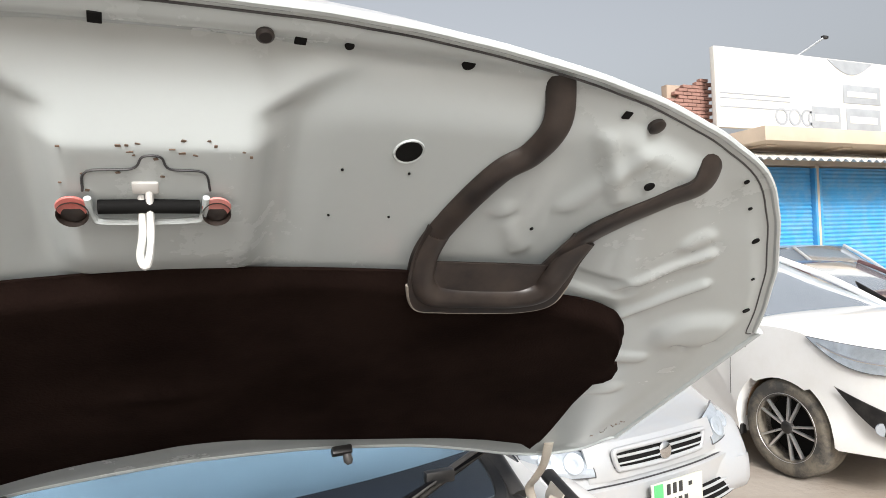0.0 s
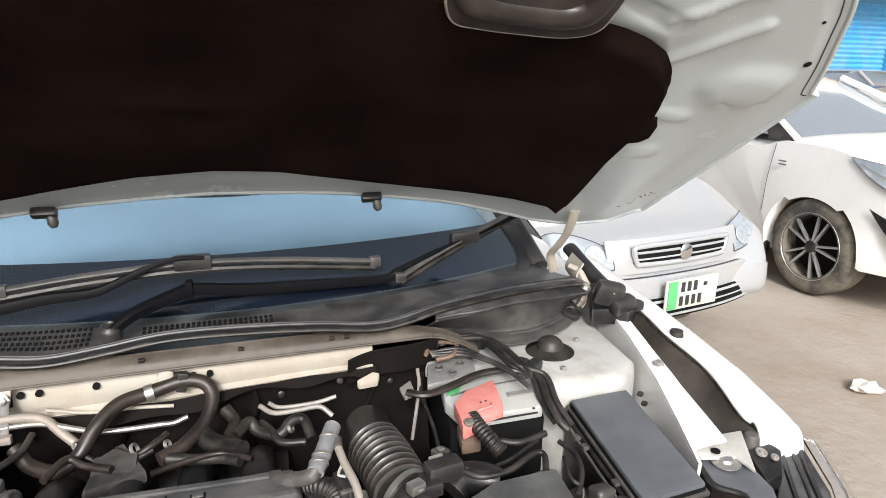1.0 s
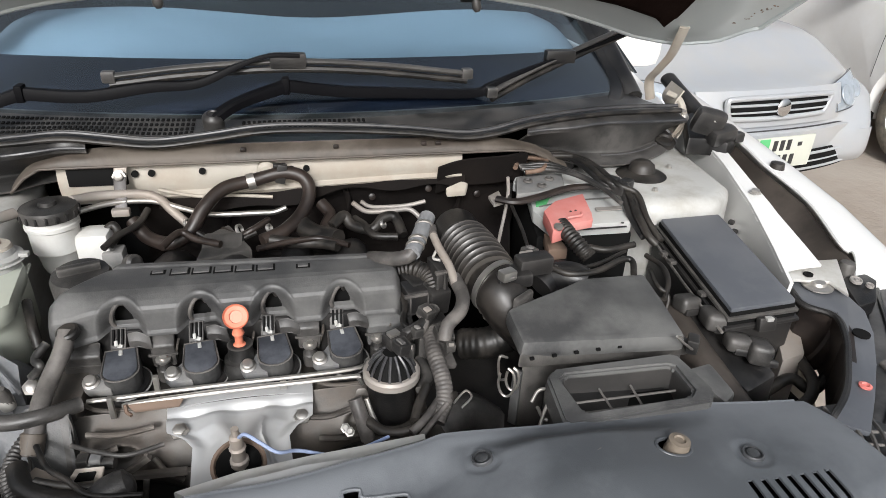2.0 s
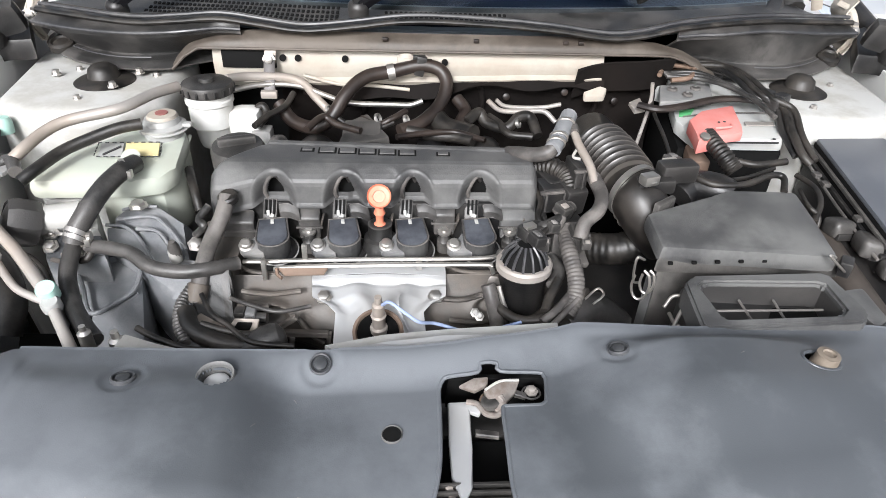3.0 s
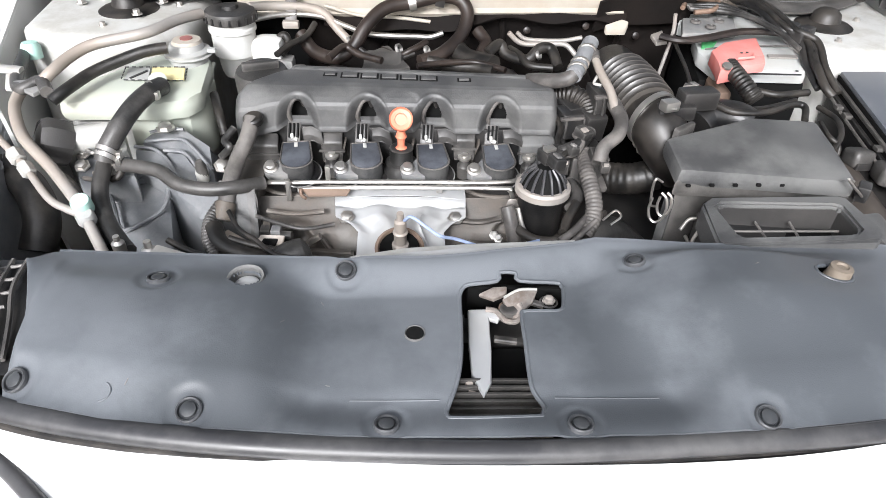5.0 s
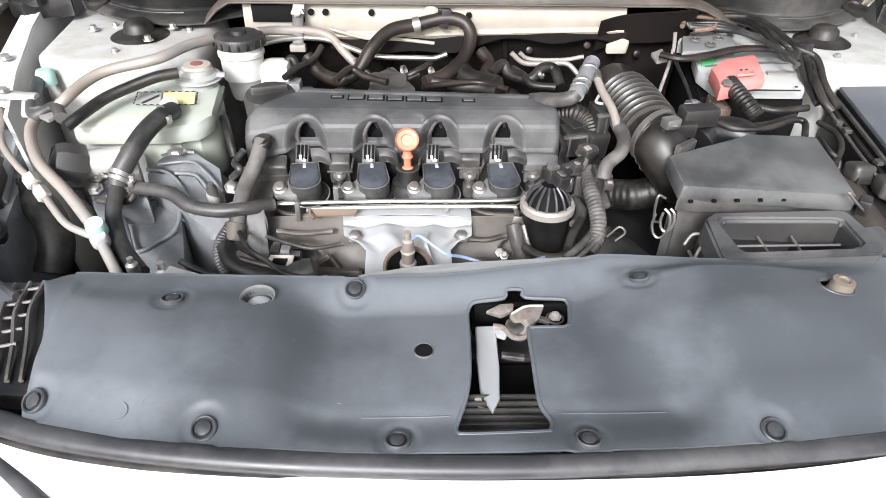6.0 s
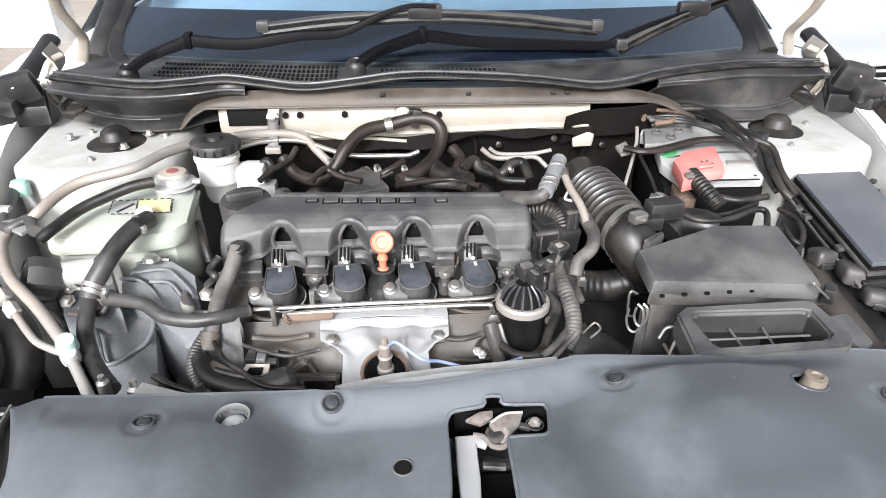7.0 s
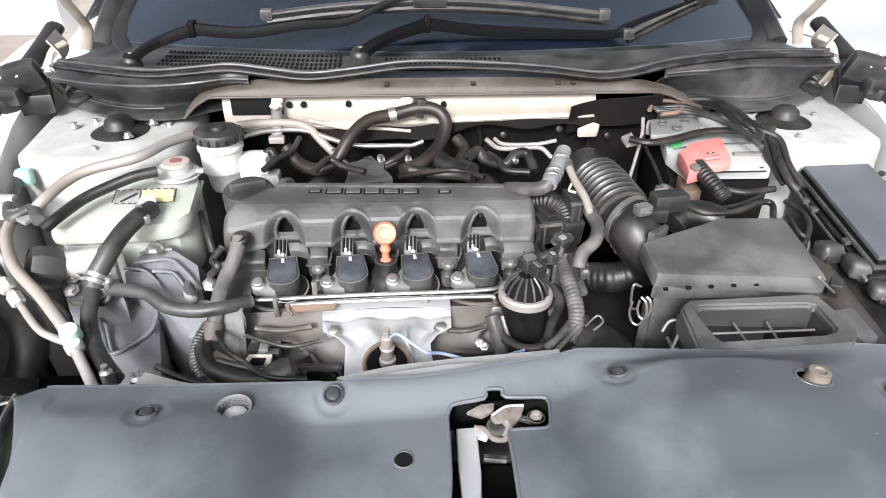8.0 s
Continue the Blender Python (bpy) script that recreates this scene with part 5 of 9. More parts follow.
part("rear_lip_plate", box(lid(0.03, 0.085, 0.0), (0.12, 0.02, 0.003), 0.001, (-34, 0, 0)), HOOD_IN, hood)

# rust chips in the paint round the latch and along the corner
rng_chip = random.Random(5)
for k in range(40):
    if k < 22:
        u, v = rng_chip.uniform(-0.068, 0.066), rng_chip.choice((0.695, 0.698, 0.702, 0.66, 0.675)) + rng_chip.uniform(-0.006, 0.006)
    else:
        q = rng_chip.random()
        u, v = 0.710 + 0.022 * q + rng_chip.uniform(-0.006, 0.006), 0.015 + 0.075 * q
    sx, sy = rng_chip.uniform(0.0006, 0.0024), rng_chip.uniform(0.0004, 0.0011)
    part("rust_chip", box(lid(u, v, relief(u, v) - 0.0002), (sx * 2, sy * 2, 0.0008), 0, (-34, 0, rng_chip.uniform(-40, 40))), RUST, hood)


# ---- radiator cover panel with its clips, seal and latch opening ----
P_BACK = [(-0.478, -0.552), (-0.470, -0.541), (-0.460, -0.535), (-0.45, -0.534), (-0.308, -0.54), (-0.191, -0.543), (-0.163, -0.542), (-0.129, -0.540), (-0.095, -0.539), (-0.051, -0.534), (-0.010, -0.526), (0.032, -0.519), (0.056, -0.515), (0.078, -0.508), (0.196, -0.514), (0.38, -0.515), (0.485, -0.53), (0.50, -0.56), (0.505, -0.64)]
P_FRONT = [(-0.478, -0.549), (-0.460, -0.600), (-0.444, -0.645), (-0.437, -0.690), (-0.430, -0.705), (-0.343, -0.724), (-0.28, -0.731), (-0.167, -0.739), (-0.037, -0.741), (0.097, -0.739), (0.192, -0.734), (0.277, -0.725), (0.40, -0.701), (0.505, -0.67)]
OPENING = [(-0.065, -0.578), (-0.062, -0.570), (-0.055, -0.565), (-0.027, -0.560), (-0.024, -0.552), (-0.008, -0.551), (-0.005, -0.558), (0.032, -0.558), (0.037, -0.562), (0.038, -0.568), (0.034, -0.592), (0.030, -0.598), (0.024, -0.600), (-0.003, -0.601), (-0.008, -0.606), (-0.009, -0.640), (-0.010, -0.686), (-0.006, -0.699), (-0.002, -0.708), (-0.005, -0.717), (-0.012, -0.720), (-0.073, -0.721), (-0.081, -0.717), (-0.081, -0.709), (-0.073, -0.687), (-0.068, -0.660), (-0.066, -0.620)]
CAP_HOLE, ROUND_HOLE, STUB = (-0.265, -0.578), (-0.1075, -0.632), (0.294, -0.577)


def panel_z(x, y):
    back, front = between(P_BACK, x), between(P_FRONT, x)
    t = (y - back) / (front - back)
    z = 0.824 + 0.006 * math.sin(t * math.pi) - 0.012 * ease(0.75, 1.0, t)
    z -= 0.020 * ease(-0.25, -0.185, x) * ease(0.17, 0.10, x) * ease(0.0, 0.22, t) * ease(1.0, 0.80, t)
    z += 0.022 * ease(0.05, 0.11, x) * ease(0.38, 0.20, x) * ease(0.04, 0.2, t) * ease(0.8, 0.4, t)
    z += 0.006 * ease(-0.46, -0.42, x) * ease(-0.20, -0.28, x) * ease(0.1, 0.3, t) * ease(0.9, 0.5, t)
    z += 0.0025 * noise.noise((x * 9, y * 9, 5))
    for cx, cy in CLIPS:
        d = math.hypot(x - cx, y - cy)
        z -= 0.0022 * ease(0.022, 0.014, d)
    return z


CLIPS = [(-0.344, -0.580), (0.109, -0.549), (-0.175, -0.556), (-0.425, -0.690), (-0.282, -0.717), (-0.129, -0.727), (0.023, -0.729), (0.174, -0.725), (0.374, -0.592)]


def panel_xy(u, v):
    x = -0.475 + 0.98 * u
    b, f = between(P_BACK, x), between(P_FRONT, x)
    return x, b + (f - b) * v


def panel_keep(u, v):
    x, y = panel_xy(u, v)
    if inside(OPENING, x, y) or math.hypot((x - STUB[0]) / 1.4, y - STUB[1]) < 0.0125:
        return False
    if 0.335 < x < 0.44 and y < -0.624 and y > -0.665 and (x * 70) % 1 < 0.5:
        return False
    return math.hypot(x - CAP_HOLE[0], y - CAP_HOLE[1]) > 0.0140 and math.hypot(x - ROUND_HOLE[0], y - ROUND_HOLE[1]) > 0.0075


cover = holder("radiator_cover", (0, -0.62, 0.80), "dusty grey-black plastic cover over the radiator support", "cover panel")
part("panel", sheet(lambda u, v: (*panel_xy(u, v), panel_z(*panel_xy(u, v))), 420, 96, 0.0025, panel_keep), PANEL, cover)
rim_line = [(*p, panel_z(*p) - 0.001) for p in OPENING]
part("opening_rim", tube(rim_line + rim_line[:2], 0.0022, 8, 3), PANEL, cover)
part("back_lip", sheet(lambda u, v: (-0.455 + 0.93 * u, between(P_BACK, -0.455 + 0.93 * u) + 0.004 * v, panel_z(-0.455 + 0.93 * u, between(P_BACK, -0.455 + 0.93 * u)) - 0.03 * v), 120, 2, 0.003), PANEL, cover)
EDGE_BACK = [(-0.172, -0.538), (-0.140, -0.525), (-0.112, -0.515), (-0.057, -0.507), (0.015, -0.510), (0.058, -0.515)]


def support_edge(u, v):
    x = -0.172 + 0.23 * u
    y = between(P_BACK, x) - 0.006 + (between(EDGE_BACK, x) - between(P_BACK, x) + 0.006) * v
    return (x, y, panel_z(x, between(P_BACK, x)) - 0.004 - 0.004 * v - 0.010 * ease(0.8, 1.0, v))


thing("support_edge", sheet(support_edge, 60, 10, 0.002), SHIELD, "pale painted edge of the radiator support behind the cover", "support")
part("ridge", tube([(x, -0.7015, panel_z(x, -0.7015) + 0.0002) for x in (-0.16, -0.145, -0.13, -0.115, -0.10, -0.087)], 0.0007, 6, 2), PANEL, cover)
part("ridge", tube([(x, -0.6995, panel_z(x, -0.6995) + 0.0002) for x in (0.008, 0.025, 0.04, 0.055, 0.07, 0.085, 0.095)], 0.0007, 6, 2), PANEL, cover)
oval = [(STUB[0] + 0.0182 * math.cos(k * math.pi / 12), STUB[1] + 0.0130 * math.sin(k * math.pi / 12)) for k in range(26)]
part("oval_rim", tube([(*p, panel_z(*p) - 0.001) for p in oval], 0.0022, 8, 2), PANEL, cover)
for c in (CAP_HOLE, ROUND_HOLE):
    r = 0.0158 if c is CAP_HOLE else 0.0085
    part("hole_rim", lathe([(r * 1.15, -0.002), (r * 1.05, 0.002), (r * 0.9, 0.0), (r * 0.88, -0.012 if c is CAP_HOLE else -0.001)], (*c, panel_z(*c)), (0, 0, 1), 26, closed=False), COVER, cover)
# black disc over the round hole paints its dark inside
part("hole_disc", lathe([(0.0078, -0.004), (0.0078, 0.0008), (0, 0.0008)], (*ROUND_HOLE, panel_z(*ROUND_HOLE) + 0.0010), (0, 0, 1), 26), BLACK, cover, "black disc for the dark of a round hole")
arc = [(-0.354 + 0.009 * math.cos(radians(a)), -0.703 + 0.007 * math.sin(radians(a))) for a in range(-80, 61, 20)]
part("moulded_arc", tube([(*p, panel_z(*p) + 0.0004) for p in arc], 0.0008, 6, 2), PANEL, cover)
rng_scuff = random.Random(17)
for _ in range(9):
    x, y, a = rng_scuff.uniform(-0.42, 0.36), rng_scuff.uniform(-0.70, -0.56), rng_scuff.uniform(0, math.pi)
    if inside(OPENING, x, y):
        continue
    d = rng_scuff.uniform(0.0008, 0.003)
    way = [(x + d * q * math.cos(a), y + d * q * math.sin(a)) for q in (-1, 0, 1)]
    part("scuff", tube([(*p, panel_z(*p) - 0.0001) for p in way], 0.00045, 5, 2), SLEEVE, cover, "pale scuff")
for c in CLIPS:
    z = panel_z(*c)
    tilt = ((panel_z(c[0] - 0.011, c[1]) - panel_z(c[0] + 0.011, c[1])) / 0.022, (panel_z(c[0], c[1] - 0.011) - panel_z(c[0], c[1] + 0.011)) / 0.022, 1)
    clip = part("push_clip", lathe([(0.0105, -0.002), (0.0105, 0.0010), (0.0096, 0.0020), (0.0084, 0.0016), (0.0078, -0.0006), (0.0066, -0.0006), (0.0060, 0.0016), (0.003, 0.0026), (0, 0.0026)], (*c, z + 0.0016), tilt, 26), CLIP, cover, "round black push clip")
seal_line = [(-0.62, -0.60, 0.795), (-0.53, -0.665, 0.80), (-0.443, -0.708, 0.804), (-0.345, -0.731, 0.804), (-0.211, -0.746, 0.803), (-0.037, -0.752, 0.802), (0.121, -0.746, 0.802), (0.275, -0.732, 0.803), (0.40, -0.705, 0.803), (0.53, -0.66, 0.80), (0.62, -0.60, 0.795)]
rubber = thing("front_seal", tube([(x, y + (0.004 - 0.006 * ease(0.2, 0.4, x) if abs(x) < 0.5 else 0.0), z) for x, y, z in seal_line], 0.0102, 12, 10, flat=0.85), SEAL, "grey rubber seal strip along the cover's front edge", "seal")
part("lip", tube([(x, y + 0.006, z + 0.006) for x, y, z in seal_line], 0.0022, 8, 10), SEAL, rubber, "thin raised lip")
part("foot", tube([(x, y - 0.004, z - 0.008) for x, y, z in seal_line], 0.004, 8, 10), RUBBER, rubber, "black foot of the seal")
thing("bumper_seam", tube([(-0.52, -0.672, 0.784), (-0.455, -0.720, 0.785), (-0.412, -0.750, 0.783), (-0.375, -0.779, 0.780), (-0.33, -0.815, 0.768)], 0.0065, 10, 6), SEAL, "grey-black cable lying on the bumper's edge", "cable")
cap = holder("coolant_filler", (*CAP_HOLE, 0.76), "grey alloy cap under a round hole of the cover", "cap")
part("dome", lathe([(0.0125, 0), (0.0125, 0.035), (0.0115, 0.044), (0.007, 0.047), (0, 0.047)], (*CAP_HOLE, 0.778), (0, 0, 1), 24), SHIELD, cap)
thing("bonnet_stop", lathe([(0.0125, -0.05), (0.0125, 0.010), (0.0112, 0.012), (0.0105, 0.022), (0.006, 0.023), (0.005, 0.021), (0, 0.021)], (STUB[0] + 0.004, STUB[1], 0.824), (0.05, 0, 1), 18), TAN, "pale tan rubber bonnet stop standing in an oval hole", "rubber stop")

# latch and the white brace that hang in the opening
latch = holder("bonnet_latch", (0, -0.58, 0.74), "rusty steel bonnet latch behind the opening", "latch")
part("back_plate", box((0.0, -0.545, 0.758), (0.11, 0.006, 0.075), 0.002, (8, 0, 0)), BLACK, latch)
part("hook", block([(-0.045, -0.566, 0.8), (-0.03, -0.559, 0.803), (-0.016, -0.558, 0.803), (-0.017, -0.565, 0.8), (-0.03, -0.571, 0.798)], 0.005, 0.0015), LATCHSTEEL, latch, "bent pale steel hook")
part("lever", block([(-0.022, -0.573, 0.8), (-0.005, -0.563, 0.803), (0.014, -0.562, 0.803), (0.008, -0.575, 0.798), (-0.002, -0.584, 0.794), (-0.008, -0.592, 0.79), (-0.014, -0.588, 0.792)], 0.004, 0.001), LATCHSTEEL, latch, "pale steel lever plate")
part("lever_edge", tube([(-0.021, -0.576, 0.804), (-0.006, -0.568, 0.807), (0.012, -0.567, 0.807)], 0.0014, 6, 4), MILKY, latch)
part("claw", tube([(-0.038, -0.578, 0.79), (-0.028, -0.581, 0.79), (-0.02, -0.591, 0.788), (-0.009, -0.592, 0.788), (-0.003, -0.582, 0.792), (-0.006, -0.576, 0.796)], 0.003, 8, 5), LATCHSTEEL, latch)
part("pawl", lathe([(0.009, 0), (0.009, 0.004), (0.005, 0.006), (0, 0.006)], (-0.016, -0.581, 0.790), (0, 0, 1), 16), DUSTY, latch)
for p, q in (((-0.030, -0.598, 0.770), (-0.008, -0.600, 0.768)), ((0.002, -0.566, 0.792), (0.020, -0.572, 0.790))):
    part("link", strip([p, Vector(p).lerp(Vector(q), 0.5), q], (0.007, 0.007), (0.004, 0.004), 2), DUSTY, latch, "dark dusty link")
part("spring", tube([(-0.024, -0.571, 0.785), (-0.01, -0.577, 0.785)], 0.0055, 8, 6, ribs=0.002, pitch=0.004), RUST, latch)
part("bolt", bolt((0.025, -0.570, 0.794), 0.0045, 0.005), PIPE, latch)
part("bolt_ring", lathe([(0.008, -0.002), (0.0095, 0.0), (0.008, 0.001), (0.008, -0.002)], (0.025, -0.570, 0.793), (0, 0, 1), 18), PLASTIC, latch)
brace = thing("brace", block([(-0.056, -0.578, 0.79), (-0.033, -0.577, 0.79), (-0.023, -0.585, 0.789), (-0.027, -0.591, 0.787), (-0.035, -0.586, 0.786), (-0.036, -0.626, 0.782), (-0.041, -0.674, 0.796), (-0.049, -0.690, 0.797), (-0.057, -0.660, 0.788), (-0.057, -0.620, 0.784)], 0.005, 0.0015), SHIELD, "white-painted steel brace behind the opening", "brace")
part("grey_stub", tube([(-0.058, -0.651, 0.762), (-0.053, -0.664, 0.755)], 0.0045, 10, 3), GREYCAST, brace)
tray = holder("front_grille", (0, -0.70, 0.70), "black plastic grille fins below the opening", "grille")
for i in range(8):
    part("fin", box((-0.042, -0.668 - i * 0.0068, 0.786 - i * 0.001), (0.10, 0.0028, 0.012), 0.0008), DUSTY, tray)
part("mesh_band", box((-0.040, -0.655, 0.750), (0.090, 0.010, 0.004), 0.001, (20, 0, 0)), APRON, tray, "dusty tan band")
part("side_tab", box((-0.061, -0.667, 0.775), (0.006, 0.012, 0.03), 0.001, (30, 0, 20)), PIPE, tray)
part("backing", box((-0.035, -0.62, 0.70), (0.14, 0.16, 0.02), 0.004), BLACK, tray)

# radiator and its support below the cover
radiator = holder("radiator", (0, -0.60, 0.35), "radiator with black fans below the cover", "radiator")
part("core", box((-0.02, -0.615, 0.55), (0.80, 0.05, 0.40), 0.006), BLACK, radiator)
part("fan_shroud", box((-0.02, -0.56, 0.57), (0.78, 0.05, 0.36), 0.02), PLASTIC, radiator)
support = thing("radiator_support", block([(-0.388, -0.477, 0.79), (-0.348, -0.493, 0.79), (-0.297, -0.509, 0.79), (-0.292, -0.518, 0.79), (-0.393, -0.5, 0.79)], 0.012, 0.002), DIM_WHITE, "white steel radiator support rail with bolts", "support rail")
thing("radiator_support", block([(-0.178, -0.508, 0.8), (-0.119, -0.493, 0.8), (-0.051, -0.485, 0.8), (0.069, -0.476, 0.8), (0.068, -0.484, 0.8), (-0.071, -0.511, 0.8), (-0.166, -0.517, 0.8)], 0.012, 0.002), DIM_WHITE, "white steel radiator support rail behind the cover", "support rail")

# headlights, with the black ribbed ledge between lamp and cover
LAMP_EDGE = [(0, 0.897, -0.262), (0.25, 0.83, -0.375), (0.5, 0.745, -0.478), (0.75, 0.67, -0.556), (1, 0.56, -0.635)]


def lens_at(side):
    def f(u, v):
        x = between([(k, a) for k, a, b in LAMP_EDGE], u)
        y = between([(k, b) for k, a, b in LAMP_EDGE], u)
        out = 0.016 * min(v, 0.35) / 0.35 + 0.045 * ease(0.3, 1, v)
        return (side * (x + 0.72 * out), y - 0.69 * out, 0.797 - 0.003 * min(v, 0.35) - 0.10 * max(0, v - 0.35) ** 1.4)
    return f


for side in (-1, 1):
    def both(points, side=side):
        return [(side * x, y, z) for x, y, z in (points if side > 0 else points[::-1])]

    lamp = holder("headlight", (side * 0.68, -0.48, 0.6), "clear headlight seen from above, glossy black housing", "headlight", "headlights of the open car")
    out = [(side * x, y) for x, y in ((0.895, -0.262), (0.855, -0.255), (0.70, -0.40), (0.60, -0.52), (0.515, -0.60), (0.505, -0.66), (0.56, -0.635), (0.67, -0.556), (0.745, -0.478), (0.83, -0.375))]
    part("housing", slab(out, 0.62, 0.790, 0.006, taper=0.985), FUSE, lamp, "glossy black lamp housing")
    part("lens", sheet(lens_at(side), 40, 14, 0.004), LENS, lamp, "pale clear lens edge")
    for way, r in ((((0.845, -0.266), (0.80, -0.325), (0.754, -0.387), (0.705, -0.445), (0.656, -0.495), (0.58, -0.56)), 0.004), (((0.862, -0.270), (0.81, -0.345), (0.765, -0.405), (0.72, -0.455)), 0.0025), (((0.882, -0.266), (0.82, -0.352), (0.771, -0.419), (0.715, -0.485), (0.657, -0.540), (0.57, -0.605)), 0.0045)):
        part("long_rib", tube([(side * x, y, 0.791) for x, y in way], r, 8, 5), PLASTIC, lamp)
    stub = [(0.668, -0.461, 0.8), (0.669, -0.488, 0.796)]
    part("stub", tube([(side * x, y, z) for x, y, z in stub], 0.006, 10, 2), DUSTY, lamp)
    # ribbed ledge beside the cover
    part("vent_bed", block(both([(0.490, -0.512, 0.796), (0.560, -0.512, 0.796), (0.590, -0.560, 0.796), (0.545, -0.655, 0.790), (0.452, -0.662, 0.790)]), 0.02, 0.003), PLASTIC, lamp)
    for i in range(6):
        k = i / 5
        part("vent_rib", tube([(side * (0.502 + 0.070 * k), -0.516 - 0.022 * k * k, 0.799), (side * (0.494 + 0.066 * k), -0.562 - 0.010 * k, 0.802), (side * (0.478 + 0.064 * k), -0.604, 0.799), (side * (0.464 + 0.062 * k), -0.648, 0.794)], 0.0024, 6, 6), DUSTY, lamp)
    for k in (0.05, 0.25, 0.45, 0.65, 0.85):
        part("cross_rib", tube([(side * (0.503 - 0.02 * k), -0.522 - 0.10 * k, 0.800), (side * (0.572 - 0.02 * k), -0.543 - 0.10 * k, 0.800)], 0.0018, 6, 2), DUSTY, lamp)
    rail = holder("lamp_bracket", (side * 0.64, -0.40, 0.75), "black painted front frame bracket with a round hole", "bracket", "lamp brackets")
    outer = [(0.659, -0.284, 0.818), (0.697, -0.286, 0.818), (0.718, -0.305, 0.818), (0.727, -0.332, 0.816), (0.72, -0.371, 0.815), (0.691, -0.417, 0.814), (0.643, -0.473, 0.812), (0.596, -0.521, 0.81), (0.545, -0.57, 0.806)]
    inner = [(0.515, -0.545, 0.806), (0.563, -0.512, 0.81), (0.609, -0.464, 0.812), (0.651, -0.412, 0.814), (0.669, -0.371, 0.815), (0.644, -0.337, 0.816)]
    # the lid's blue-grey paints the bluish sheen of this black plate
    part("plate", block(both(outer + inner), 0.008, 0.003), FUSE_LID, rail, "black plate, its bluish sheen put into a blue-grey colour")
    part("edge_roll", tube([(side * x, y, z - 0.002) for x, y, z in inner + outer[:1]], 0.0045, 8, 5), PLASTIC, rail)
    web = [Vector((side * x, y, z)) for x, y, z in inner[1:] + outer[:1]]
    for p, q in zip(web[:-1], web[1:]):
        part("web", block([p, q, q + Vector((side * 0.012, 0.0, 0.0)), p + Vector((side * 0.012, 0.0, 0.0))], 0.09), DUCT, rail)
    q = (0.693, -0.306, 0.82)
    part("washer", lathe([(0.022, 0), (0.022, 0.002), (0.012, 0.004), (0.010, 0.008), (0, 0.009)], (side * q[0], q[1], q[2]), (0, 0, 1), 22), STEEL, rail)
    q = (0.669, -0.418, 0.816)
    part("hole", lathe([(0.011, -0.002), (0.011, 0.0008), (0, 0.0008)], (side * q[0], q[1], q[2]), (0, 0, 1), 18), BLACK, rail)
    q = (0.592, -0.508, 0.812)
    part("red_plug", lathe([(0.0075, 0), (0.0075, 0.002), (0.0045, 0.003), (0.0035, 0.001), (0, 0.001)], (side * q[0], q[1], q[2]), (0, 0, 1), 14), RED, rail, "small red plug")
    # clips and cap between wing, flange and lamp
    clip = holder("wing_clip", (side * 0.80, -0.27, 0.78), "black clip block with two pale fasteners at the wing's front end", "clip", "clips at the wings")
    a = [(0.745, -0.294, 0.822), (0.796, -0.287, 0.822), (0.804, -0.303, 0.818), (0.766, -0.345, 0.81), (0.733, -0.349, 0.808)]
    part("bed", block(both(a), 0.06, 0.004), PLASTIC, clip)
    for q, r in (((0.762, -0.305, 0.824), 0.009), ((0.776, -0.318, 0.821), 0.006)):
        part("fastener", lathe([(r, -0.003), (r, 0.0004), (r * 0.78, 0.001), (r * 0.72, -0.001), (r * 0.35, -0.001), (r * 0.3, 0.0015), (0, 0.0015)], (side * q[0], q[1], q[2]), (0, -0.2, 1), 16), PIPE, clip, "pale plastic fastener")
    q = (0.765, -0.279, 0.838)
    part("dome", lathe([(0.013, -0.02), (0.013, -0.006), (0.010, 0.001), (0, 0.004)], (side * q[0], q[1], q[2]), (0, 0, 1), 18), DUSTY, clip)
    a = [(0.636, -0.304, 0.77), (0.679, -0.301, 0.77), (0.636, -0.377, 0.758), (0.593, -0.386, 0.755)]
    if side > 0:
        # darker pipe tone puts the dimness of this wing end into the colour
        part("wing_front", block(both(a), 0.16, 0.004), PIPE, car, "cream inner wing front")
    # black slab added under the lamp corner so the gap reads as shade
    part("well_shade_sheet", slab([(side * x, y) for x, y in ((0.40, -0.26), (0.74, -0.26), (0.74, -0.40), (0.58, -0.60), (0.40, -0.62))], 0.55, 0.60, 0.01), BLACK, car)
    q = (0.693, -0.355, 0.75)
    part("lamp_back", lathe([(0.045, 0), (0.048, 0.02), (0.044, 0.024), (0.040, 0.0)], (side * q[0], q[1], q[2]), (side * -0.75, 0.55, 0.35), 24), DUCT, rail, "dusty brown lamp back")


# ---- engine ----
engine = holder("engine", (-0.13, -0.25, 0.40), "four-cylinder engine with a grey plastic top cover, dusty", "engine")
COILS = [-0.262, -0.173, -0.087, -0.001]
# the cover's section from its rear edge over the top and down the front, as (y, z)
SECTION = [(-0.183, 0.850), (-0.186, 0.868), (-0.192, 0.8755), (-0.200, 0.8762), (-0.203, 0.8740), (-0.207, 0.8740), (-0.210, 0.8768), (-0.245, 0.8772), (-0.254, 0.8755), (-0.262, 0.8715), (-0.269, 0.8675), (-0.275, 0.8630), (-0.2775, 0.8590), (-0.2785, 0.8540), (-0.2800, 0.8310), (-0.2830, 0.8280), (-0.2860, 0.8270)]
RUN = [0.0]
for (y0, z0), (y1, z1) in zip(SECTION, SECTION[1:]):
    RUN.append(RUN[-1] + math.hypot(y1 - y0, z1 - z0))


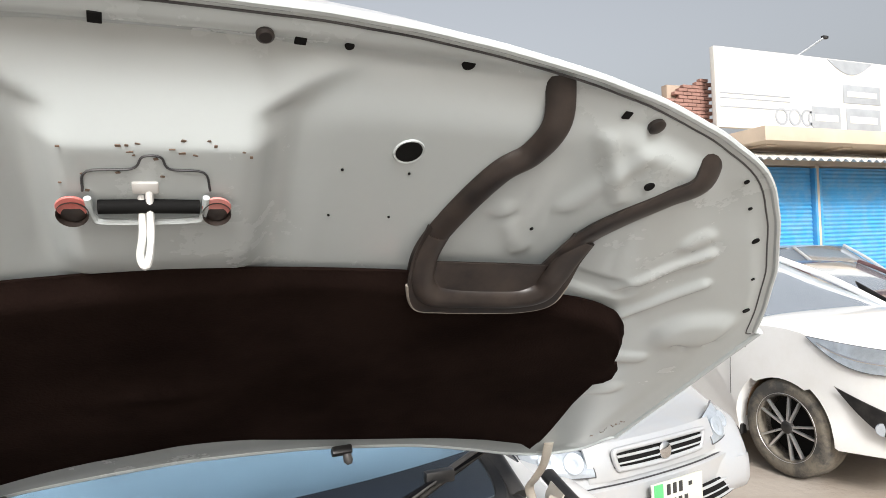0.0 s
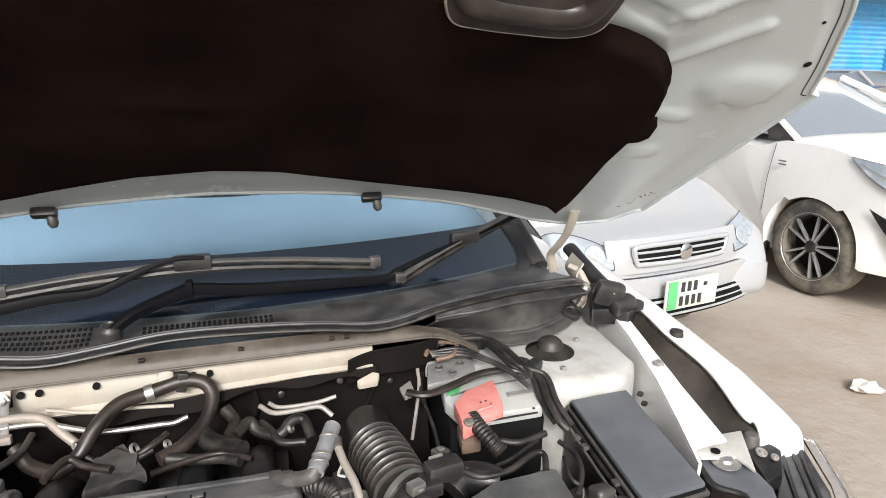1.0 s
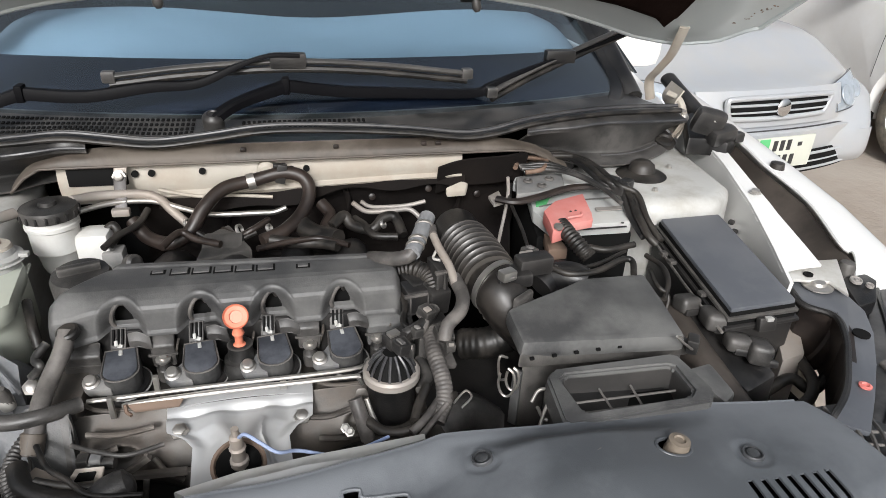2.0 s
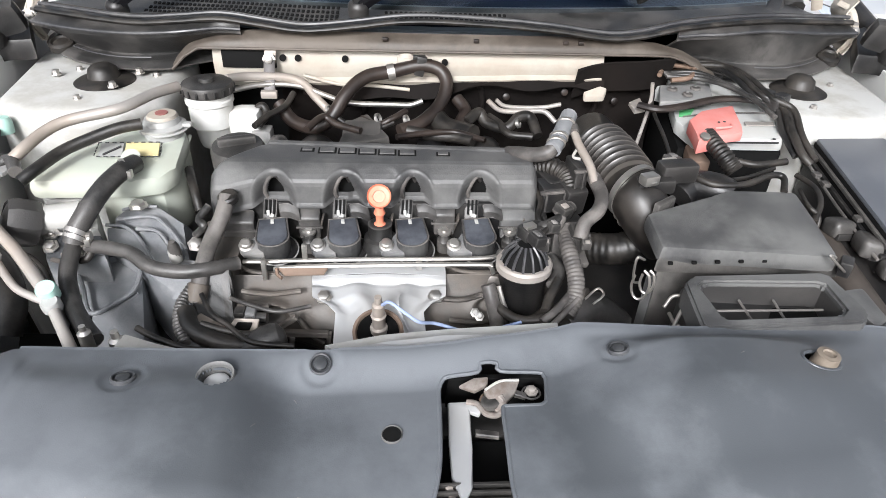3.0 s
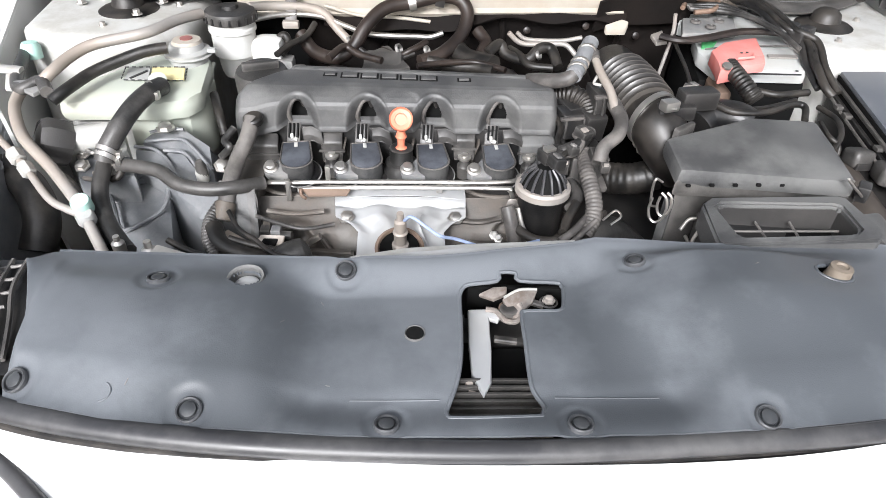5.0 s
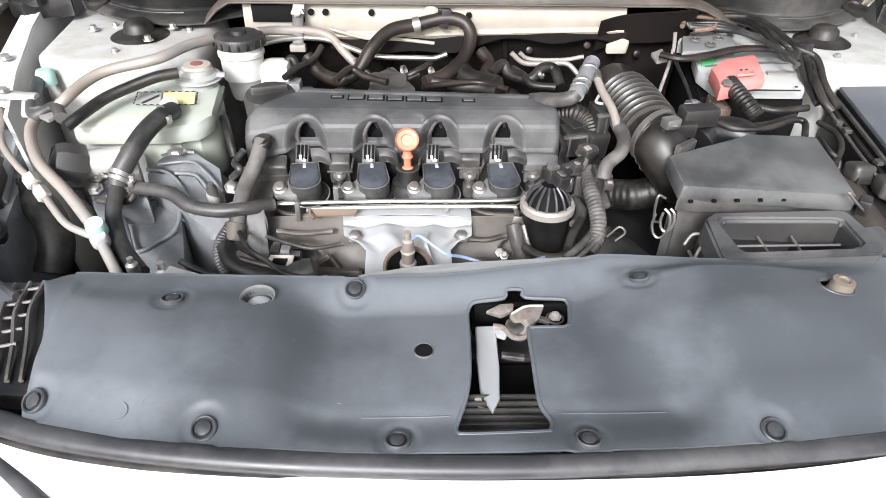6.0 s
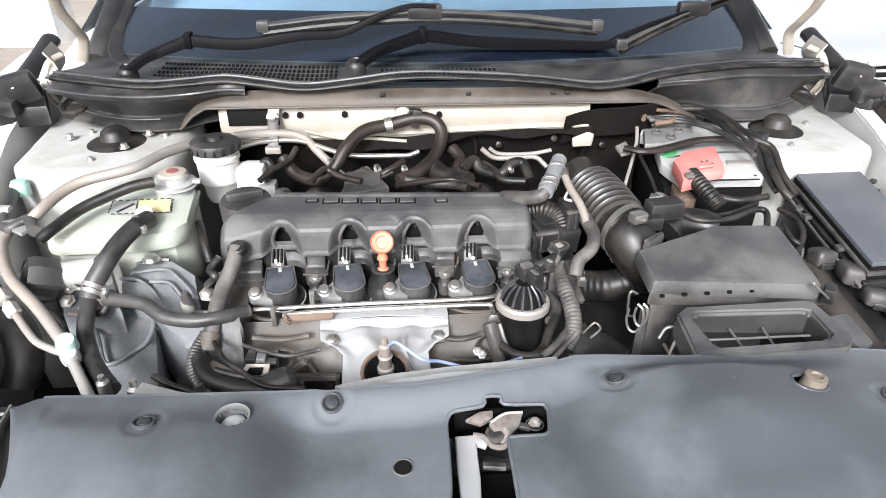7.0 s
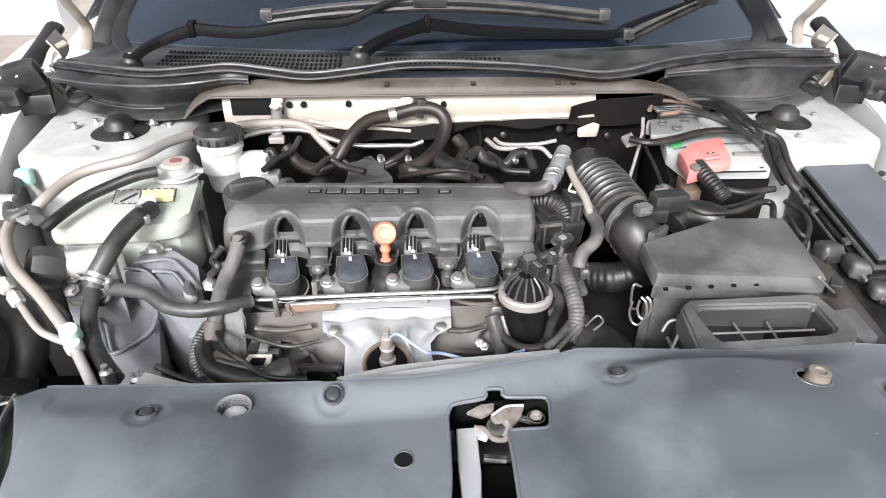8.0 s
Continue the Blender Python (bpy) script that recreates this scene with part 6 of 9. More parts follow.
def cover_at(u, v):
    d = v * RUN[-1]
    y = between([(r, q[0]) for r, q in zip(RUN, SECTION)], d)
    z = between([(r, q[1]) for r, q in zip(RUN, SECTION)], d)
    up = RUN[-1] - d - 0.005
    x0 = between([(-0.29, -0.343), (-0.262, -0.342), (-0.205, -0.287), (-0.19, -0.284)], y)
    x = x0 + (0.078 - x0) * u
    y -= 0.058 * (x + 0.203) * ease(-0.27, -0.22, y)
    # rounded ends
    for gap in (x - x0, 0.078 - x):
        if gap < 0.014:
            k = 1 - max(gap, 0) / 0.014
            z -= 0.020 * k ** 3
            y += 0.010 * k ** 3 * ease(-0.25, -0.28, y)
    z -= 0.010 * ease(-0.28, -0.33, x) * ease(-0.25, -0.278, y)
    # scooped arches round the coils
    for c in COILS:
        reach = math.hypot((x - c - 0.002) / 0.0285, max(up, 0) / 0.049)
        k = ease(1.0, 0.50, reach)
        rim = math.exp(-((reach - 1.03) / 0.05) ** 2) * ease(-0.004, 0.004, up)
        y += 0.019 * k - 0.0005 * rim
        z -= 0.013 * k * ease(0.0, 0.03, up) - 0.0006 * rim
    # shallow scoop round the dipstick
    k = ease(1.0, 0.8, math.hypot((x + 0.130) / 0.040, max(up, 0) / 0.066)) * ease(0.066, 0.03, up)
    return (x, y + 0.003 * k, z - 0.001 * k)


def cover_open(u, v):
    up = RUN[-1] * (1 - v) - 0.005
    x = cover_at(u, v)[0]
    return not any(abs(x - c - 0.002) < 0.0085 * ease(0.046, 0.024, up) + 0.0015 and 0.014 < up < 0.040 for c in COILS)


part("top_cover", sheet(cover_at, 460, 220, 0, cover_open), COVER_TOP, engine, "grey plastic engine cover with scooped coil arches")
part("cover_skirt", slab([(-0.338, -0.268), (0.074, -0.272), (0.078, -0.20), (-0.28, -0.18), (-0.34, -0.235)], 0.72, 0.826, 0.006), PLASTIC, engine)
# black block behind the arch openings paints the shade inside them
part("arch_shade_backing", slab([(-0.33, -0.246), (0.07, -0.250), (0.07, -0.215), (-0.28, -0.205)], 0.80, 0.862, 0.004), BLACK, engine)
# lower ledges of the cover between the coils
for x0, x1, z in ((-0.330, -0.288, 0.806), (-0.232, -0.204, 0.812), (-0.058, -0.030, 0.818), (0.030, 0.076, 0.812)):
    part("lower_ledge", block([(x0, -0.274, z + 0.012), (x1, -0.274, z + 0.012), (x1, -0.288, z), (x0, -0.288, z)], 0.030, 0.003), COVER if x1 > 0 else DUSTY, engine)
    part("ledge_rib", box(((x0 + x1) / 2, -0.288, z - 0.012), (x1 - x0 + 0.006, 0.004, 0.003), 0.001), DUSTY, engine)
# raised maker's lettering stays as plain bars
for i, x in enumerate((-0.222, -0.196, -0.170, -0.144, -0.118, -0.092, -0.045)):
    w = 0.020 if 0 < i < 6 else 0.014
    y = -0.222 - 0.058 * (x + 0.203)
    part("letter_bed", box((x, y, 0.8771), (w + 0.004, 0.017 if 0 < i < 6 else 0.011, 0.0012), 0.0004), BLACK, engine)
    part("raised_bar", box((x, y, 0.8782), (w - 0.001, 0.0125 if 0 < i < 6 else 0.007, 0.0026), 0.0008), COVER, engine)
part("head", box((-0.13, -0.295, 0.675), (0.42, 0.10, 0.165), 0.012), ALLOY, engine, "cast alloy cylinder head")
part("cylinder_block", box((-0.13, -0.24, 0.54), (0.44, 0.22, 0.32), 0.02), DUSTY, engine)
part("timing_cover", block([(-0.345, -0.345, 0.775), (-0.305, -0.35, 0.775), (-0.30, -0.26, 0.79), (-0.36, -0.25, 0.79)], 0.30, 0.008), ALLOY, engine, "alloy timing cover end")


def casting_at(u, v):
    """Cast exhaust side of the head, drawn in towards the shield from both ends."""
    x = -0.315 + 0.375 * u
    low = between([(-0.315, 0.690), (-0.26, 0.690), (-0.20, 0.668), (-0.06, 0.668), (0.0, 0.70), (0.06, 0.712)], x)
    z = 0.766 + (low - 0.766) * v
    y = -0.345 - 0.040 * math.sin(min(v * 1.25, 1) * math.pi / 2) + 0.012 * ease(0.8, 1.0, v)
    y -= 0.022 * math.exp(-((x + 0.13) / 0.07) ** 2) * ease(0, 0.7, v)
    y -= 0.006 * ease(0.25, 0.33, v) * ease(0.55, 0.4, v) * math.exp(-((x + 0.29) / 0.04) ** 2)
    dent = math.hypot((x + 0.262) / 0.026, (v - 0.52) / 0.20)
    y += 0.008 * ease(1, 0.55, dent) - 0.003 * math.exp(-((dent - 1.1) / 0.16) ** 2)
    dent = math.hypot((x - 0.012) / 0.022, (v - 0.45) / 0.16)
    return (x, y + 0.006 * ease(1, 0.6, dent), z)


part("casting", sheet(casting_at, 110, 46, 0.006), ALLOY, engine, "tan-grey cast manifold side")
part("end_plate", block([(-0.327, -0.368, 0.791), (-0.306, -0.368, 0.795), (-0.299, -0.38, 0.785), (-0.301, -0.395, 0.733), (-0.325, -0.395, 0.729), (-0.328, -0.38, 0.771)], 0.012, 0.003), DUSTY, engine, "grey plastic end plate")
box_end = part("end_housing", block([(-0.352, -0.360, 0.800), (-0.304, -0.362, 0.803), (-0.300, -0.392, 0.768), (-0.302, -0.398, 0.720), (-0.340, -0.398, 0.712), (-0.346, -0.385, 0.765)], 0.10, 0.005), COVER, engine, "grey moulded end housing")
part("housing_edge", tube([(-0.346, -0.386, 0.766), (-0.342, -0.399, 0.714), (-0.302, -0.399, 0.721)], 0.0018, 6, 4), PALEHOSE, box_end)
for x0, z0, x1, z1 in ((-0.292, 0.762, -0.222, 0.762), (-0.292, 0.744, -0.262, 0.744), (-0.225, 0.728, -0.196, 0.700), (-0.052, 0.752, 0.0, 0.756), (-0.04, 0.726, 0.02, 0.728)):
    part("cast_ridge", tube([(x0, -0.372 - 0.4 * (0.762 - z0), z0), ((x0 + x1) / 2, -0.378 - 0.4 * (0.762 - (z0 + z1) / 2), (z0 + z1) / 2), (x1, -0.372 - 0.4 * (0.762 - z1), z1)], 0.0035, 8, 4), ALLOY, engine)
part("cast_rib", box((-0.290, -0.388, 0.728), (0.010, 0.014, 0.060), 0.003, (14, 0, 0)), ALLOY, engine)
lug = part("cast_plug", lathe([(0.008, 0), (0.008, 0.014), (0.0065, 0.016), (0.0065, 0.030), (0, 0.030)], (-0.288, -0.402, 0.746), (1, -0.1, 0.05), 14), DUSTY, engine)
part("cast_lug", block([(0.006, -0.375, 0.787), (0.019, -0.375, 0.786), (0.022, -0.38, 0.774), (0.003, -0.38, 0.775)], 0.02, 0.003), ALLOY, engine)
part("stain_strip", block([(-0.249, -0.356, 0.785), (-0.189, -0.356, 0.786), (-0.194, -0.36, 0.779), (-0.242, -0.36, 0.778)], 0.003, 0.001), RUST, engine, "rust-stained gasket edge")
part("strip_hook", tube([(-0.251, -0.356, 0.785), (-0.25, -0.36, 0.778), (-0.244, -0.366, 0.777)], 0.0022, 6, 4), RUST, engine)
part("rail_pipe", tube([(-0.294, -0.342, 0.784), (-0.155, -0.344, 0.789), (0.002, -0.342, 0.789), (0.027, -0.325, 0.789)], 0.0028, 8, 6), STEEL, engine, "thin bright steel pipe")
part("rail_pipe", tube([(-0.252, -0.352, 0.777), (-0.246, -0.352, 0.782), (-0.155, -0.354, 0.787), (-0.002, -0.352, 0.786), (0.011, -0.352, 0.783), (0.016, -0.352, 0.773)], 0.0030, 8, 6), STEEL, engine, "thin bright steel pipe")
for q, w, h in (((-0.267, -0.352, 0.78), 0.006, 0.030), ((-0.218, -0.342, 0.797), 0.006, 0.026), ((-0.078, -0.35, 0.783), 0.008, 0.010)):
    part("rail_bracket", box(q, (w, 0.006, h), 0.0015), STEEL, engine)

# ignition coils in their arches, leaning forward
for c in COILS:
    y, z = -0.299, 0.786
    lean = Matrix.Translation((c, y, z)) @ Matrix.Rotation(radians(12), 4, "X") @ Matrix.Rotation(radians(7), 4, "Z") @ Matrix.Translation((-c, -y, -z))

    def leaned(b, lean=lean):
        bmesh.ops.transform(b, matrix=lean, verts=b.verts)
        return b

    z += 0.008
    front = [(c + 0.0205 * math.cos(t), y - 0.014 + 0.0165 * math.sin(t)) for t in [-math.pi * k / 8 for k in range(9)]]
    coil = part("ignition_coil", leaned(slab([(c - 0.0175, y + 0.020), (c + 0.0175, y + 0.020)] + front, z - 0.022, z + 0.013, 0.0016)), COILRIM, engine, "black ignition coil with a grey rim")
    part("rim_line", leaned(tube([(px, py, z + 0.0132) for px, py in [(c + 0.0175, y + 0.020), *front, (c - 0.0175, y + 0.020), (c + 0.0175, y + 0.020)]], 0.0010, 6, 1, straight=True)), PALEHOSE, coil, "thin pale line round the top")
    part("top_plate", leaned(slab([(c - 0.0158, y + 0.0178), (c + 0.0158, y + 0.0178)] + [(c + (px - c) * 0.90, y - 0.014 + (py - y + 0.014) * 0.88) for px, py in front], z + 0.012, z + 0.0145, 0.0008)), COIL, coil, "dark blue-black top plate")
    part("lower_body", lathe([(0.0262, -0.055), (0.0262, -0.004), (0.0240, 0.000), (0.021, 0.000), (0, 0.002)], (c + 0.004, y - 0.008, z - 0.014), (0, -0.25, 1), 26), PLASTIC, coil)
    part("rim_ring", lathe([(0.0258, -0.0040), (0.0272, -0.003), (0.0258, -0.0018), (0.0258, -0.0040)], (c + 0.004, y - 0.008, z - 0.014), (0, -0.25, 1), 26, closed=True), GREYCAST, coil)
    part("ear", leaned(slab([(c - 0.015, y + 0.014), (c - 0.026, y + 0.000), (c - 0.040, y - 0.008), (c - 0.043, y - 0.016), (c - 0.038, y - 0.023), (c - 0.026, y - 0.026), (c - 0.012, y - 0.029), (c - 0.010, y - 0.010)], z - 0.012, z + 0.001, 0.003)), GREYCAST, coil)
    part("bolt", leaned(lathe([(0.0095, 0), (0.0095, 0.002), (0.0072, 0.003), (0.0070, 0.0075), (0.0055, 0.009), (0, 0.0095)], (c - 0.0335, y - 0.013, z + 0.001), (0, -0.2, 1), 14)), STEEL, coil, "zinc hex bolt")
    z -= 0.008
    plug = part("connector", box((c - 0.006, y + 0.034, z + 0.027), (0.0185, 0.020, 0.028), 0.003, (-34, 0, -5)), DUSTY, coil, "grey-black plug")
    for k in (-1, 0, 1):
        part("slot", box((c - 0.006 + 0.0052 * k, y + 0.0250, z + 0.0360), (0.0026, 0.004, 0.019), 0.0006, (-34, 0, -5)), BLACK, plug)
    part("lock", box((c - 0.004, y + 0.0205, z + 0.0262), (0.007, 0.004, 0.005), 0.001, (-34, 0, -20)), MILKY, coil, "white locking clip")
    part("lock_tip", box((c - 0.008, y + 0.0198, z + 0.0305), (0.004, 0.004, 0.007), 0.001, (-34, 0, 10)), MILKY, coil)
    part("tab", leaned(box((c + 0.000, y + 0.0125, z + 0.0230), (0.0045, 0.008, 0.0022), 0.0008)), MILKY, coil)
    part("lead", tube([(c - 0.009, y + 0.040, z + 0.040), (c - 0.012, y + 0.035, z + 0.052), (c - 0.009, y + 0.032, z + 0.066), (c - 0.003, y + 0.034, z + 0.075), (c + 0.003, y + 0.042, z + 0.072), (c + 0.006, y + 0.056, z + 0.056)], 0.0027, 8, 6), HOSE, coil, "taped lead looping into the arch")
    part("arch_tongue", block([(c + 0.006, y + 0.020, z + 0.044), (c + 0.018, y + 0.020, z + 0.046), (c + 0.032, y + 0.016, z + 0.040), (c + 0.034, y + 0.010, z + 0.030), (c + 0.020, y + 0.010, z + 0.036), (c + 0.008, y + 0.012, z + 0.036)], 0.008, 0.002), DUSTY, engine)
    stud = part("stud", lathe([(0.0095, 0), (0.0095, 0.018), (0.0070, 0.021), (0.0060, 0.028), (0, 0.028)], (c + 0.0435, y + 0.010, z - 0.020), (0, -0.15, 1), 14), DUSTY, engine)
    part("washer", lathe([(0.0090, 0), (0.0090, 0.0025), (0.0045, 0.0035), (0.0045, 0.006), (0, 0.006)], (c + 0.0435, y + 0.008, z + 0.008), (0, -0.15, 1), 14), STEEL, stud)
    part("sleeve", tube([(c + 0.012, y + 0.046, z + 0.004), (c + 0.03, y + 0.043, z + 0.006), (c + 0.048, y + 0.034, z + 0.0)], 0.006, 8, 5), PLASTIC, engine)
    part("side_web", box((c + 0.058, y + 0.020, z + 0.012), (0.0025, 0.012, 0.034), 0.0008, (14, 14, 0)), ALLOY, engine)
    part("seat_ridge", tube([(c - 0.048, y - 0.022, z - 0.020), (c - 0.020, y - 0.040, z - 0.020), (c + 0.020, y - 0.040, z - 0.020), (c + 0.036, y - 0.020, z - 0.018)], 0.0030, 8, 4), ALLOY, engine)
# dipstick
DX, DY = -0.127, -0.306
stick = part("dipstick", lathe([(0.0075, 0.008), (0.0075, 0.014), (0.005, 0.016), (0.005, 0.026), (0.0075, 0.03), (0.0055, 0.036), (0.0055, 0.044), (0, 0.044)], (DX, DY + 0.005, 0.80), (0, 0, 1), 16), ORANGE, engine, "orange dipstick handle")
part("ring", lathe([(0.0, -0.004), (0.0075, -0.004), (0.008, -0.0015), (0.013, -0.0005), (0.0150, 0.003), (0.0150, -0.0045), (0.013, -0.007), (0, -0.007)], (DX, DY + 0.003, 0.855), (0, -0.82, 0.57), 24), ORANGE, stick)
part("tube_seat", lathe([(0.024, -0.02), (0.024, 0.008), (0.021, 0.012), (0.021, 0.016), (0.016, 0.018), (0.0145, 0.034), (0.0155, 0.036), (0.012, 0.038), (0, 0.038)], (DX, DY + 0.008, 0.776), (0, 0, 1), 22), DUSTY, stick, "black rubber seat")

# heat shield of thin silver sheet with pressed ribs
def shield_at(u, v):
    half = between([(0, 0.083), (0.28, 0.080), (0.36, 0.062), (0.45, 0.052), (1.0, 0.056)], v)
    x = -0.127 + (u * 2 - 1) * half + 0.004 * v
    y = -0.352 - 0.125 * v
    z = 0.768 - 0.018 * v - 0.028 * v * v + 0.004 * math.sin(u * math.pi)
    bulge = 0.022 * math.exp(-((u - 0.5) / 0.26) ** 2) * ease(0.12, 0.6, v) + 0.006 * math.cos(u * 19) * ease(0, 0.2, v) * ease(0.8, 0.3, v)
    # a crease running out to the corner, and a folded upper edge
    bulge += 0.006 * math.exp(-((u - 0.55 - 0.38 * v) / 0.022) ** 2) * ease(0.2, 0.35, v)
    bulge -= 0.005 * math.exp(-((v - 0.10) / 0.035) ** 2)
    bulge -= 0.007 * math.exp(-((u - 0.62) / 0.07) ** 2) * ease(0.04, 0.14, v) * ease(0.6, 0.3, v)
    return (x, y - 0.2 * bulge, z + 0.8 * bulge)


shield = part("heat_shield", sheet(shield_at, 110, 60, 0.0012), SHIELD, engine, "pressed silver heat shield")
part("lip", sheet(lambda u, v: (-0.127 + (u * 2 - 1) * 0.083, -0.352 + 0.02 * v, 0.768 + 0.002 * v + 0.006 * math.sin(u * math.pi)), 30, 2, 0.001), SHIELD, shield)
for x, z in ((-0.193, 0.762), (-0.058, 0.762)):
    part("bolt", bolt((x, -0.385, z), 0.007, 0.006, (0, -0.3, 0.9)), STEEL, shield)
sensor = part("oxygen_sensor", lathe([(0.012, -0.03), (0.012, -0.01), (0.010, -0.008), (0.010, 0.0), (0.0075, 0.002), (0.0075, 0.016), (0.009, 0.018), (0.007, 0.02), (0.007, 0.034), (0.004, 0.036), (0.004, 0.046), (0, 0.046)], (-0.125, -0.445, 0.768), (0, -0.08, 1), 12), PIPE, engine, "oxygen sensor standing out of the shield")
part("sensor_well", lathe([(0.029, 0), (0.029, 0.003), (0.0255, 0.004), (0.024, 0.0), (0.0235, -0.004)], (-0.126, -0.447, 0.761), (0, -0.45, 1), 26), RUST, engine, "rusty edge round the sensor")
part("lead", tube([(-0.12, -0.46, 0.812), (-0.112, -0.47, 0.824), (-0.097, -0.48, 0.819), (-0.081, -0.488, 0.812), (-0.062, -0.475, 0.798), (-0.019, -0.478, 0.785), (0.004, -0.470, 0.785), (0.033, -0.459, 0.785)], 0.0019, 8, 6), BLUE_LEAD, engine, "pale blue sensor lead")
part("sensor_hole", lathe([(0.0238, 0.0015), (0.0, 0.0015)], (-0.126, -0.447, 0.761), (0, -0.45, 1), 22), BLACK, engine)
# valve canister with a ribbed cap, at the head's end
C = (0.050, -0.365)
can = part("egr_valve", lathe([(0.027, -0.06), (0.029, -0.055), (0.029, -0.012), (0.031, -0.008), (0.031, 0.0), (0, 0.0)], (*C, 0.795), (0, 0, 1), 32), PLASTIC, engine, "black valve canister with a silver ring")
part("ring", lathe([(0.031, -0.007), (0.0345, -0.005), (0.0345, 0.003), (0.032, 0.006), (0.028, 0.006), (0.028, -0.007)], (*C, 0.797), (0, 0, 1), 32), PIPE, can, "pale ring")
part("cap", lathe([(0.028, 0), (0.022, 0.012), (0.012, 0.022), (0.010, 0.026), (0, 0.026)], (*C, 0.80), (0, 0, 1), 28), BLACK, can)
for i in range(14):
    a = 2 * math.pi * i / 14
    d = Vector((math.cos(a), math.sin(a), 0))
    part("rib", tube([Vector((*C, 0.801)) + d * 0.029, Vector((*C, 0.8165)) + d * 0.022, Vector((*C, 0.827)) + d * 0.011], 0.0019, 6, 3), SEAL, can)
part("plug", box((C[0] + 0.008, C[1] + 0.016, 0.833), (0.03, 0.022, 0.018), 0.004, (0, 0, 25)), PLASTIC, can)
part("plug_lock", box((C[0] + 0.004, C[1] + 0.012, 0.844), (0.014, 0.010, 0.005), 0.001, (0, 0, 25)), STEEL, can)
part("base", box((C[0] + 0.004, C[1] + 0.004, 0.722), (0.085, 0.07, 0.03), 0.008), ALLOY, engine)
part("pipe_stub", tube([(0.003, -0.395, 0.788), (0.008, -0.405, 0.771), (0.015, -0.415, 0.743)], 0.0085, 14, 5), PALEHOSE, engine, "dull pipe below the valve")
part("pipe_stub", tube([(0.016, -0.395, 0.786), (0.023, -0.405, 0.765), (0.036, -0.412, 0.739)], 0.003, 8, 5), STEEL, engine)
for p in ((-0.005, -0.4, 0.743), (-0.009, -0.39, 0.74)):
    part("bolt", bolt(p, 0.0042, 0.005, (0, -0.6, 0.8)), STEEL, engine)
# oil filler cap
oil = part("oil_cap", lathe([(0.036, -0.02), (0.036, 0.004), (0.033, 0.010), (0.022, 0.012), (0, 0.012)], (-0.318, -0.196, 0.862), (0.0, -0.1, 1), 26), DUSTY, engine, "black oil filler cap with a grip bar")
part("grip", box((-0.318, -0.197, 0.878), (0.05, 0.012, 0.012), 0.004, (0, 0, 18)), DUSTY, oil)
# intake manifold behind the cover
for i, x in enumerate((-0.235, -0.145, -0.055, 0.03)):
    part("intake_runner", tube([(x, -0.165, 0.80), (x, -0.10, 0.815), (x + 0.005, -0.03, 0.785), (x + 0.005, 0.02, 0.70)], 0.024, 12, 6, flat=0.8), PLASTIC, engine)
part("plenum", tube([(-0.27, 0.02, 0.70), (-0.10, 0.03, 0.71), (0.08, 0.02, 0.70)], 0.05, 12, 6), PLASTIC, engine)
part("manifold_bracket", box((-0.16, -0.075, 0.833), (0.06, 0.05, 0.02), 0.008, (15, 0, 0)), DUSTY, engine)
part("fuel_rail", tube([(-0.27, -0.145, 0.815), (0.06, -0.14, 0.82)], 0.011, 10, 4), ALLOY, engine)
# bracket and breather on the right end
part("end_bracket", box((0.10, -0.27, 0.79), (0.035, 0.07, 0.06), 0.006), PLASTIC, engine)
part("sensor_block", box((0.118, -0.225, 0.825), (0.035, 0.05, 0.05), 0.008, (0, 0, 10)), PLASTIC, engine)
for x, y, z, sx, sy, sz in ((0.100, -0.262, 0.822, 0.040, 0.034, 0.062), (0.128, -0.256, 0.858, 0.016, 0.042, 0.046), (0.108, -0.292, 0.800, 0.050, 0.030, 0.040)):
    lump = part("wiring_box", box((x, y, z), (sx, sy, sz), 0.004, (0, 0, 10)), PLASTIC, engine, "black stepped wiring box")
    for k in (-1, 1):
        part("box_rib", box((x + 0.3 * k * sx, y - 0.5 * sy - 0.001, z), (0.003, 0.004, sz * 0.86), 0.001, (0, 0, 10)), DUSTY, lump)
    part("box_lip", box((x, y - 0.5 * sy, z + 0.42 * sz), (sx * 1.06, 0.006, 0.004), 0.001, (0, 0, 10)), PALEHOSE, lump)
part("sleeve_plug", box((0.114, -0.342, 0.815), (0.024, 0.022, 0.044), 0.004, (14, 12, 8)), DUSTY, engine, "dusty plug on a ribbed sleeve")
part("plug_collar", box((0.117, -0.352, 0.796), (0.028, 0.024, 0.008), 0.002, (14, 12, 8)), PALEHOSE, engine)
# steel frame, bracket and sensors low in front of the head
for p, q, r in (((-0.259, -0.400, 0.721), (-0.189, -0.400, 0.717), 0.0035), ((-0.259, -0.402, 0.721), (-0.225, -0.400, 0.745), 0.0030), ((-0.239, -0.402, 0.684), (-0.232, -0.402, 0.716), 0.0032), ((-0.190, -0.400, 0.680), (-0.188, -0.400, 0.718), 0.0030)):
    part("steel_frame", strip([p, Vector(p).lerp(Vector(q), 0.5), q], (r * 2.4, r * 2.4), (r * 2, r * 2), 3), ALLOY, engine)
low = part("steel_bracket", block([(-0.300, -0.432, 0.752), (-0.290, -0.424, 0.764), (-0.262, -0.424, 0.763), (-0.267, -0.432, 0.750)], 0.004, 0.001), PIPE, engine, "pale steel bracket")
part("slot", block([(-0.291, -0.4325, 0.7555), (-0.286, -0.428, 0.7615), (-0.270, -0.428, 0.7610), (-0.273, -0.4325, 0.7550)], 0.002), BLACK, low)
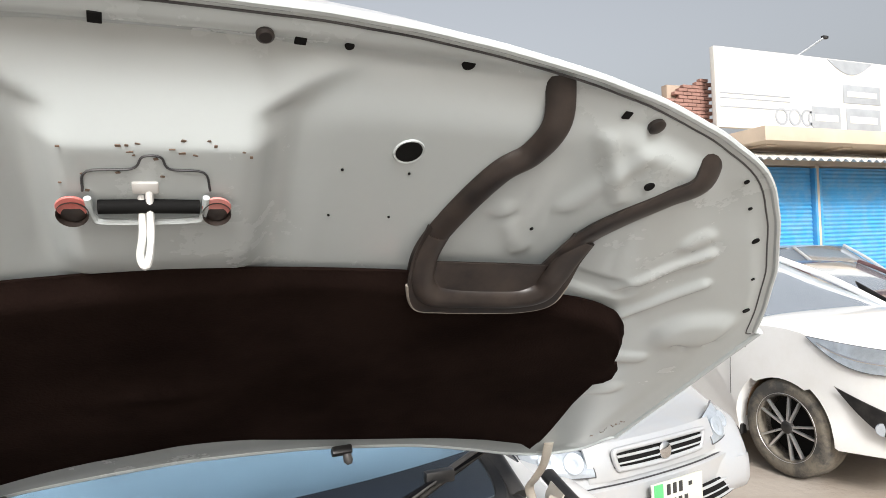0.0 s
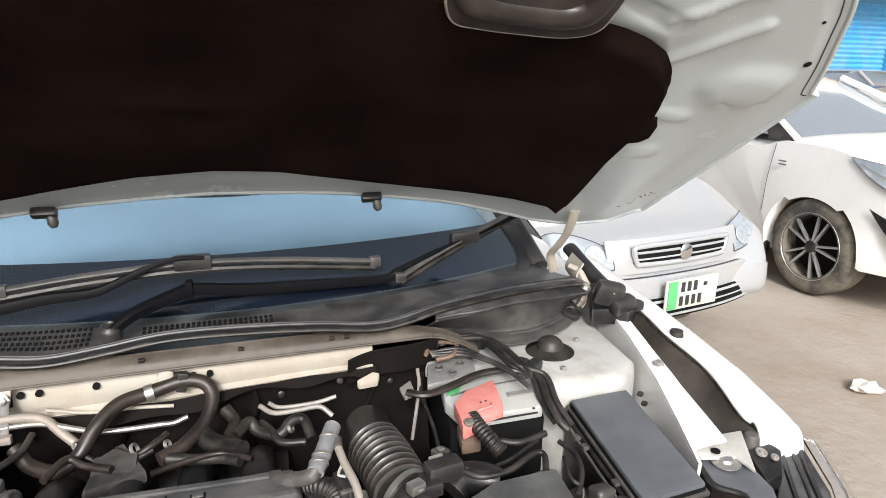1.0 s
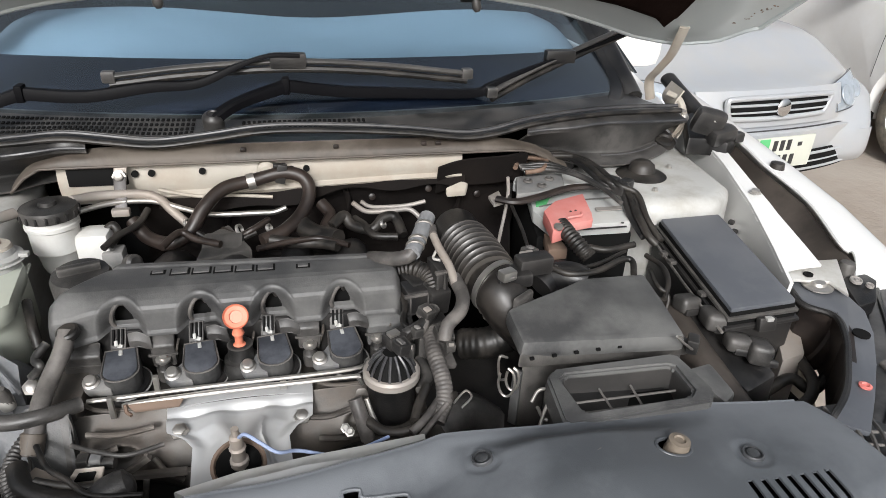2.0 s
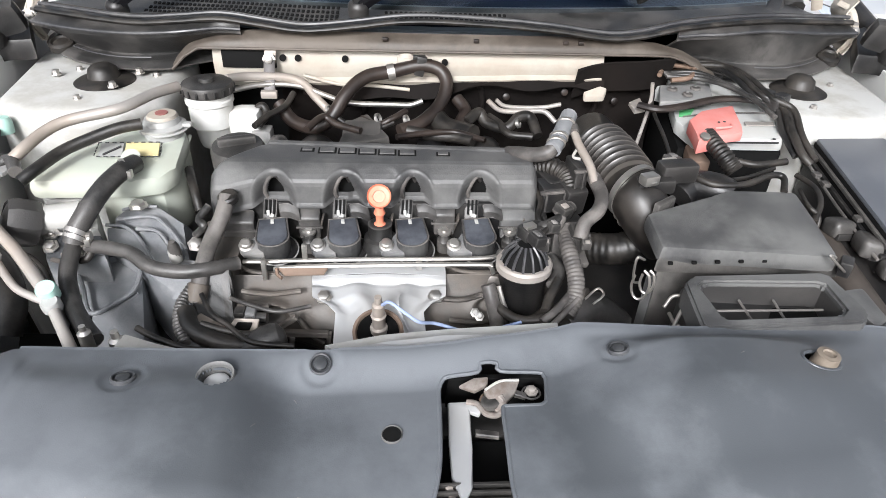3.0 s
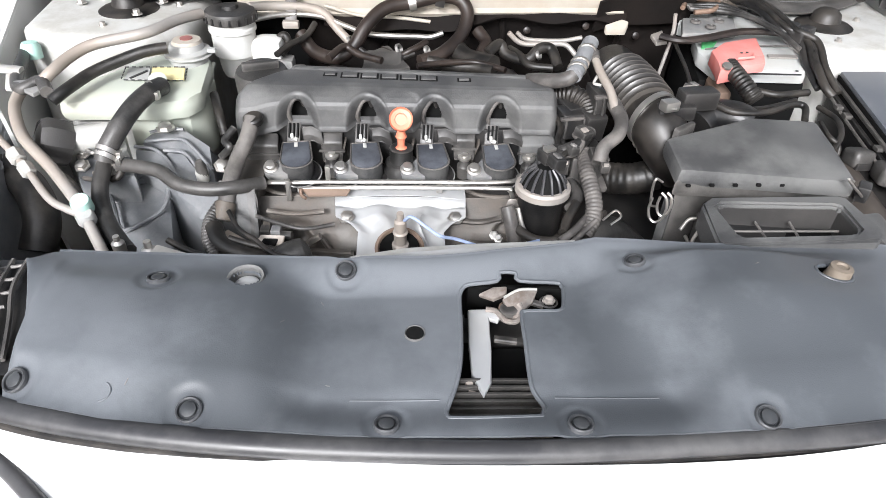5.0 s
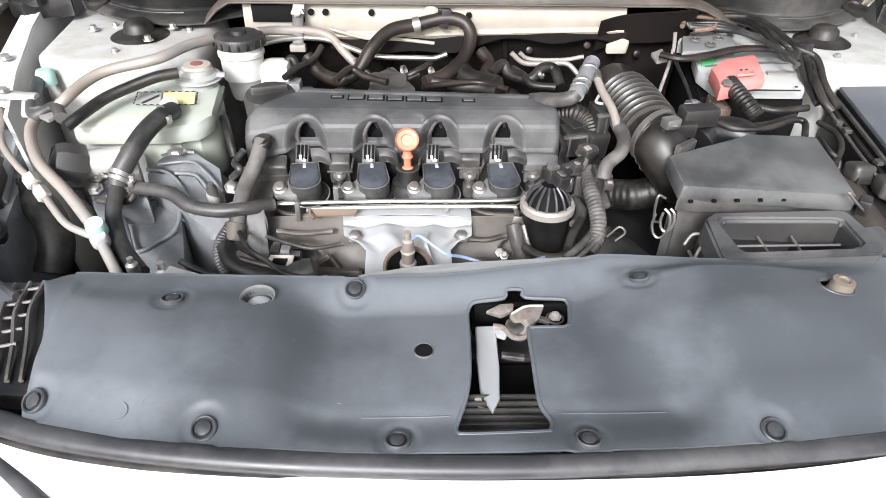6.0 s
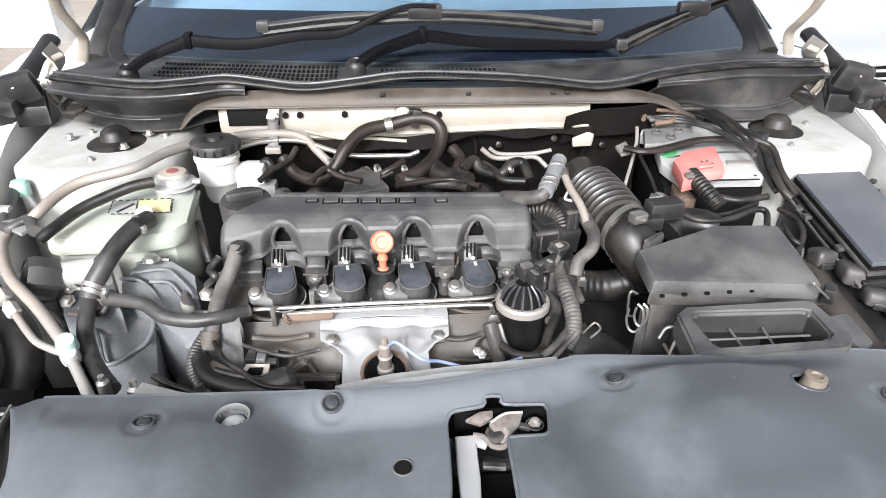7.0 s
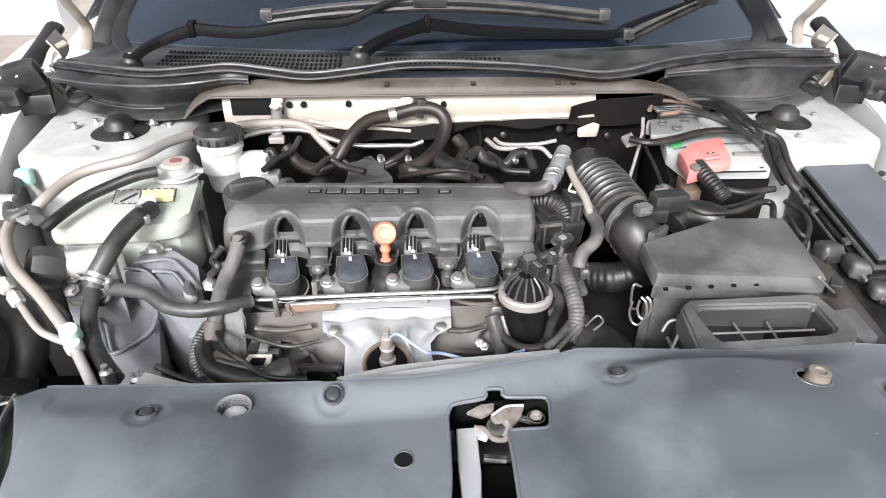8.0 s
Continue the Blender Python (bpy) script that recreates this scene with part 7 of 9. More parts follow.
for x, m in ((-0.290, DUSTY), (-0.277, GREYCAST)):
    part("sensor_plug", box((x, -0.402, 0.752), (0.012, 0.014, 0.012), 0.002), m, engine)
part("stay", strip([(-0.335, -0.418, 0.760), (-0.312, -0.428, 0.752), (-0.285, -0.440, 0.742)], (0.016, 0.016), (0.004, 0.004), 3), PIPE, engine, "pale steel stay")
# gearbox and starter masses under the hoses, right of the engine
# black instead of alloy: the shade under the hoses is in the material
part("gearbox", slab([(0.10, -0.42), (0.36, -0.42), (0.38, -0.10), (0.10, -0.08)], 0.45, 0.66, 0.03), PLASTIC, engine, "cast alloy gearbox, its shade put into a black colour")


# ---- hoses, pipes and wiring ----
def hose(name, label, points, radius, mat=None, category="hose", **shape):
    return thing(name, tube(points, radius, **shape), mat or RUBBER, label, category)


def clamp(owner, at, axis, r, name="clamp"):
    c = part(name, lathe([(r * 1.02, -0.0028), (r * 1.1, -0.0028), (r * 1.1, 0.0028), (r * 1.02, 0.0028), (r * 1.02, -0.0028)], at, axis, 22), STEEL, owner, "bright spring clamp")
    side = Vector(axis).cross(Vector((0.3, 0.2, 1))).normalized()
    part("ear", box(Vector(at) + side * r * 1.3, (0.006, 0.008, 0.010), 0.001), STEEL, owner)
    return c


# coolant tank, milky green, with cap, sticker and outlets
tank = holder("coolant_tank", (-0.48, -0.20, 0.66), "milky green coolant tank with a yellow sticker", "coolant tank")
part("shell", block([(-0.573, -0.256, 0.848), (-0.567, -0.22, 0.856), (-0.478, -0.131, 0.866), (-0.414, -0.114, 0.866), (-0.4, -0.139, 0.862), (-0.394, -0.22, 0.852), (-0.409, -0.243, 0.849), (-0.444, -0.251, 0.847)], 0.030, 0.012), TANK, tank)
part("lower_shell", block([(-0.505, -0.225, 0.832), (-0.481, -0.119, 0.842), (-0.407, -0.116, 0.842), (-0.394, -0.196, 0.832), (-0.415, -0.23, 0.828)], 0.085, 0.014), TANK, tank)
part("seam", tube([(-0.577, -0.237, 0.834), (-0.51, -0.231, 0.832), (-0.453, -0.227, 0.832), (-0.416, -0.22, 0.834), (-0.4, -0.197, 0.838), (-0.406, -0.116, 0.846)], 0.0028, 8, 6), TANK, tank)
neck = part("neck", lathe([(0.026, -0.02), (0.026, 0.002), (0.031, 0.004), (0.032, 0.008), (0.024, 0.011), (0.022, 0.018), (0, 0.018)], (-0.431, -0.142, 0.868), (0, 0, 1), 30), MILKY, tank)
part("ring", lathe([(0.031, 0), (0.033, 0.0015), (0.031, 0.003), (0.029, 0.003)], (-0.430, -0.142, 0.869), (0, 0, 1), 30), MILKY, tank)
capp = part("cap", lathe([(0.020, 0), (0.021, 0.006), (0.019, 0.010), (0.008, 0.011), (0, 0.011)], (-0.430, -0.139, 0.880), (0, 0, 1), 24), BEAM_CREAM, tank, "dirty cream screw cap")
part("cap_print", lathe([(0.0085, 0), (0.0085, 0.0012), (0, 0.0012)], (-0.430, -0.139, 0.891), (0, 0, 1), 20), REDDISH, capp, "reddish print on the cap")
for q in (-0.034, 0.034):
    part("cap_ear", box((-0.430 + q, -0.144, 0.877), (0.012, 0.010, 0.006), 0.002), MILKY, capp)
sticker = part("sticker", block([(-0.472, -0.173, 0.863), (-0.427, -0.175, 0.863), (-0.422, -0.203, 0.859), (-0.465, -0.206, 0.859)], 0.0015), YELLOW, tank, "pale yellow warning sticker")
part("pale_sticker", block([(-0.503, -0.175, 0.863), (-0.474, -0.175, 0.863), (-0.468, -0.205, 0.859), (-0.498, -0.207, 0.859)], 0.0015), MILKY, tank)
part("print_bar", block([(-0.494, -0.203, 0.86), (-0.476, -0.183, 0.863), (-0.474, -0.187, 0.863), (-0.491, -0.206, 0.86)], 0.001), INK, tank)
# dashed border of the stickers
for p, q, count in (((-0.51, -0.176, 0.863), (-0.425, -0.174, 0.864), 9), ((-0.501, -0.209, 0.859), (-0.419, -0.207, 0.859), 9), ((-0.424, -0.175, 0.864), (-0.419, -0.207, 0.859), 4), ((-0.507, -0.176, 0.863), (-0.503, -0.208, 0.859), 4)):
    p, q = Vector(p), Vector(q)
    for k in range(count):
        part("print_dash", tube([p.lerp(q, (k + 0.2) / count), p.lerp(q, (k + 0.75) / count)], 0.0009, 4, 2), INK, tank)
part("outlet", lathe([(0.010, 0), (0.010, 0.02), (0.012, 0.022), (0, 0.022)], (-0.451, -0.212, 0.848), (0.1, -0.5, 0.8), 14), TANK, tank)

h = hose("coolant_hose", "black rubber coolant hose from the tank", [(-0.441, -0.233, 0.862), (-0.447, -0.262, 0.866), (-0.46, -0.289, 0.858), (-0.473, -0.314, 0.842), (-0.486, -0.331, 0.822), (-0.49, -0.338, 0.81)], 0.0120, DUSTY, sides=16)
clamp(h, (-0.446, -0.254, 0.865), (0.6, 0.5, 0.1), 0.0122)
clamp(h, (-0.486, -0.332, 0.821), (0.25, 0.6, 0.5), 0.0124)
clamp(h, (-0.488, -0.335, 0.815), (0.25, 0.6, 0.5), 0.0124)
hose("overflow_hose", "thin black overflow hose over the tank", [(-0.441, -0.185, 0.895), (-0.467, -0.194, 0.893), (-0.498, -0.207, 0.885), (-0.529, -0.228, 0.876), (-0.549, -0.264, 0.868), (-0.562, -0.279, 0.86)], 0.0075)
hose("alloy_pipe", "dusty alloy pipe along the strut tower", [(-0.426, -0.067, 0.902), (-0.449, -0.105, 0.905), (-0.478, -0.154, 0.903), (-0.537, -0.175, 0.895), (-0.561, -0.196, 0.888), (-0.577, -0.229, 0.878), (-0.592, -0.241, 0.865)], 0.0075, PIPE, "pipe")
ac = hose("alloy_pipe", "pale alloy pipe bending down beside the radiator", [(-0.605, -0.229, 0.862), (-0.612, -0.24, 0.86), (-0.62, -0.25, 0.852), (-0.613, -0.278, 0.845), (-0.581, -0.329, 0.835), (-0.537, -0.37, 0.82), (-0.498, -0.411, 0.806), (-0.483, -0.428, 0.8)], 0.0072, PIPE, "pipe", sides=12)
part("service_cap", lathe([(0.011, -0.008), (0.0112, 0.006), (0.0095, 0.010), (0, 0.010)], (-0.485, -0.422, 0.802), (0.1, -0.35, 0.9), 20), MINT, ac, "mint green service cap")
part("fitting", lathe([(0.0105, -0.006), (0.0105, 0.004), (0.008, 0.008), (0, 0.008)], (-0.48, -0.432, 0.792), (0.1, -0.3, 0.9), 16), MILKY, ac)
part("clamp_plate", block([(-0.627, -0.238, 0.868), (-0.597, -0.225, 0.868), (-0.583, -0.246, 0.864), (-0.592, -0.263, 0.862), (-0.61, -0.252, 0.864)], 0.006, 0.002), GREYCAST, ac)
hose("alloy_pipe", "short alloy pipe running down to the radiator", [(-0.481, -0.43, 0.795), (-0.473, -0.442, 0.787), (-0.45, -0.474, 0.775), (-0.439, -0.49, 0.768)], 0.0062, PIPE, "pipe")
thin = hose("thin_pipe", "thin cream pipe with a hex joint", [(-0.699, -0.178, 0.845), (-0.659, -0.267, 0.836), (-0.618, -0.319, 0.83), (-0.585, -0.35, 0.822), (-0.56, -0.376, 0.815), (-0.525, -0.413, 0.804), (-0.503, -0.425, 0.799), (-0.485, -0.431, 0.795)], 0.0045, PIPE, "pipe")
for p, r_ in (((-0.585, -0.35, 0.822), 0.0095), ((-0.565, -0.371, 0.817), 0.0085)):
    part("hex_joint", lathe([(r_, -0.008), (r_, 0.008), (r_ * 0.7, 0.010), (0, 0.010)], p, (0.62, -0.65, -0.30), 6), MILKY, thin)
hose("thick_hose", "thick black hose beside the radiator", [(-0.66, -0.275, 0.76), (-0.614, -0.308, 0.75), (-0.587, -0.349, 0.73), (-0.589, -0.379, 0.7)], 0.022, sides=14)
mint = thing("service_port", lathe([(0.013, 0), (0.013, 0.016), (0.010, 0.022), (0, 0.022)], (-0.654, -0.13, 0.855), (0, 0.1, 1), 18), MINT, "mint green cap of a service port", "cap")

# what shows between the tank and the left lamp: a clamp bar, a grey moulded housing, its ribs
bar_ = holder("flange_bar", (-0.66, -0.20, 0.85), "white steel bar across the front end of the wing flange", "bracket")
part("bar", strip([(-0.745, -0.212, 0.872), (-0.69, -0.205, 0.872), (-0.632, -0.203, 0.868)], (0.026, 0.022, 0.014), (0.006, 0.006, 0.006), 4), DIM_WHITE, bar_)
part("tongue", block([(-0.652, -0.205, 0.866), (-0.632, -0.214, 0.864), (-0.622, -0.240, 0.858), (-0.640, -0.238, 0.858)], 0.005, 0.001), DIM_WHITE, bar_)
part("bolt", bolt((-0.672, -0.205, 0.876), 0.006, 0.005), STEEL, bar_)
shell = holder("lamp_housing", (-0.69, -0.28, 0.60), "grey moulded housing behind the lamp, dusty", "housing")
part("shell", block([(-0.765, -0.170, 0.795), (-0.715, -0.150, 0.800), (-0.672, -0.215, 0.795), (-0.640, -0.300, 0.780), (-0.622, -0.395, 0.765), (-0.665, -0.425, 0.765), (-0.770, -0.330, 0.780)], 0.24, 0.014), ALTGREY, shell)
for p, q in (((-0.690, -0.190, 0.800), (-0.645, -0.330, 0.780)), ((-0.715, -0.200, 0.800), (-0.668, -0.370, 0.776))):
    part("rib", strip([p, Vector(p).lerp(Vector(q), 0.5), q], (0.006, 0.006), (0.008, 0.008), 3), ALTGREY, shell)
part("cap", lathe([(0.020, -0.01), (0.021, 0.006), (0.017, 0.010), (0, 0.011)], (-0.640, -0.385, 0.770), (0.3, -0.3, 0.9), 20), PLASTIC, shell)
# added black sheet: stands for the dark below the lamp, covers lit ground
thing("side_shade_sheet", box((-0.74, -0.42, 0.50), (0.36, 0.60, 0.02), 0.004), BLACK, "black sheet added below the lamp as deep shade", "tray")

# black knob, pump housing and fittings below the tank
knob = holder("fluid_pump", (-0.58, -0.278, 0.8), "black fluted pump cap on a pale neck", "cap")
part("cap", lathe([(0.018, -0.02), (0.028, -0.018), (0.030, -0.010), (0.030, 0.010), (0.026, 0.018), (0.024, 0.016), (0.010, 0.020), (0, 0.020)], (-0.565, -0.302, 0.815), (-0.75, -0.45, 0.45), 8), PLASTIC, knob)
part("neck", lathe([(0.018, 0), (0.018, 0.06), (0, 0.06)], (-0.556, -0.291, 0.81), (0.95, 0.1, 0.1), 18), MILKY, knob)
pump = holder("pump_bracket", (-0.564, -0.232, 0.74), "alloy pump bracket with bolts below the tank", "bracket")
part("casting", block([(-0.583, -0.22, 0.8), (-0.522, -0.202, 0.81), (-0.478, -0.291, 0.8), (-0.516, -0.296, 0.8), (-0.557, -0.273, 0.8)], 0.09, 0.012), MILKY, pump, "milky plastic body")
part("body_step", block([(-0.578, -0.223, 0.815), (-0.515, -0.216, 0.82), (-0.518, -0.24, 0.812), (-0.565, -0.241, 0.812)], 0.03, 0.006), MILKY, pump)
part("lug", block([(-0.558, -0.278, 0.79), (-0.483, -0.283, 0.79), (-0.461, -0.329, 0.785), (-0.536, -0.329, 0.78)], 0.06, 0.008), ALTGREY, pump)
for p in ((-0.537, -0.295, 0.795), (-0.532, -0.315, 0.788), (-0.493, -0.334, 0.79)):
    part("bolt", bolt(p, 0.0068, 0.007, (0, -0.4, 0.9)), STEEL, pump)
# alternator
alt = holder("alternator", (-0.492, -0.144, 0.66), "grey alloy alternator with ribs", "alternator")
part("shell", lathe([(0.030, -0.05), (0.048, -0.046), (0.055, -0.03), (0.055, 0.02), (0.048, 0.032), (0.030, 0.036), (0, 0.036)], (-0.439, -0.264, 0.735), (-0.45, -0.75, 0.55), 30), ALTGREY, alt)
part("wing_plate", block([(-0.48, -0.274, 0.792), (-0.441, -0.281, 0.792), (-0.418, -0.315, 0.782), (-0.403, -0.335, 0.77), (-0.426, -0.322, 0.772), (-0.474, -0.292, 0.782)], 0.03, 0.004), ALTGREY, alt)
part("face_plate", block([(-0.436, -0.286, 0.795), (-0.41, -0.291, 0.795), (-0.377, -0.325, 0.776), (-0.403, -0.333, 0.77)], 0.04, 0.004), ALTGREY, alt)
part("back_plate", block([(-0.472, -0.267, 0.8), (-0.46, -0.254, 0.806), (-0.418, -0.251, 0.81), (-0.378, -0.281, 0.802), (-0.367, -0.316, 0.785), (-0.388, -0.313, 0.786), (-0.414, -0.282, 0.795)], 0.03, 0.005), ALTGREY, alt)
for way in (((-0.478, -0.277, 0.796), (-0.452, -0.283, 0.797), (-0.429, -0.303, 0.793), (-0.413, -0.324, 0.784), (-0.4, -0.341, 0.774)), ((-0.435, -0.291, 0.799), (-0.408, -0.296, 0.799), (-0.388, -0.316, 0.789), (-0.374, -0.331, 0.779)), ((-0.462, -0.276, 0.804), (-0.418, -0.276, 0.808), (-0.395, -0.293, 0.803), (-0.366, -0.323, 0.79)), ((-0.459, -0.263, 0.81), (-0.439, -0.26, 0.814), (-0.415, -0.261, 0.814))):
    part("rib", tube(list(way), 0.0022, 8, 6), ALTGREY, alt)
part("low_shell", block([(-0.439, -0.311, 0.772), (-0.354, -0.317, 0.772), (-0.358, -0.334, 0.752), (-0.363, -0.358, 0.738), (-0.384, -0.357, 0.738), (-0.414, -0.33, 0.752)], 0.10, 0.008), ALTGREY, alt)
part("bolt", bolt((-0.437, -0.264, 0.816), 0.0085, 0.007), STEEL, alt)
part("bolt", bolt((-0.357, -0.313, 0.79), 0.007, 0.007, (0.2, -0.5, 0.8)), STEEL, alt)
part("terminal_plug", lathe([(0.008, 0), (0.008, 0.014), (0.006, 0.018), (0.003, 0.030), (0, 0.030)], (-0.376, -0.334, 0.782), (0, -0.1, 1), 14), MILKY, alt, "pale terminal plug")
part("plug", lathe([(0.007, 0), (0.007, 0.02), (0.004, 0.028), (0, 0.028)], (-0.375, -0.334, 0.785), (0, -0.2, 1), 12), DUSTY, alt)
# open cup in front of the pump: pulley guard
guard = holder("belt_guard", (-0.561, -0.167, 0.6), "grey plastic belt guard, open at the top", "guard")
RIMPTS = [(-0.516, -0.307, 0.758), (-0.496, -0.298, 0.76), (-0.468, -0.291, 0.762), (-0.446, -0.289, 0.762), (-0.43, -0.322, 0.755), (-0.43, -0.351, 0.748), (-0.445, -0.37, 0.744), (-0.471, -0.385, 0.74), (-0.492, -0.347, 0.75)]
part("cup", block([Vector(p) - Vector((0, 0, 0.010)) for p in RIMPTS], 0.05, 0.006), ALTGREY, guard)
part("rim", tube([Vector(p) for p in RIMPTS + RIMPTS[:1]], 0.0030, 8, 5), ALTGREY, guard, "pale raised rim")
part("inner_wall", block([(-0.512, -0.308, 0.757), (-0.496, -0.3, 0.759), (-0.448, -0.291, 0.761), (-0.45, -0.287, 0.75), (-0.511, -0.307, 0.746)], 0.014, 0.002), ALTGREY, guard)
part("skirt", block([(-0.474, -0.382, 0.735), (-0.446, -0.368, 0.739), (-0.431, -0.349, 0.743), (-0.431, -0.314, 0.748), (-0.408, -0.396, 0.72), (-0.403, -0.423, 0.71), (-0.455, -0.425, 0.71)], 0.16, 0.006), ALTGREY, guard)

b = hose("bypass_hose", "black rubber hose bending from pump to engine", [(-0.478, -0.33, 0.8), (-0.445, -0.343, 0.805), (-0.419, -0.353, 0.805), (-0.393, -0.372, 0.8), (-0.358, -0.379, 0.797), (-0.326, -0.374, 0.797), (-0.297, -0.352, 0.79)], 0.0088, DUSTY)
hose("bypass_hose", "black hose running down to the radiator", [(-0.496, -0.329, 0.8), (-0.487, -0.375, 0.79), (-0.467, -0.417, 0.78), (-0.445, -0.447, 0.775), (-0.427, -0.466, 0.77)], 0.0100, DUSTY)
t1 = hose("thermostat_hose", "grey-black hose at the end of the engine", [(-0.316, -0.287, 0.845), (-0.319, -0.307, 0.83), (-0.33, -0.329, 0.81), (-0.333, -0.358, 0.8), (-0.337, -0.383, 0.78), (-0.341, -0.397, 0.765)], 0.0100, HOSE, sides=12)
part("collar", lathe([(0.0105, -0.006), (0.0125, -0.004), (0.0125, 0.003), (0.010, 0.005), (0, 0.005)], (-0.314, -0.29, 0.845), (-0.1, -0.3, 1), 18), RUBBER, t1)
part("sleeve", lathe([(0.0105, -0.012), (0.0122, -0.010), (0.0122, 0.010), (0.0105, 0.012)], (-0.339, -0.388, 0.772), (-0.12, -0.55, -0.6), 18), APRON, t1, "tan joint sleeve")
hose("loom", "ribbed black wiring sleeve", [(-0.346, -0.376, 0.775), (-0.353, -0.407, 0.77), (-0.348, -0.437, 0.765), (-0.335, -0.461, 0.76)], 0.006, DUSTY, "wiring", ribs=0.0015, pitch=0.005)
hose("lower_hose", "black lower radiator hose in front of the engine", [(-0.345, -0.418, 0.77), (-0.332, -0.443, 0.765), (-0.301, -0.459, 0.76), (-0.269, -0.46, 0.755), (-0.235, -0.453, 0.755)], 0.0105, RUBBER, sides=14)
thing("hose_end", lathe([(0.012, -0.030), (0.0165, -0.018), (0.0185, -0.006), (0.0185, 0.006), (0.0165, 0.014), (0.008, 0.019), (0, 0.020)], (-0.247, -0.455, 0.757), (0.9, 0.25, 0.25), 20), DUSTY, "rounded dusty end of the lower hose", "hose end")
hose("loom", "thin black wiring lead below the engine", [(-0.322, -0.44, 0.77), (-0.295, -0.449, 0.768), (-0.266, -0.454, 0.765), (-0.244, -0.449, 0.765)], 0.004, RUBBER, "wiring")
f = holder("fittings", (-0.43, -0.455, 0.76), "dark bolted fittings on the radiator's top", "fitting")
part("stud", lathe([(0.008, -0.02), (0.008, 0.003), (0.004, 0.006), (0.004, 0.014), (0, 0.014)], (-0.394, -0.484, 0.785), (0, 0, 1), 12), STEEL, f)
part("stud", lathe([(0.007, -0.02), (0.007, 0.003), (0.0035, 0.006), (0.0035, 0.012), (0, 0.012)], (-0.431, -0.473, 0.785), (0, 0, 1), 12), STEEL, f)
# side wiring along the tower
hose("wiring_sleeve", "white-sleeved wiring on the inner wing", [(-0.667, -0.112, 0.865), (-0.64, -0.204, 0.86), (-0.616, -0.246, 0.86), (-0.592, -0.238, 0.868), (-0.571, -0.267, 0.866)], 0.008, DUSTY, "wiring")
for p in ((-0.639, 0.021, 0.885), (-0.513, 0.025, 0.888), (-0.533, -0.035, 0.888)):
    thing("stud", bolt(p, 0.0055, 0.007), STEEL, "zinc stud on the strut tower", "bolt", "studs on the towers")

# brake fluid reservoir
BX, BY = -0.388, -0.052
brake = holder("brake_reservoir", (BX, BY, 0.74), "milky white brake fluid reservoir with a black cap", "reservoir")
part("bottle", lathe([(0.0, -0.088), (0.022, -0.088), (0.025, -0.08), (0.028, -0.058), (0.032, -0.054), (0.033, -0.02), (0.0335, -0.012), (0.0335, 0.0), (0, 0.0)], (BX, BY, 0.893), (0, 0, 1), 30), RESERVOIR, brake)
part("band", lathe([(0.0335, -0.003), (0.0355, -0.001), (0.0355, 0.004), (0.033, 0.006)], (BX, BY, 0.876), (0, 0, 1), 30), RESERVOIR, brake)
bcap = part("cap", lathe([(0.037, -0.004), (0.038, 0.006), (0.036, 0.011), (0.027, 0.013), (0.012, 0.013), (0.011, 0.018), (0.006, 0.019), (0, 0.017)], (BX, BY, 0.893), (0, 0, 1), 30), DUSTY, brake, "dusty black screw cap")
for i in range(18):
    a = 2 * math.pi * i / 18
    part("grip", box((BX + 0.038 * math.cos(a), BY + 0.038 * math.sin(a), 0.895), (0.0035, 0.0035, 0.010), 0.001, (0, 0, math.degrees(a))), PLASTIC, bcap)
part("side_chamber", box((BX + 0.05, BY + 0.0, 0.835), (0.05, 0.045, 0.06), 0.016), RESERVOIR, brake)
part("side_plug", box((BX + 0.075, BY - 0.012, 0.822), (0.03, 0.03, 0.03), 0.006), GREYCAST, brake)
part("clip", lathe([(0.013, 0), (0.013, 0.014), (0.008, 0.018), (0, 0.018)], (BX + 0.095, BY - 0.02, 0.815), (0.6, -0.6, 0.3), 14), DUSTY, brake)

# pipes and hoses against the firewall
hose("heater_hose", "black heater hose arching up to the cowl beam", [(-0.294, -0.01, 0.855), (-0.271, -0.03, 0.834), (-0.236, -0.05, 0.832), (-0.209, -0.04, 0.845), (-0.187, -0.02, 0.874), (-0.157, 0.005, 0.894), (-0.114, 0.02, 0.899), (-0.068, 0.025, 0.908), (-0.037, 0.02, 0.902), (-0.027, 0.005, 0.883), (-0.04, -0.02, 0.858), (-0.07, -0.05, 0.841), (-0.103, -0.07, 0.836)], 0.0108, DUCT, sides=12)
k = thing("hose_clip", box((-0.069, 0.022, 0.908), (0.016, 0.012, 0.032), 0.003, (0, 12, 0)), PLASTIC, "black clip holding the heater hose", "clip")
part("tab", box((-0.071, 0.024, 0.921), (0.02, 0.008, 0.006), 0.001), PLASTIC, k)
r = thing("clamp_ring", lathe([(0.0115, -0.006), (0.013, -0.006), (0.013, 0.006), (0.0115, 0.006), (0.0115, -0.006)], (-0.116, 0.02, 0.898), (1, 0.1, 0.2), 20), STEEL, "bright clamp on the heater hose", "clamp")
thing("grommet", lathe([(0.015, 0), (0.015, 0.006), (0.009, 0.012), (0, 0.012)], (-0.092, 0.036, 0.911), (0, -1, 0), 20), BEAM_CREAM, "cream grommet on the beam", "grommet")
hose("brake_pipe", "dusty alloy pipe along the firewall", [(-0.364, -0.03, 0.901), (-0.337, 0, 0.894), (-0.284, 0.015, 0.888), (-0.257, 0.015, 0.879), (-0.238, 0.01, 0.858), (-0.217, 0, 0.839)], 0.0070, PIPE, "pipe")
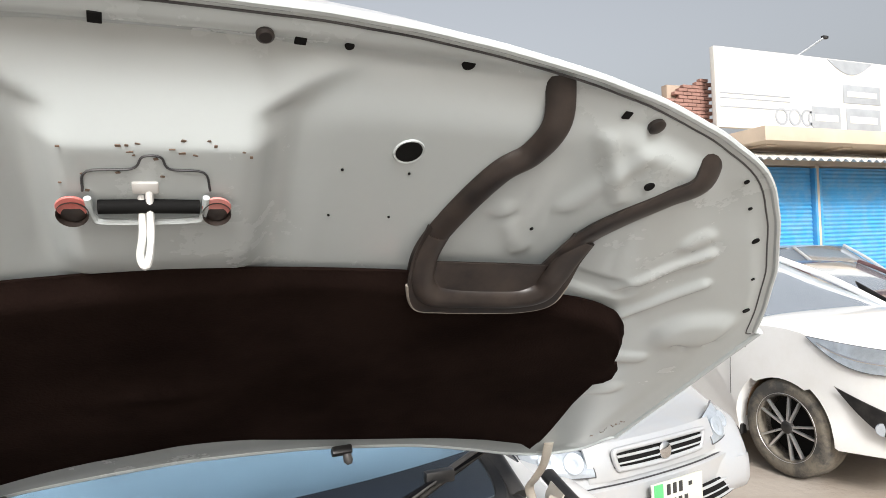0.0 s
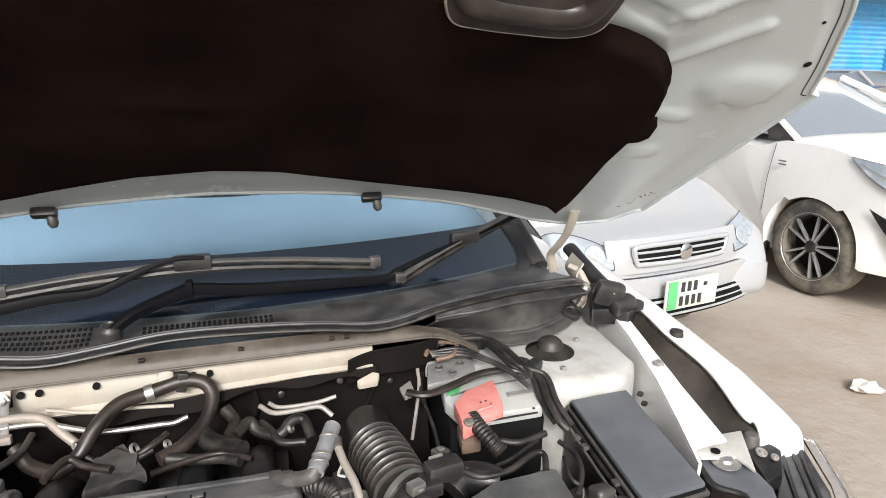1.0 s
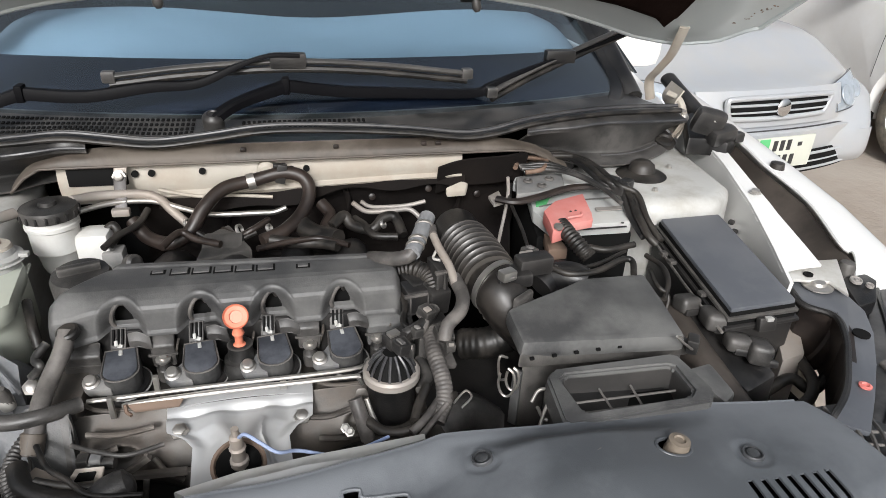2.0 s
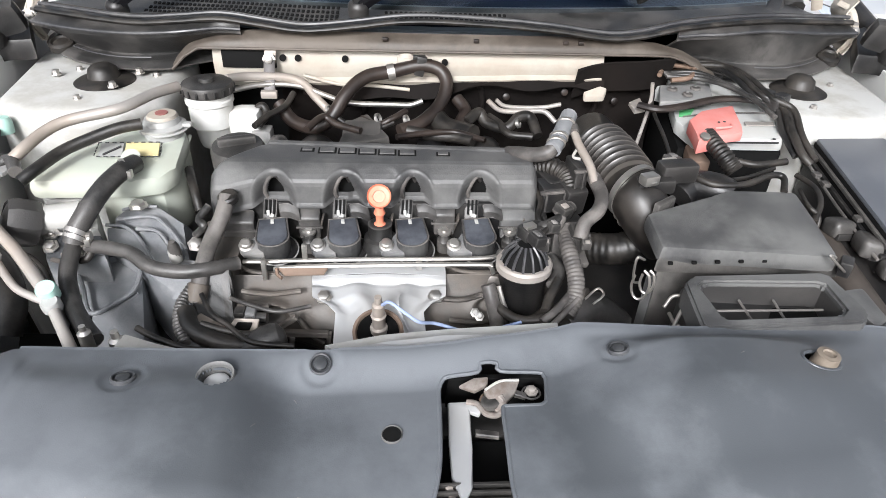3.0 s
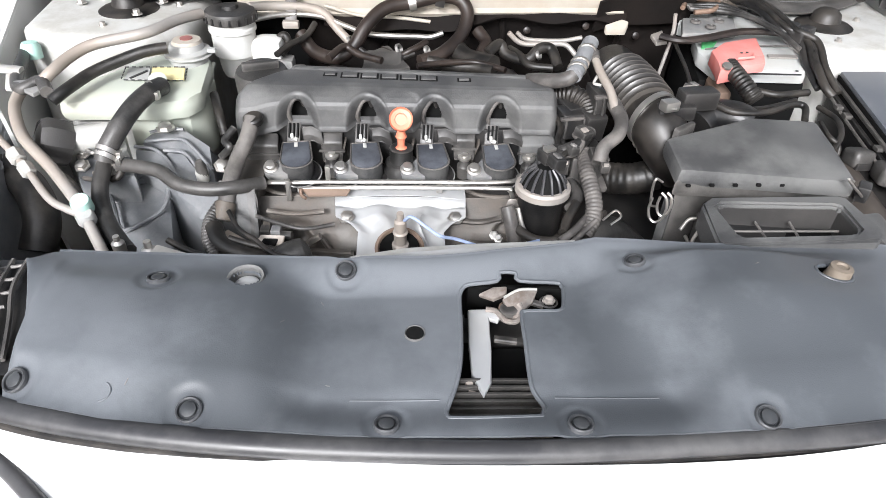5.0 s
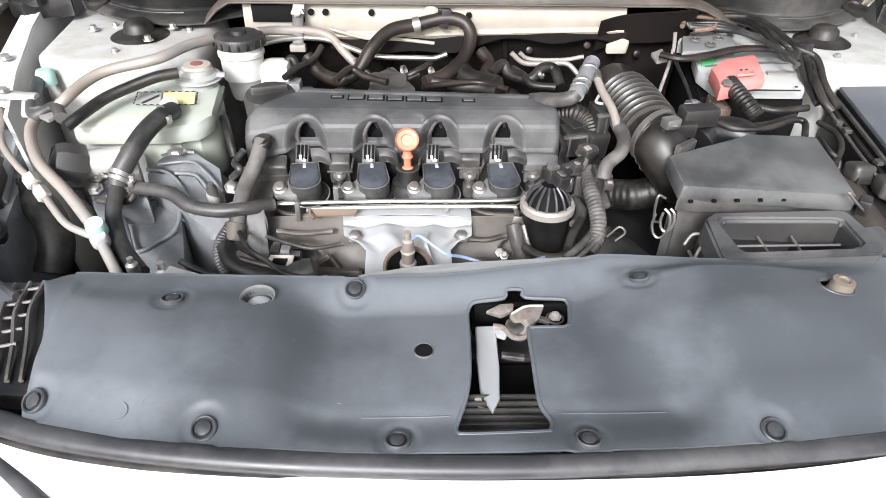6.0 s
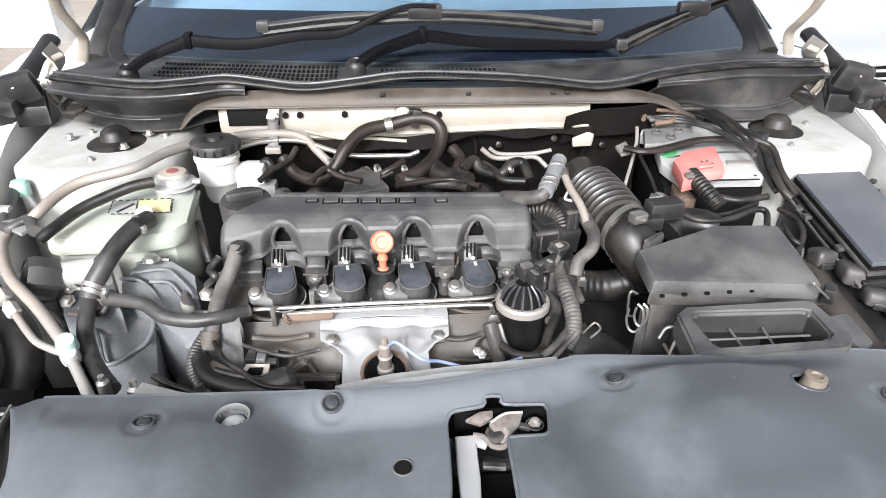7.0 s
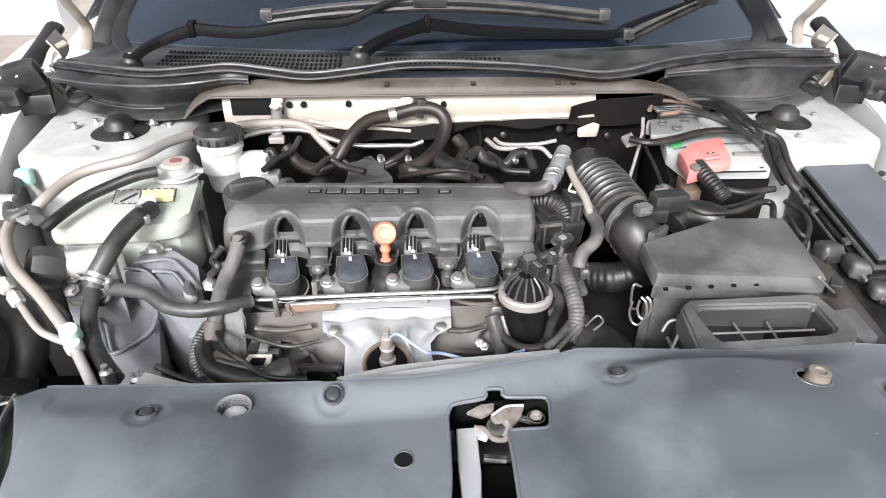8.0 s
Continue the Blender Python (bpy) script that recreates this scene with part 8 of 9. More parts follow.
hose("brake_pipe", "thin bright pipe along the firewall", [(-0.367, -0.03, 0.881), (-0.32, 0, 0.881), (-0.266, 0.012, 0.876), (-0.221, 0.012, 0.86), (-0.183, 0.012, 0.848), (-0.106, 0.012, 0.846), (-0.085, 0.012, 0.846), (-0.065, 0.012, 0.853)], 0.0045, STEEL, "pipe")
hose("brake_pipe", "thin bright pipe bending behind the engine", [(0.041, 0, 0.86), (0.064, 0, 0.843), (0.104, 0, 0.842), (0.136, 0, 0.842), (0.155, -0.01, 0.828)], 0.0042, PIPE, "pipe")
hose("brake_pipe", "second thin pipe bending behind the engine", [(0.056, 0.01, 0.857), (0.075, 0.01, 0.846), (0.13, 0.01, 0.845), (0.165, 0.01, 0.851)], 0.0036, PIPE, "pipe")
pb = holder("pipe_bracket", (-0.309, 0.02, 0.889), "brown steel bracket holding the firewall pipes", "bracket")
part("strap", block([(-0.316, 0.024, 0.922), (-0.298, 0.024, 0.921), (-0.299, -0.004, 0.871), (-0.317, -0.004, 0.871)], 0.004, 0.001), DUCT, pb)
part("tab", block([(-0.315, 0.028, 0.928), (-0.296, 0.028, 0.928), (-0.299, 0.022, 0.908), (-0.316, 0.022, 0.909)], 0.003, 0.001), PIPE, pb)
part("foot", box((-0.308, -0.006, 0.868), (0.026, 0.012, 0.012), 0.003), PIPE, pb)
part("bolt", bolt((-0.308, 0.022, 0.915), 0.007, 0.006, (0, -1, 0.2)), STEEL, pb)
hose("vacuum_hose", "black vacuum hose behind the engine cover", [(-0.091, -0.08, 0.842), (-0.053, -0.09, 0.839), (-0.018, -0.1, 0.841), (0.007, -0.12, 0.844)], 0.0085)
hose("vacuum_hose", "black hose dropping behind the engine cover", [(-0.048, -0.02, 0.843), (-0.028, -0.05, 0.835), (0.01, -0.09, 0.84)], 0.016)
hose("vacuum_hose", "small black hose loop behind the engine cover", [(0.003, -0.05, 0.844), (0.024, -0.03, 0.852), (0.035, -0.04, 0.839), (0.065, -0.06, 0.839), (0.085, -0.05, 0.853), (0.104, -0.05, 0.852), (0.112, -0.08, 0.835)], 0.0085)
hose("vacuum_hose", "thin black hose between firewall and manifold", [(-0.318, -0.09, 0.851), (-0.305, -0.06, 0.854), (-0.282, -0.03, 0.858), (-0.271, 0, 0.868)], 0.005)
hose("vacuum_hose", "thin looped hose on the manifold", [(-0.197, -0.05, 0.847), (-0.176, -0.06, 0.838), (-0.144, -0.06, 0.834), (-0.112, -0.05, 0.842)], 0.0045)
thing("manifold_bracket", block([(-0.195, -0.122, 0.838), (-0.183, -0.045, 0.842), (-0.154, -0.019, 0.845), (-0.116, -0.095, 0.838)], 0.02, 0.006), DUSTY, "dusty black bracket behind the engine cover", "bracket")
hose("firewall_loom", "dark wiring along the firewall", [(-0.258, 0.03, 0.887), (-0.202, 0.035, 0.871), (-0.144, 0.035, 0.869), (-0.086, 0.035, 0.863)], 0.003, BEAM_CREAM, "wiring")
liner = thing("firewall_liner", sheet(lambda u, v: (-0.30 + 0.65 * u, 0.062 + 0.03 * math.sin(v * 3) + 0.008 * noise.noise((u * 9, v * 6, 1)), 0.885 - 0.25 * v + 0.02 * ease(0.6, 1, u)), 50, 14, 0.01), LINER, "black insulation liner on the firewall", "liner")
for x, z in ((-0.22, 0.86), (-0.12, 0.845), (-0.02, 0.85), (0.08, 0.845), (0.18, 0.855), (0.27, 0.84)):
    part("pin", lathe([(0.006, -0.004), (0.006, 0.001), (0.003, 0.002), (0, 0.002)], (x, 0.055, z), (0, -1, 0.2), 14), DUCT, liner, "black retaining pin")
for x in (-0.17, 0.03, 0.23):
    part("fold", tube([(x, 0.060, 0.875), (x + 0.01, 0.062, 0.83), (x - 0.005, 0.075, 0.77), (x + 0.008, 0.080, 0.70)], 0.005, 8, 4), LINER, liner)
flap = thing("liner_flap", sheet(lambda u, v: (0.19 + 0.16 * u, 0.028 + 0.02 * v + 0.006 * math.sin(u * 7), 0.925 - 0.055 * v - 0.02 * (1 - u) ** 2), 20, 6, 0.004), LINER, "black fabric flap over the beam's end", "liner")
thing("cream_clip", block([(0.202, 0.02, 0.87), (0.232, 0.03, 0.877), (0.245, 0.03, 0.873), (0.239, 0.02, 0.864), (0.204, 0.015, 0.865)], 0.012, 0.003), BEAM_CREAM, "cream plastic clip on the liner", "clip")

# breather hose and joint at the cover's right end
br = hose("breather_hose", "pale grey breather hose beside the engine cover", [(0.045, -0.208, 0.868), (0.056, -0.229, 0.878), (0.074, -0.244, 0.884), (0.088, -0.25, 0.89), (0.096, -0.248, 0.896)], 0.0098, PALEHOSE, sides=14)
part("joint", tube([(0.094, -0.252, 0.895), (0.105, -0.232, 0.902), (0.117, -0.207, 0.908), (0.128, -0.183, 0.913)], 0.0112, 14, 4), ALTGREY, br, "grey plastic joint")
for p in ((0.1, -0.242, 0.9), (0.105, -0.232, 0.903), (0.119, -0.204, 0.91)):
    part("band", lathe([(0.0112, -0.0025), (0.0126, -0.0015), (0.0126, 0.0015), (0.0112, 0.0025), (0.0112, -0.0025)], p, (0.22, 0.88, 0.40), 18), STEEL, br)
part("stub", tube([(0.115, -0.215, 0.908), (0.129, -0.204, 0.908), (0.128, -0.221, 0.905)], 0.0062, 10, 4), PALEHOSE, br)
hose("breather_pipe", "thin alloy pipe leading down from the joint", [(0.128, -0.213, 0.905), (0.132, -0.242, 0.895), (0.139, -0.274, 0.885), (0.142, -0.298, 0.872)], 0.0055, PIPE, "pipe")
hose("breather_hose", "grey-black hose bending beside the bellows", [(0.144, -0.282, 0.872), (0.147, -0.316, 0.865), (0.14, -0.335, 0.855), (0.122, -0.348, 0.845), (0.115, -0.361, 0.83)], 0.0088, PALEHOSE, sides=12)
hose("loom", "grey wiring sleeve beside the engine", [(0.104, -0.326, 0.825), (0.103, -0.364, 0.815), (0.107, -0.392, 0.8), (0.105, -0.412, 0.785), (0.092, -0.431, 0.77)], 0.0100, PALEHOSE, "wiring", sides=14, ribs=0.0005, pitch=0.005)
hose("loom", "grey wiring sleeve between plug and engine", [(0.059, -0.345, 0.83), (0.076, -0.345, 0.838), (0.098, -0.329, 0.84), (0.113, -0.309, 0.845)], 0.008, DUSTY, "wiring")
hose("loom", "ribbed black sleeve at the cover's end", [(0.082, -0.214, 0.85), (0.102, -0.231, 0.86), (0.119, -0.248, 0.855), (0.122, -0.271, 0.845)], 0.0115, RUBBER, "wiring", ribs=0.0018, pitch=0.006)
hose("loom", "black wiring bundle low beside the valve canister", [(0.007, -0.397, 0.765), (0.033, -0.43, 0.765), (0.063, -0.435, 0.768), (0.087, -0.421, 0.775), (0.107, -0.407, 0.785), (0.118, -0.414, 0.79)], 0.006, RUBBER, "wiring")
joint = holder("wiring_joint", (0.159, -0.174, 0.8), "black plug block with leads beside the engine", "connector")
part("block", box((0.124, -0.269, 0.835), (0.03, 0.03, 0.04), 0.005, (10, 0, 15)), PLASTIC, joint)
part("block", box((0.101, -0.244, 0.84), (0.03, 0.04, 0.03), 0.005, (0, 0, 20)), PLASTIC, joint)
part("block", box((0.102, -0.328, 0.8), (0.03, 0.03, 0.05), 0.006), DUSTY, joint)
hose("loom", "thin lead with a tag near the bellows", [(0.129, -0.24, 0.89), (0.123, -0.251, 0.885), (0.131, -0.258, 0.885)], 0.002, MILKY, "wiring")
lid2 = hose("lower_pipe", "black intake pipe low beside the gearbox", [(0.169, -0.249, 0.74), (0.201, -0.266, 0.75), (0.232, -0.268, 0.76)], 0.022, RUBBER, "pipe", sides=18, steps=20, ribs=0.0006, pitch=0.009)
hose("lower_hose", "fat black hose low beside the airbox", [(0.091, -0.417, 0.74), (0.135, -0.388, 0.74), (0.174, -0.387, 0.71)], 0.026, DUSTY)
spring = thing("spring_clip", tube([(0.113, -0.425, 0.79), (0.13, -0.412, 0.795), (0.134, -0.424, 0.795), (0.12, -0.434, 0.79)], 0.0014, 6, 5), STEEL, "bright wire clip on the fat hose", "clip")
# tangle of clips and short leads round the pump
for way, r, m in ((((-0.508, -0.316, 0.8), (-0.493, -0.335, 0.8), (-0.484, -0.327, 0.8), (-0.477, -0.338, 0.795)), 0.003, STEEL), (((-0.509, -0.336, 0.79), (-0.495, -0.334, 0.795), (-0.486, -0.34, 0.79)), 0.0035, PIPE), (((-0.489, -0.324, 0.805), (-0.474, -0.33, 0.8), (-0.477, -0.341, 0.79), (-0.487, -0.34, 0.785)), 0.0045, RUBBER), (((-0.522, -0.338, 0.785), (-0.502, -0.342, 0.785), (-0.489, -0.335, 0.785)), 0.003, PIPE)):
    hose("short_lead", "short lead in the tangle by the pump", list(way), r, m, "wiring")
for way, r, m, label in (
        ([(-0.560, -0.330, 0.790), (-0.535, -0.350, 0.795), (-0.512, -0.372, 0.788), (-0.498, -0.402, 0.775)], 0.0028, RUBBER, "thin black lead below the pump"),
        ([(-0.525, -0.305, 0.806), (-0.512, -0.322, 0.812), (-0.498, -0.322, 0.812), (-0.488, -0.312, 0.808)], 0.0026, STEEL, "bright spring band on the hose"),
        ([(-0.330, -0.400, 0.780), (-0.312, -0.430, 0.776), (-0.290, -0.448, 0.774), (-0.262, -0.470, 0.770), (-0.215, -0.476, 0.768)], 0.0030, RUBBER, "thin black lead crossing the lower hose"),
        ([(-0.300, -0.395, 0.770), (-0.270, -0.412, 0.772), (-0.240, -0.420, 0.770), (-0.205, -0.408, 0.768)], 0.0026, DUSTY, "dusty lead along the engine block"),
        ([(-0.385, -0.455, 0.778), (-0.360, -0.470, 0.776), (-0.325, -0.482, 0.772), (-0.285, -0.488, 0.770)], 0.0036, RUBBER, "black lead behind the cover")):
    hose("short_lead", label, way, r, m, "wiring")
hose("tower_lead", "thin black lead hanging by the engine's end", [(-0.357, -0.306, 0.8), (-0.344, -0.309, 0.815), (-0.351, -0.3, 0.82), (-0.341, -0.285, 0.83)], 0.005, DUSTY, "wiring")
hose("brake_lead", "thin black lead beside the engine cover", [(-0.391, -0.187, 0.83), (-0.375, -0.228, 0.82), (-0.366, -0.249, 0.8)], 0.006, RUBBER, "wiring")
# ragged lower edge of the liner below the beam
thing("liner_skirt", sheet(lambda u, v: (-0.26 + 0.50 * u, 0.040 - 0.012 * v + 0.004 * math.sin(u * 23), 0.872 + 0.012 * ease(0.2, 1, u) - (0.016 + 0.010 * math.sin(u * 7) + 0.006 * math.sin(u * 19)) * v), 60, 5, 0.003), LINER, "ragged black edge of the firewall liner", "liner")
for way, r, m in ((((-0.329, -0.05, 0.853), (-0.314, -0.04, 0.863), (-0.307, -0.05, 0.852), (-0.315, -0.07, 0.845)), 0.006, RUBBER), (((-0.24, -0.1, 0.851), (-0.22, -0.06, 0.854), (-0.197, -0.07, 0.846), (-0.161, -0.09, 0.845)), 0.0055, DUCT), (((-0.163, -0.03, 0.84), (-0.137, -0.05, 0.838), (-0.116, -0.05, 0.847), (-0.092, -0.03, 0.853)), 0.005, DUCT), (((-0.01, 0, 0.863), (0.003, -0.02, 0.85), (-0.006, -0.05, 0.84), (0.011, -0.08, 0.839)), 0.010, DUCT), (((0.042, -0.02, 0.841), (0.054, -0.05, 0.843), (0.067, -0.08, 0.838), (0.102, -0.09, 0.838)), 0.006, RUBBER), (((-0.107, -0.13, 0.854), (-0.068, -0.11, 0.851), (-0.018, -0.1, 0.849), (0.023, -0.13, 0.85)), 0.0045, DUCT)):
    hose("vacuum_hose", "dusty black hose in the dark behind the engine", list(way), r, m)
for p, k in (((-0.136, -0.05, 0.848), 0.007), ((-0.092, -0.05, 0.847), 0.006), ((-0.214, -0.02, 0.849), 0.0065), ((0.083, -0.06, 0.847), 0.006)):
    thing("hose_clamp", lathe([(k, -0.003), (k * 1.25, -0.002), (k * 1.25, 0.002), (k, 0.003), (k, -0.003)], p, (0.8, -0.3, 0.4), 16), STEEL, "small bright clamp on a vacuum hose", "clamp", "clamps behind the engine")
# wiring, clips and plugs between the cover and the bellows
for way, r, m in ((((0.078, -0.259, 0.84), (0.08, -0.287, 0.838), (0.073, -0.311, 0.83), (0.082, -0.324, 0.825)), 0.004, RUBBER), (((0.093, -0.315, 0.845), (0.097, -0.332, 0.842), (0.088, -0.344, 0.835), (0.074, -0.343, 0.83)), 0.0055, PALEHOSE), (((0.098, -0.412, 0.785), (0.08, -0.432, 0.78), (0.061, -0.444, 0.772)), 0.005, PALEHOSE), (((0.106, -0.422, 0.788), (0.09, -0.435, 0.78), (0.069, -0.453, 0.772)), 0.0035, PALEHOSE), (((0.089, -0.389, 0.79), (0.075, -0.41, 0.78), (0.067, -0.43, 0.775)), 0.006, RUBBER), (((0.088, -0.339, 0.79), (0.095, -0.364, 0.785), (0.083, -0.387, 0.78)), 0.008, DUSTY)):
    hose("loom", "dusty wiring between engine and bellows", list(way), r, m, "wiring")
for p, d, t_ in (((0.061, -0.366, 0.835), (0.020, 0.016, 0.012), 25), ((0.07, -0.371, 0.83), (0.014, 0.012, 0.016), -20), ((0.1, -0.324, 0.85), (0.016, 0.020, 0.014), 30), ((0.12, -0.372, 0.83), (0.012, 0.010, 0.012), 0)):
    k = thing("wiring_plug", box(p, d, 0.003, (12, 0, t_)), DUSTY, "small grey plug in the engine wiring", "connector", "plugs in the wiring")
    part("clip", box((p[0], p[1] - 0.004, p[2] + d[2] * 0.5), (d[0] * 0.5, d[1] * 0.4, 0.0025), 0.0006, (12, 0, t_)), PIPE, k)


# ---- airbox, intake bellows, battery, fuse box ----
bell = holder("intake_bellows", (0.248, -0.082, 0.78), "ribbed black intake bellows between engine and airbox", "intake hose")
part("bellows", tube([(0.193, -0.141, 0.845), (0.199, -0.177, 0.845), (0.203, -0.214, 0.843), (0.207, -0.246, 0.84)], 0.0300, 28, 26, ribs=0.0115, pitch=0.0125), BELLOWS, bell)
part("sleeve", tube([(0.207, -0.248, 0.842), (0.212, -0.275, 0.835), (0.225, -0.291, 0.815), (0.253, -0.301, 0.785)], 0.036, 26, 6, ends=(0.0365, 0.033)), BELLOWS, bell)
part("clamp", lathe([(0.0365, -0.004), (0.0390, -0.004), (0.0390, 0.004), (0.0365, 0.004), (0.0365, -0.004)], (0.208, -0.261, 0.84), (0.42, -0.85, -0.1), 36), STEEL, bell, "bright band clamp")
part("clamp_screw", box((0.213, -0.292, 0.875), (0.022, 0.016, 0.014), 0.003, (0, 0, 20)), STEEL, bell)
for q, k in ((0.42, 0.0362), (0.62, 0.0358)):
    part("sleeve_ring", lathe([(k, -0.0025), (k + 0.0022, 0), (k, 0.0025), (k, -0.0025)], Vector((0.207, -0.248, 0.842)).lerp(Vector((0.225, -0.291, 0.815)), q), (0.42, -0.85, -0.25), 36), BELLOWS, bell)
part("seat", tube([(0.202, -0.066, 0.83), (0.194, -0.145, 0.845)], 0.037, 24, 4), PLASTIC, bell)
maf = holder("air_sensor", (0.258, -0.228, 0.84), "black air sensor plug on the intake pipe", "sensor")
part("base", box((0.225, -0.276, 0.862), (0.05, 0.035, 0.02), 0.005, (0, 0, 5)), PLASTIC, maf)
part("plug", box((0.259, -0.264, 0.872), (0.05, 0.026, 0.026), 0.005, (0, 0, 8)), PLASTIC, maf)
part("bracket", block([(0.245, -0.241, 0.88), (0.266, -0.237, 0.88), (0.267, -0.255, 0.876), (0.246, -0.257, 0.876)], 0.006, 0.002), PIPE, maf)
part("screw", bolt((0.215, -0.293, 0.873), 0.006, 0.005), STEEL, maf)

airbox = holder("air_filter_box", (0.32, -0.34, 0.62), "dusty black plastic air filter box with an open inlet", "air filter box")
part("lid", block([(0.199, -0.339, 0.855), (0.296, -0.305, 0.862), (0.317, -0.295, 0.864), (0.424, -0.272, 0.848), (0.416, -0.339, 0.846), (0.410, -0.410, 0.838), (0.298, -0.407, 0.844), (0.2, -0.4, 0.846)], 0.024, 0.008, flare=0.02), COVER, airbox, "grey-black lid")
part("rear_duct", tube([(0.276, -0.257, 0.83), (0.295, -0.249, 0.84), (0.317, -0.263, 0.845), (0.333, -0.272, 0.84)], 0.022, 18, 6), PLASTIC, airbox)
part("duct_fin", block([(0.21, -0.328, 0.862), (0.238, -0.313, 0.866), (0.24, -0.322, 0.866), (0.216, -0.334, 0.86)], 0.03, 0.003), DUSTY, airbox)
part("rim", block([(0.197, -0.401, 0.832), (0.312, -0.278, 0.838), (0.429, -0.246, 0.83), (0.422, -0.404, 0.824)], 0.022, 0.005, flare=0.02), DUSTY, airbox)
part("tub", block([(0.208, -0.383, 0.815), (0.32, -0.271, 0.82), (0.438, -0.245, 0.815), (0.429, -0.39, 0.81)], 0.16, 0.012), DUSTY, airbox)
for i in range(8):
    part("tab", box(Vector((0.208, -0.413, 0.832)).lerp(Vector((0.408, -0.403, 0.83)), i / 7), (0.0055, 0.004, 0.0035), 0.001), BLACK, airbox)
for p, q in (((0.18, -0.406, 0.832), (0.186, -0.395, 0.79)), ((0.396, -0.421, 0.845), (0.42, -0.416, 0.82))):
    p, q = Vector(p), Vector(q)
    part("wire_clip", tube([p, p + Vector((-0.012, -0.006, 0.006)), q + Vector((-0.012, -0.008, 0.01)), q], 0.0016, 6, 6), STEEL, airbox, "spring wire clip")
for y, z in ((-0.385, 0.80), (-0.36, 0.805), (-0.335, 0.81)):
    part("side_rib", box((0.204 + 0.9 * (y + 0.383), y - 0.004, z - 0.045), (0.006, 0.012, 0.085), 0.002, (0, 0, 45)), COVER, airbox)
for c, r in (((0.180, -0.412, 0.800), 0.014), ((0.186, -0.414, 0.806), 0.011)):
    part("wire_loop", tube([Vector(c) + Vector((r * 0.6 * math.sin(k * 0.75), -0.4 * r * math.sin(k * 0.75), r * 1.5 * math.cos(k * 0.75))) for k in range(8)], 0.0017, 6, 4), STEEL, airbox, "spring wire loop")
part("side_latch", box((0.421, -0.411, 0.825), (0.014, 0.022, 0.02), 0.003, (0, 0, -35)), PLASTIC, airbox)
# inlet frame with its grid
FR = [(0.217, -0.439, 0.824), (0.23, -0.429, 0.827), (0.372, -0.436, 0.836), (0.38, -0.443, 0.837), (0.386, -0.506, 0.838), (0.374, -0.522, 0.837), (0.215, -0.516, 0.824), (0.209, -0.51, 0.824)]
IN = [(0.229, -0.45, 0.829), (0.238, -0.444, 0.83), (0.357, -0.456, 0.837), (0.363, -0.461, 0.838), (0.361, -0.504, 0.839), (0.352, -0.512, 0.839), (0.239, -0.505, 0.829), (0.234, -0.502, 0.829)]
ring, throat = bmesh.new(), bmesh.new()
n8 = len(FR)
o = [ring.verts.new(p) for p in FR]
i_ = [ring.verts.new(p) for p in IN]
low_o = [ring.verts.new(Vector(p) - Vector((0, 0, 0.03))) for p in FR]
drop = [ring.verts.new(Vector(p) - Vector((0, 0, 0.008))) for p in IN]
for a in range(n8):
    b = (a + 1) % n8
    ring.faces.new((o[a], o[b], i_[b], i_[a]))
    ring.faces.new((o[a], o[b], low_o[b], low_o[a]))
    ring.faces.new((i_[a], i_[b], drop[b], drop[a]))
bmesh.ops.recalc_face_normals(ring, faces=ring.faces)
bmesh.ops.bevel(ring, geom=[e for e in ring.edges if e.calc_face_angle(0) > 0.6], offset=0.003, segments=2, affect="EDGES")
inlet = part("inlet", ring, COVER, airbox, "open inlet frame with a grid")
top_ = [throat.verts.new(Vector(p) - Vector((0, 0, 0.007))) for p in IN]
low_ = [throat.verts.new(Vector(p) - Vector((0, 0, 0.05))) for p in IN]
for a in range(n8):
    throat.faces.new((top_[a], top_[(a + 1) % n8], low_[(a + 1) % n8], low_[a]))
throat.faces.new(low_)
part("throat", throat, PLASTIC, inlet)
IN = [IN[0], IN[3], IN[5], IN[7]]
# black floor added so the inlet's inside shade is in the colour
part("dark_throat", block([Vector(p) - Vector((0, 0, 0.034)) for p in IN], 0.01), BLACK, inlet)
a0, a1, a2, a3 = (Vector(p) - Vector((0, 0, 0.022)) for p in IN)
for t in (0.35, 0.68):
    part("bar", tube([a0.lerp(a3, t), a1.lerp(a2, t)], 0.0015, 6, 2), DUSTY, inlet)
for t in (0.36, 0.64):
    part("bar", tube([a0.lerp(a1, t), a3.lerp(a2, t)], 0.0015, 6, 2), DUSTY, inlet)
part("snorkel_body", block([(0.227, -0.412, 0.8), (0.409, -0.423, 0.81), (0.422, -0.491, 0.8), (0.211, -0.495, 0.8)], 0.10, 0.01), PLASTIC, airbox)
part("side_ledge", block([(0.394, -0.443, 0.815), (0.432, -0.436, 0.815), (0.434, -0.487, 0.81), (0.411, -0.503, 0.81)], 0.06, 0.006), COVER, airbox)
hose("latch_cable", "thin looped cable beside the airbox", [(0.207, -0.429, 0.78), (0.219, -0.421, 0.79), (0.234, -0.427, 0.79), (0.236, -0.453, 0.78), (0.218, -0.45, 0.77), (0.216, -0.428, 0.77)], 0.0022, STEEL, "cable")
hose("latch_cable", "second thin cable beside the airbox", [(0.201, -0.471, 0.78), (0.22, -0.449, 0.795), (0.241, -0.446, 0.8), (0.246, -0.461, 0.795)], 0.0022, STEEL, "cable")

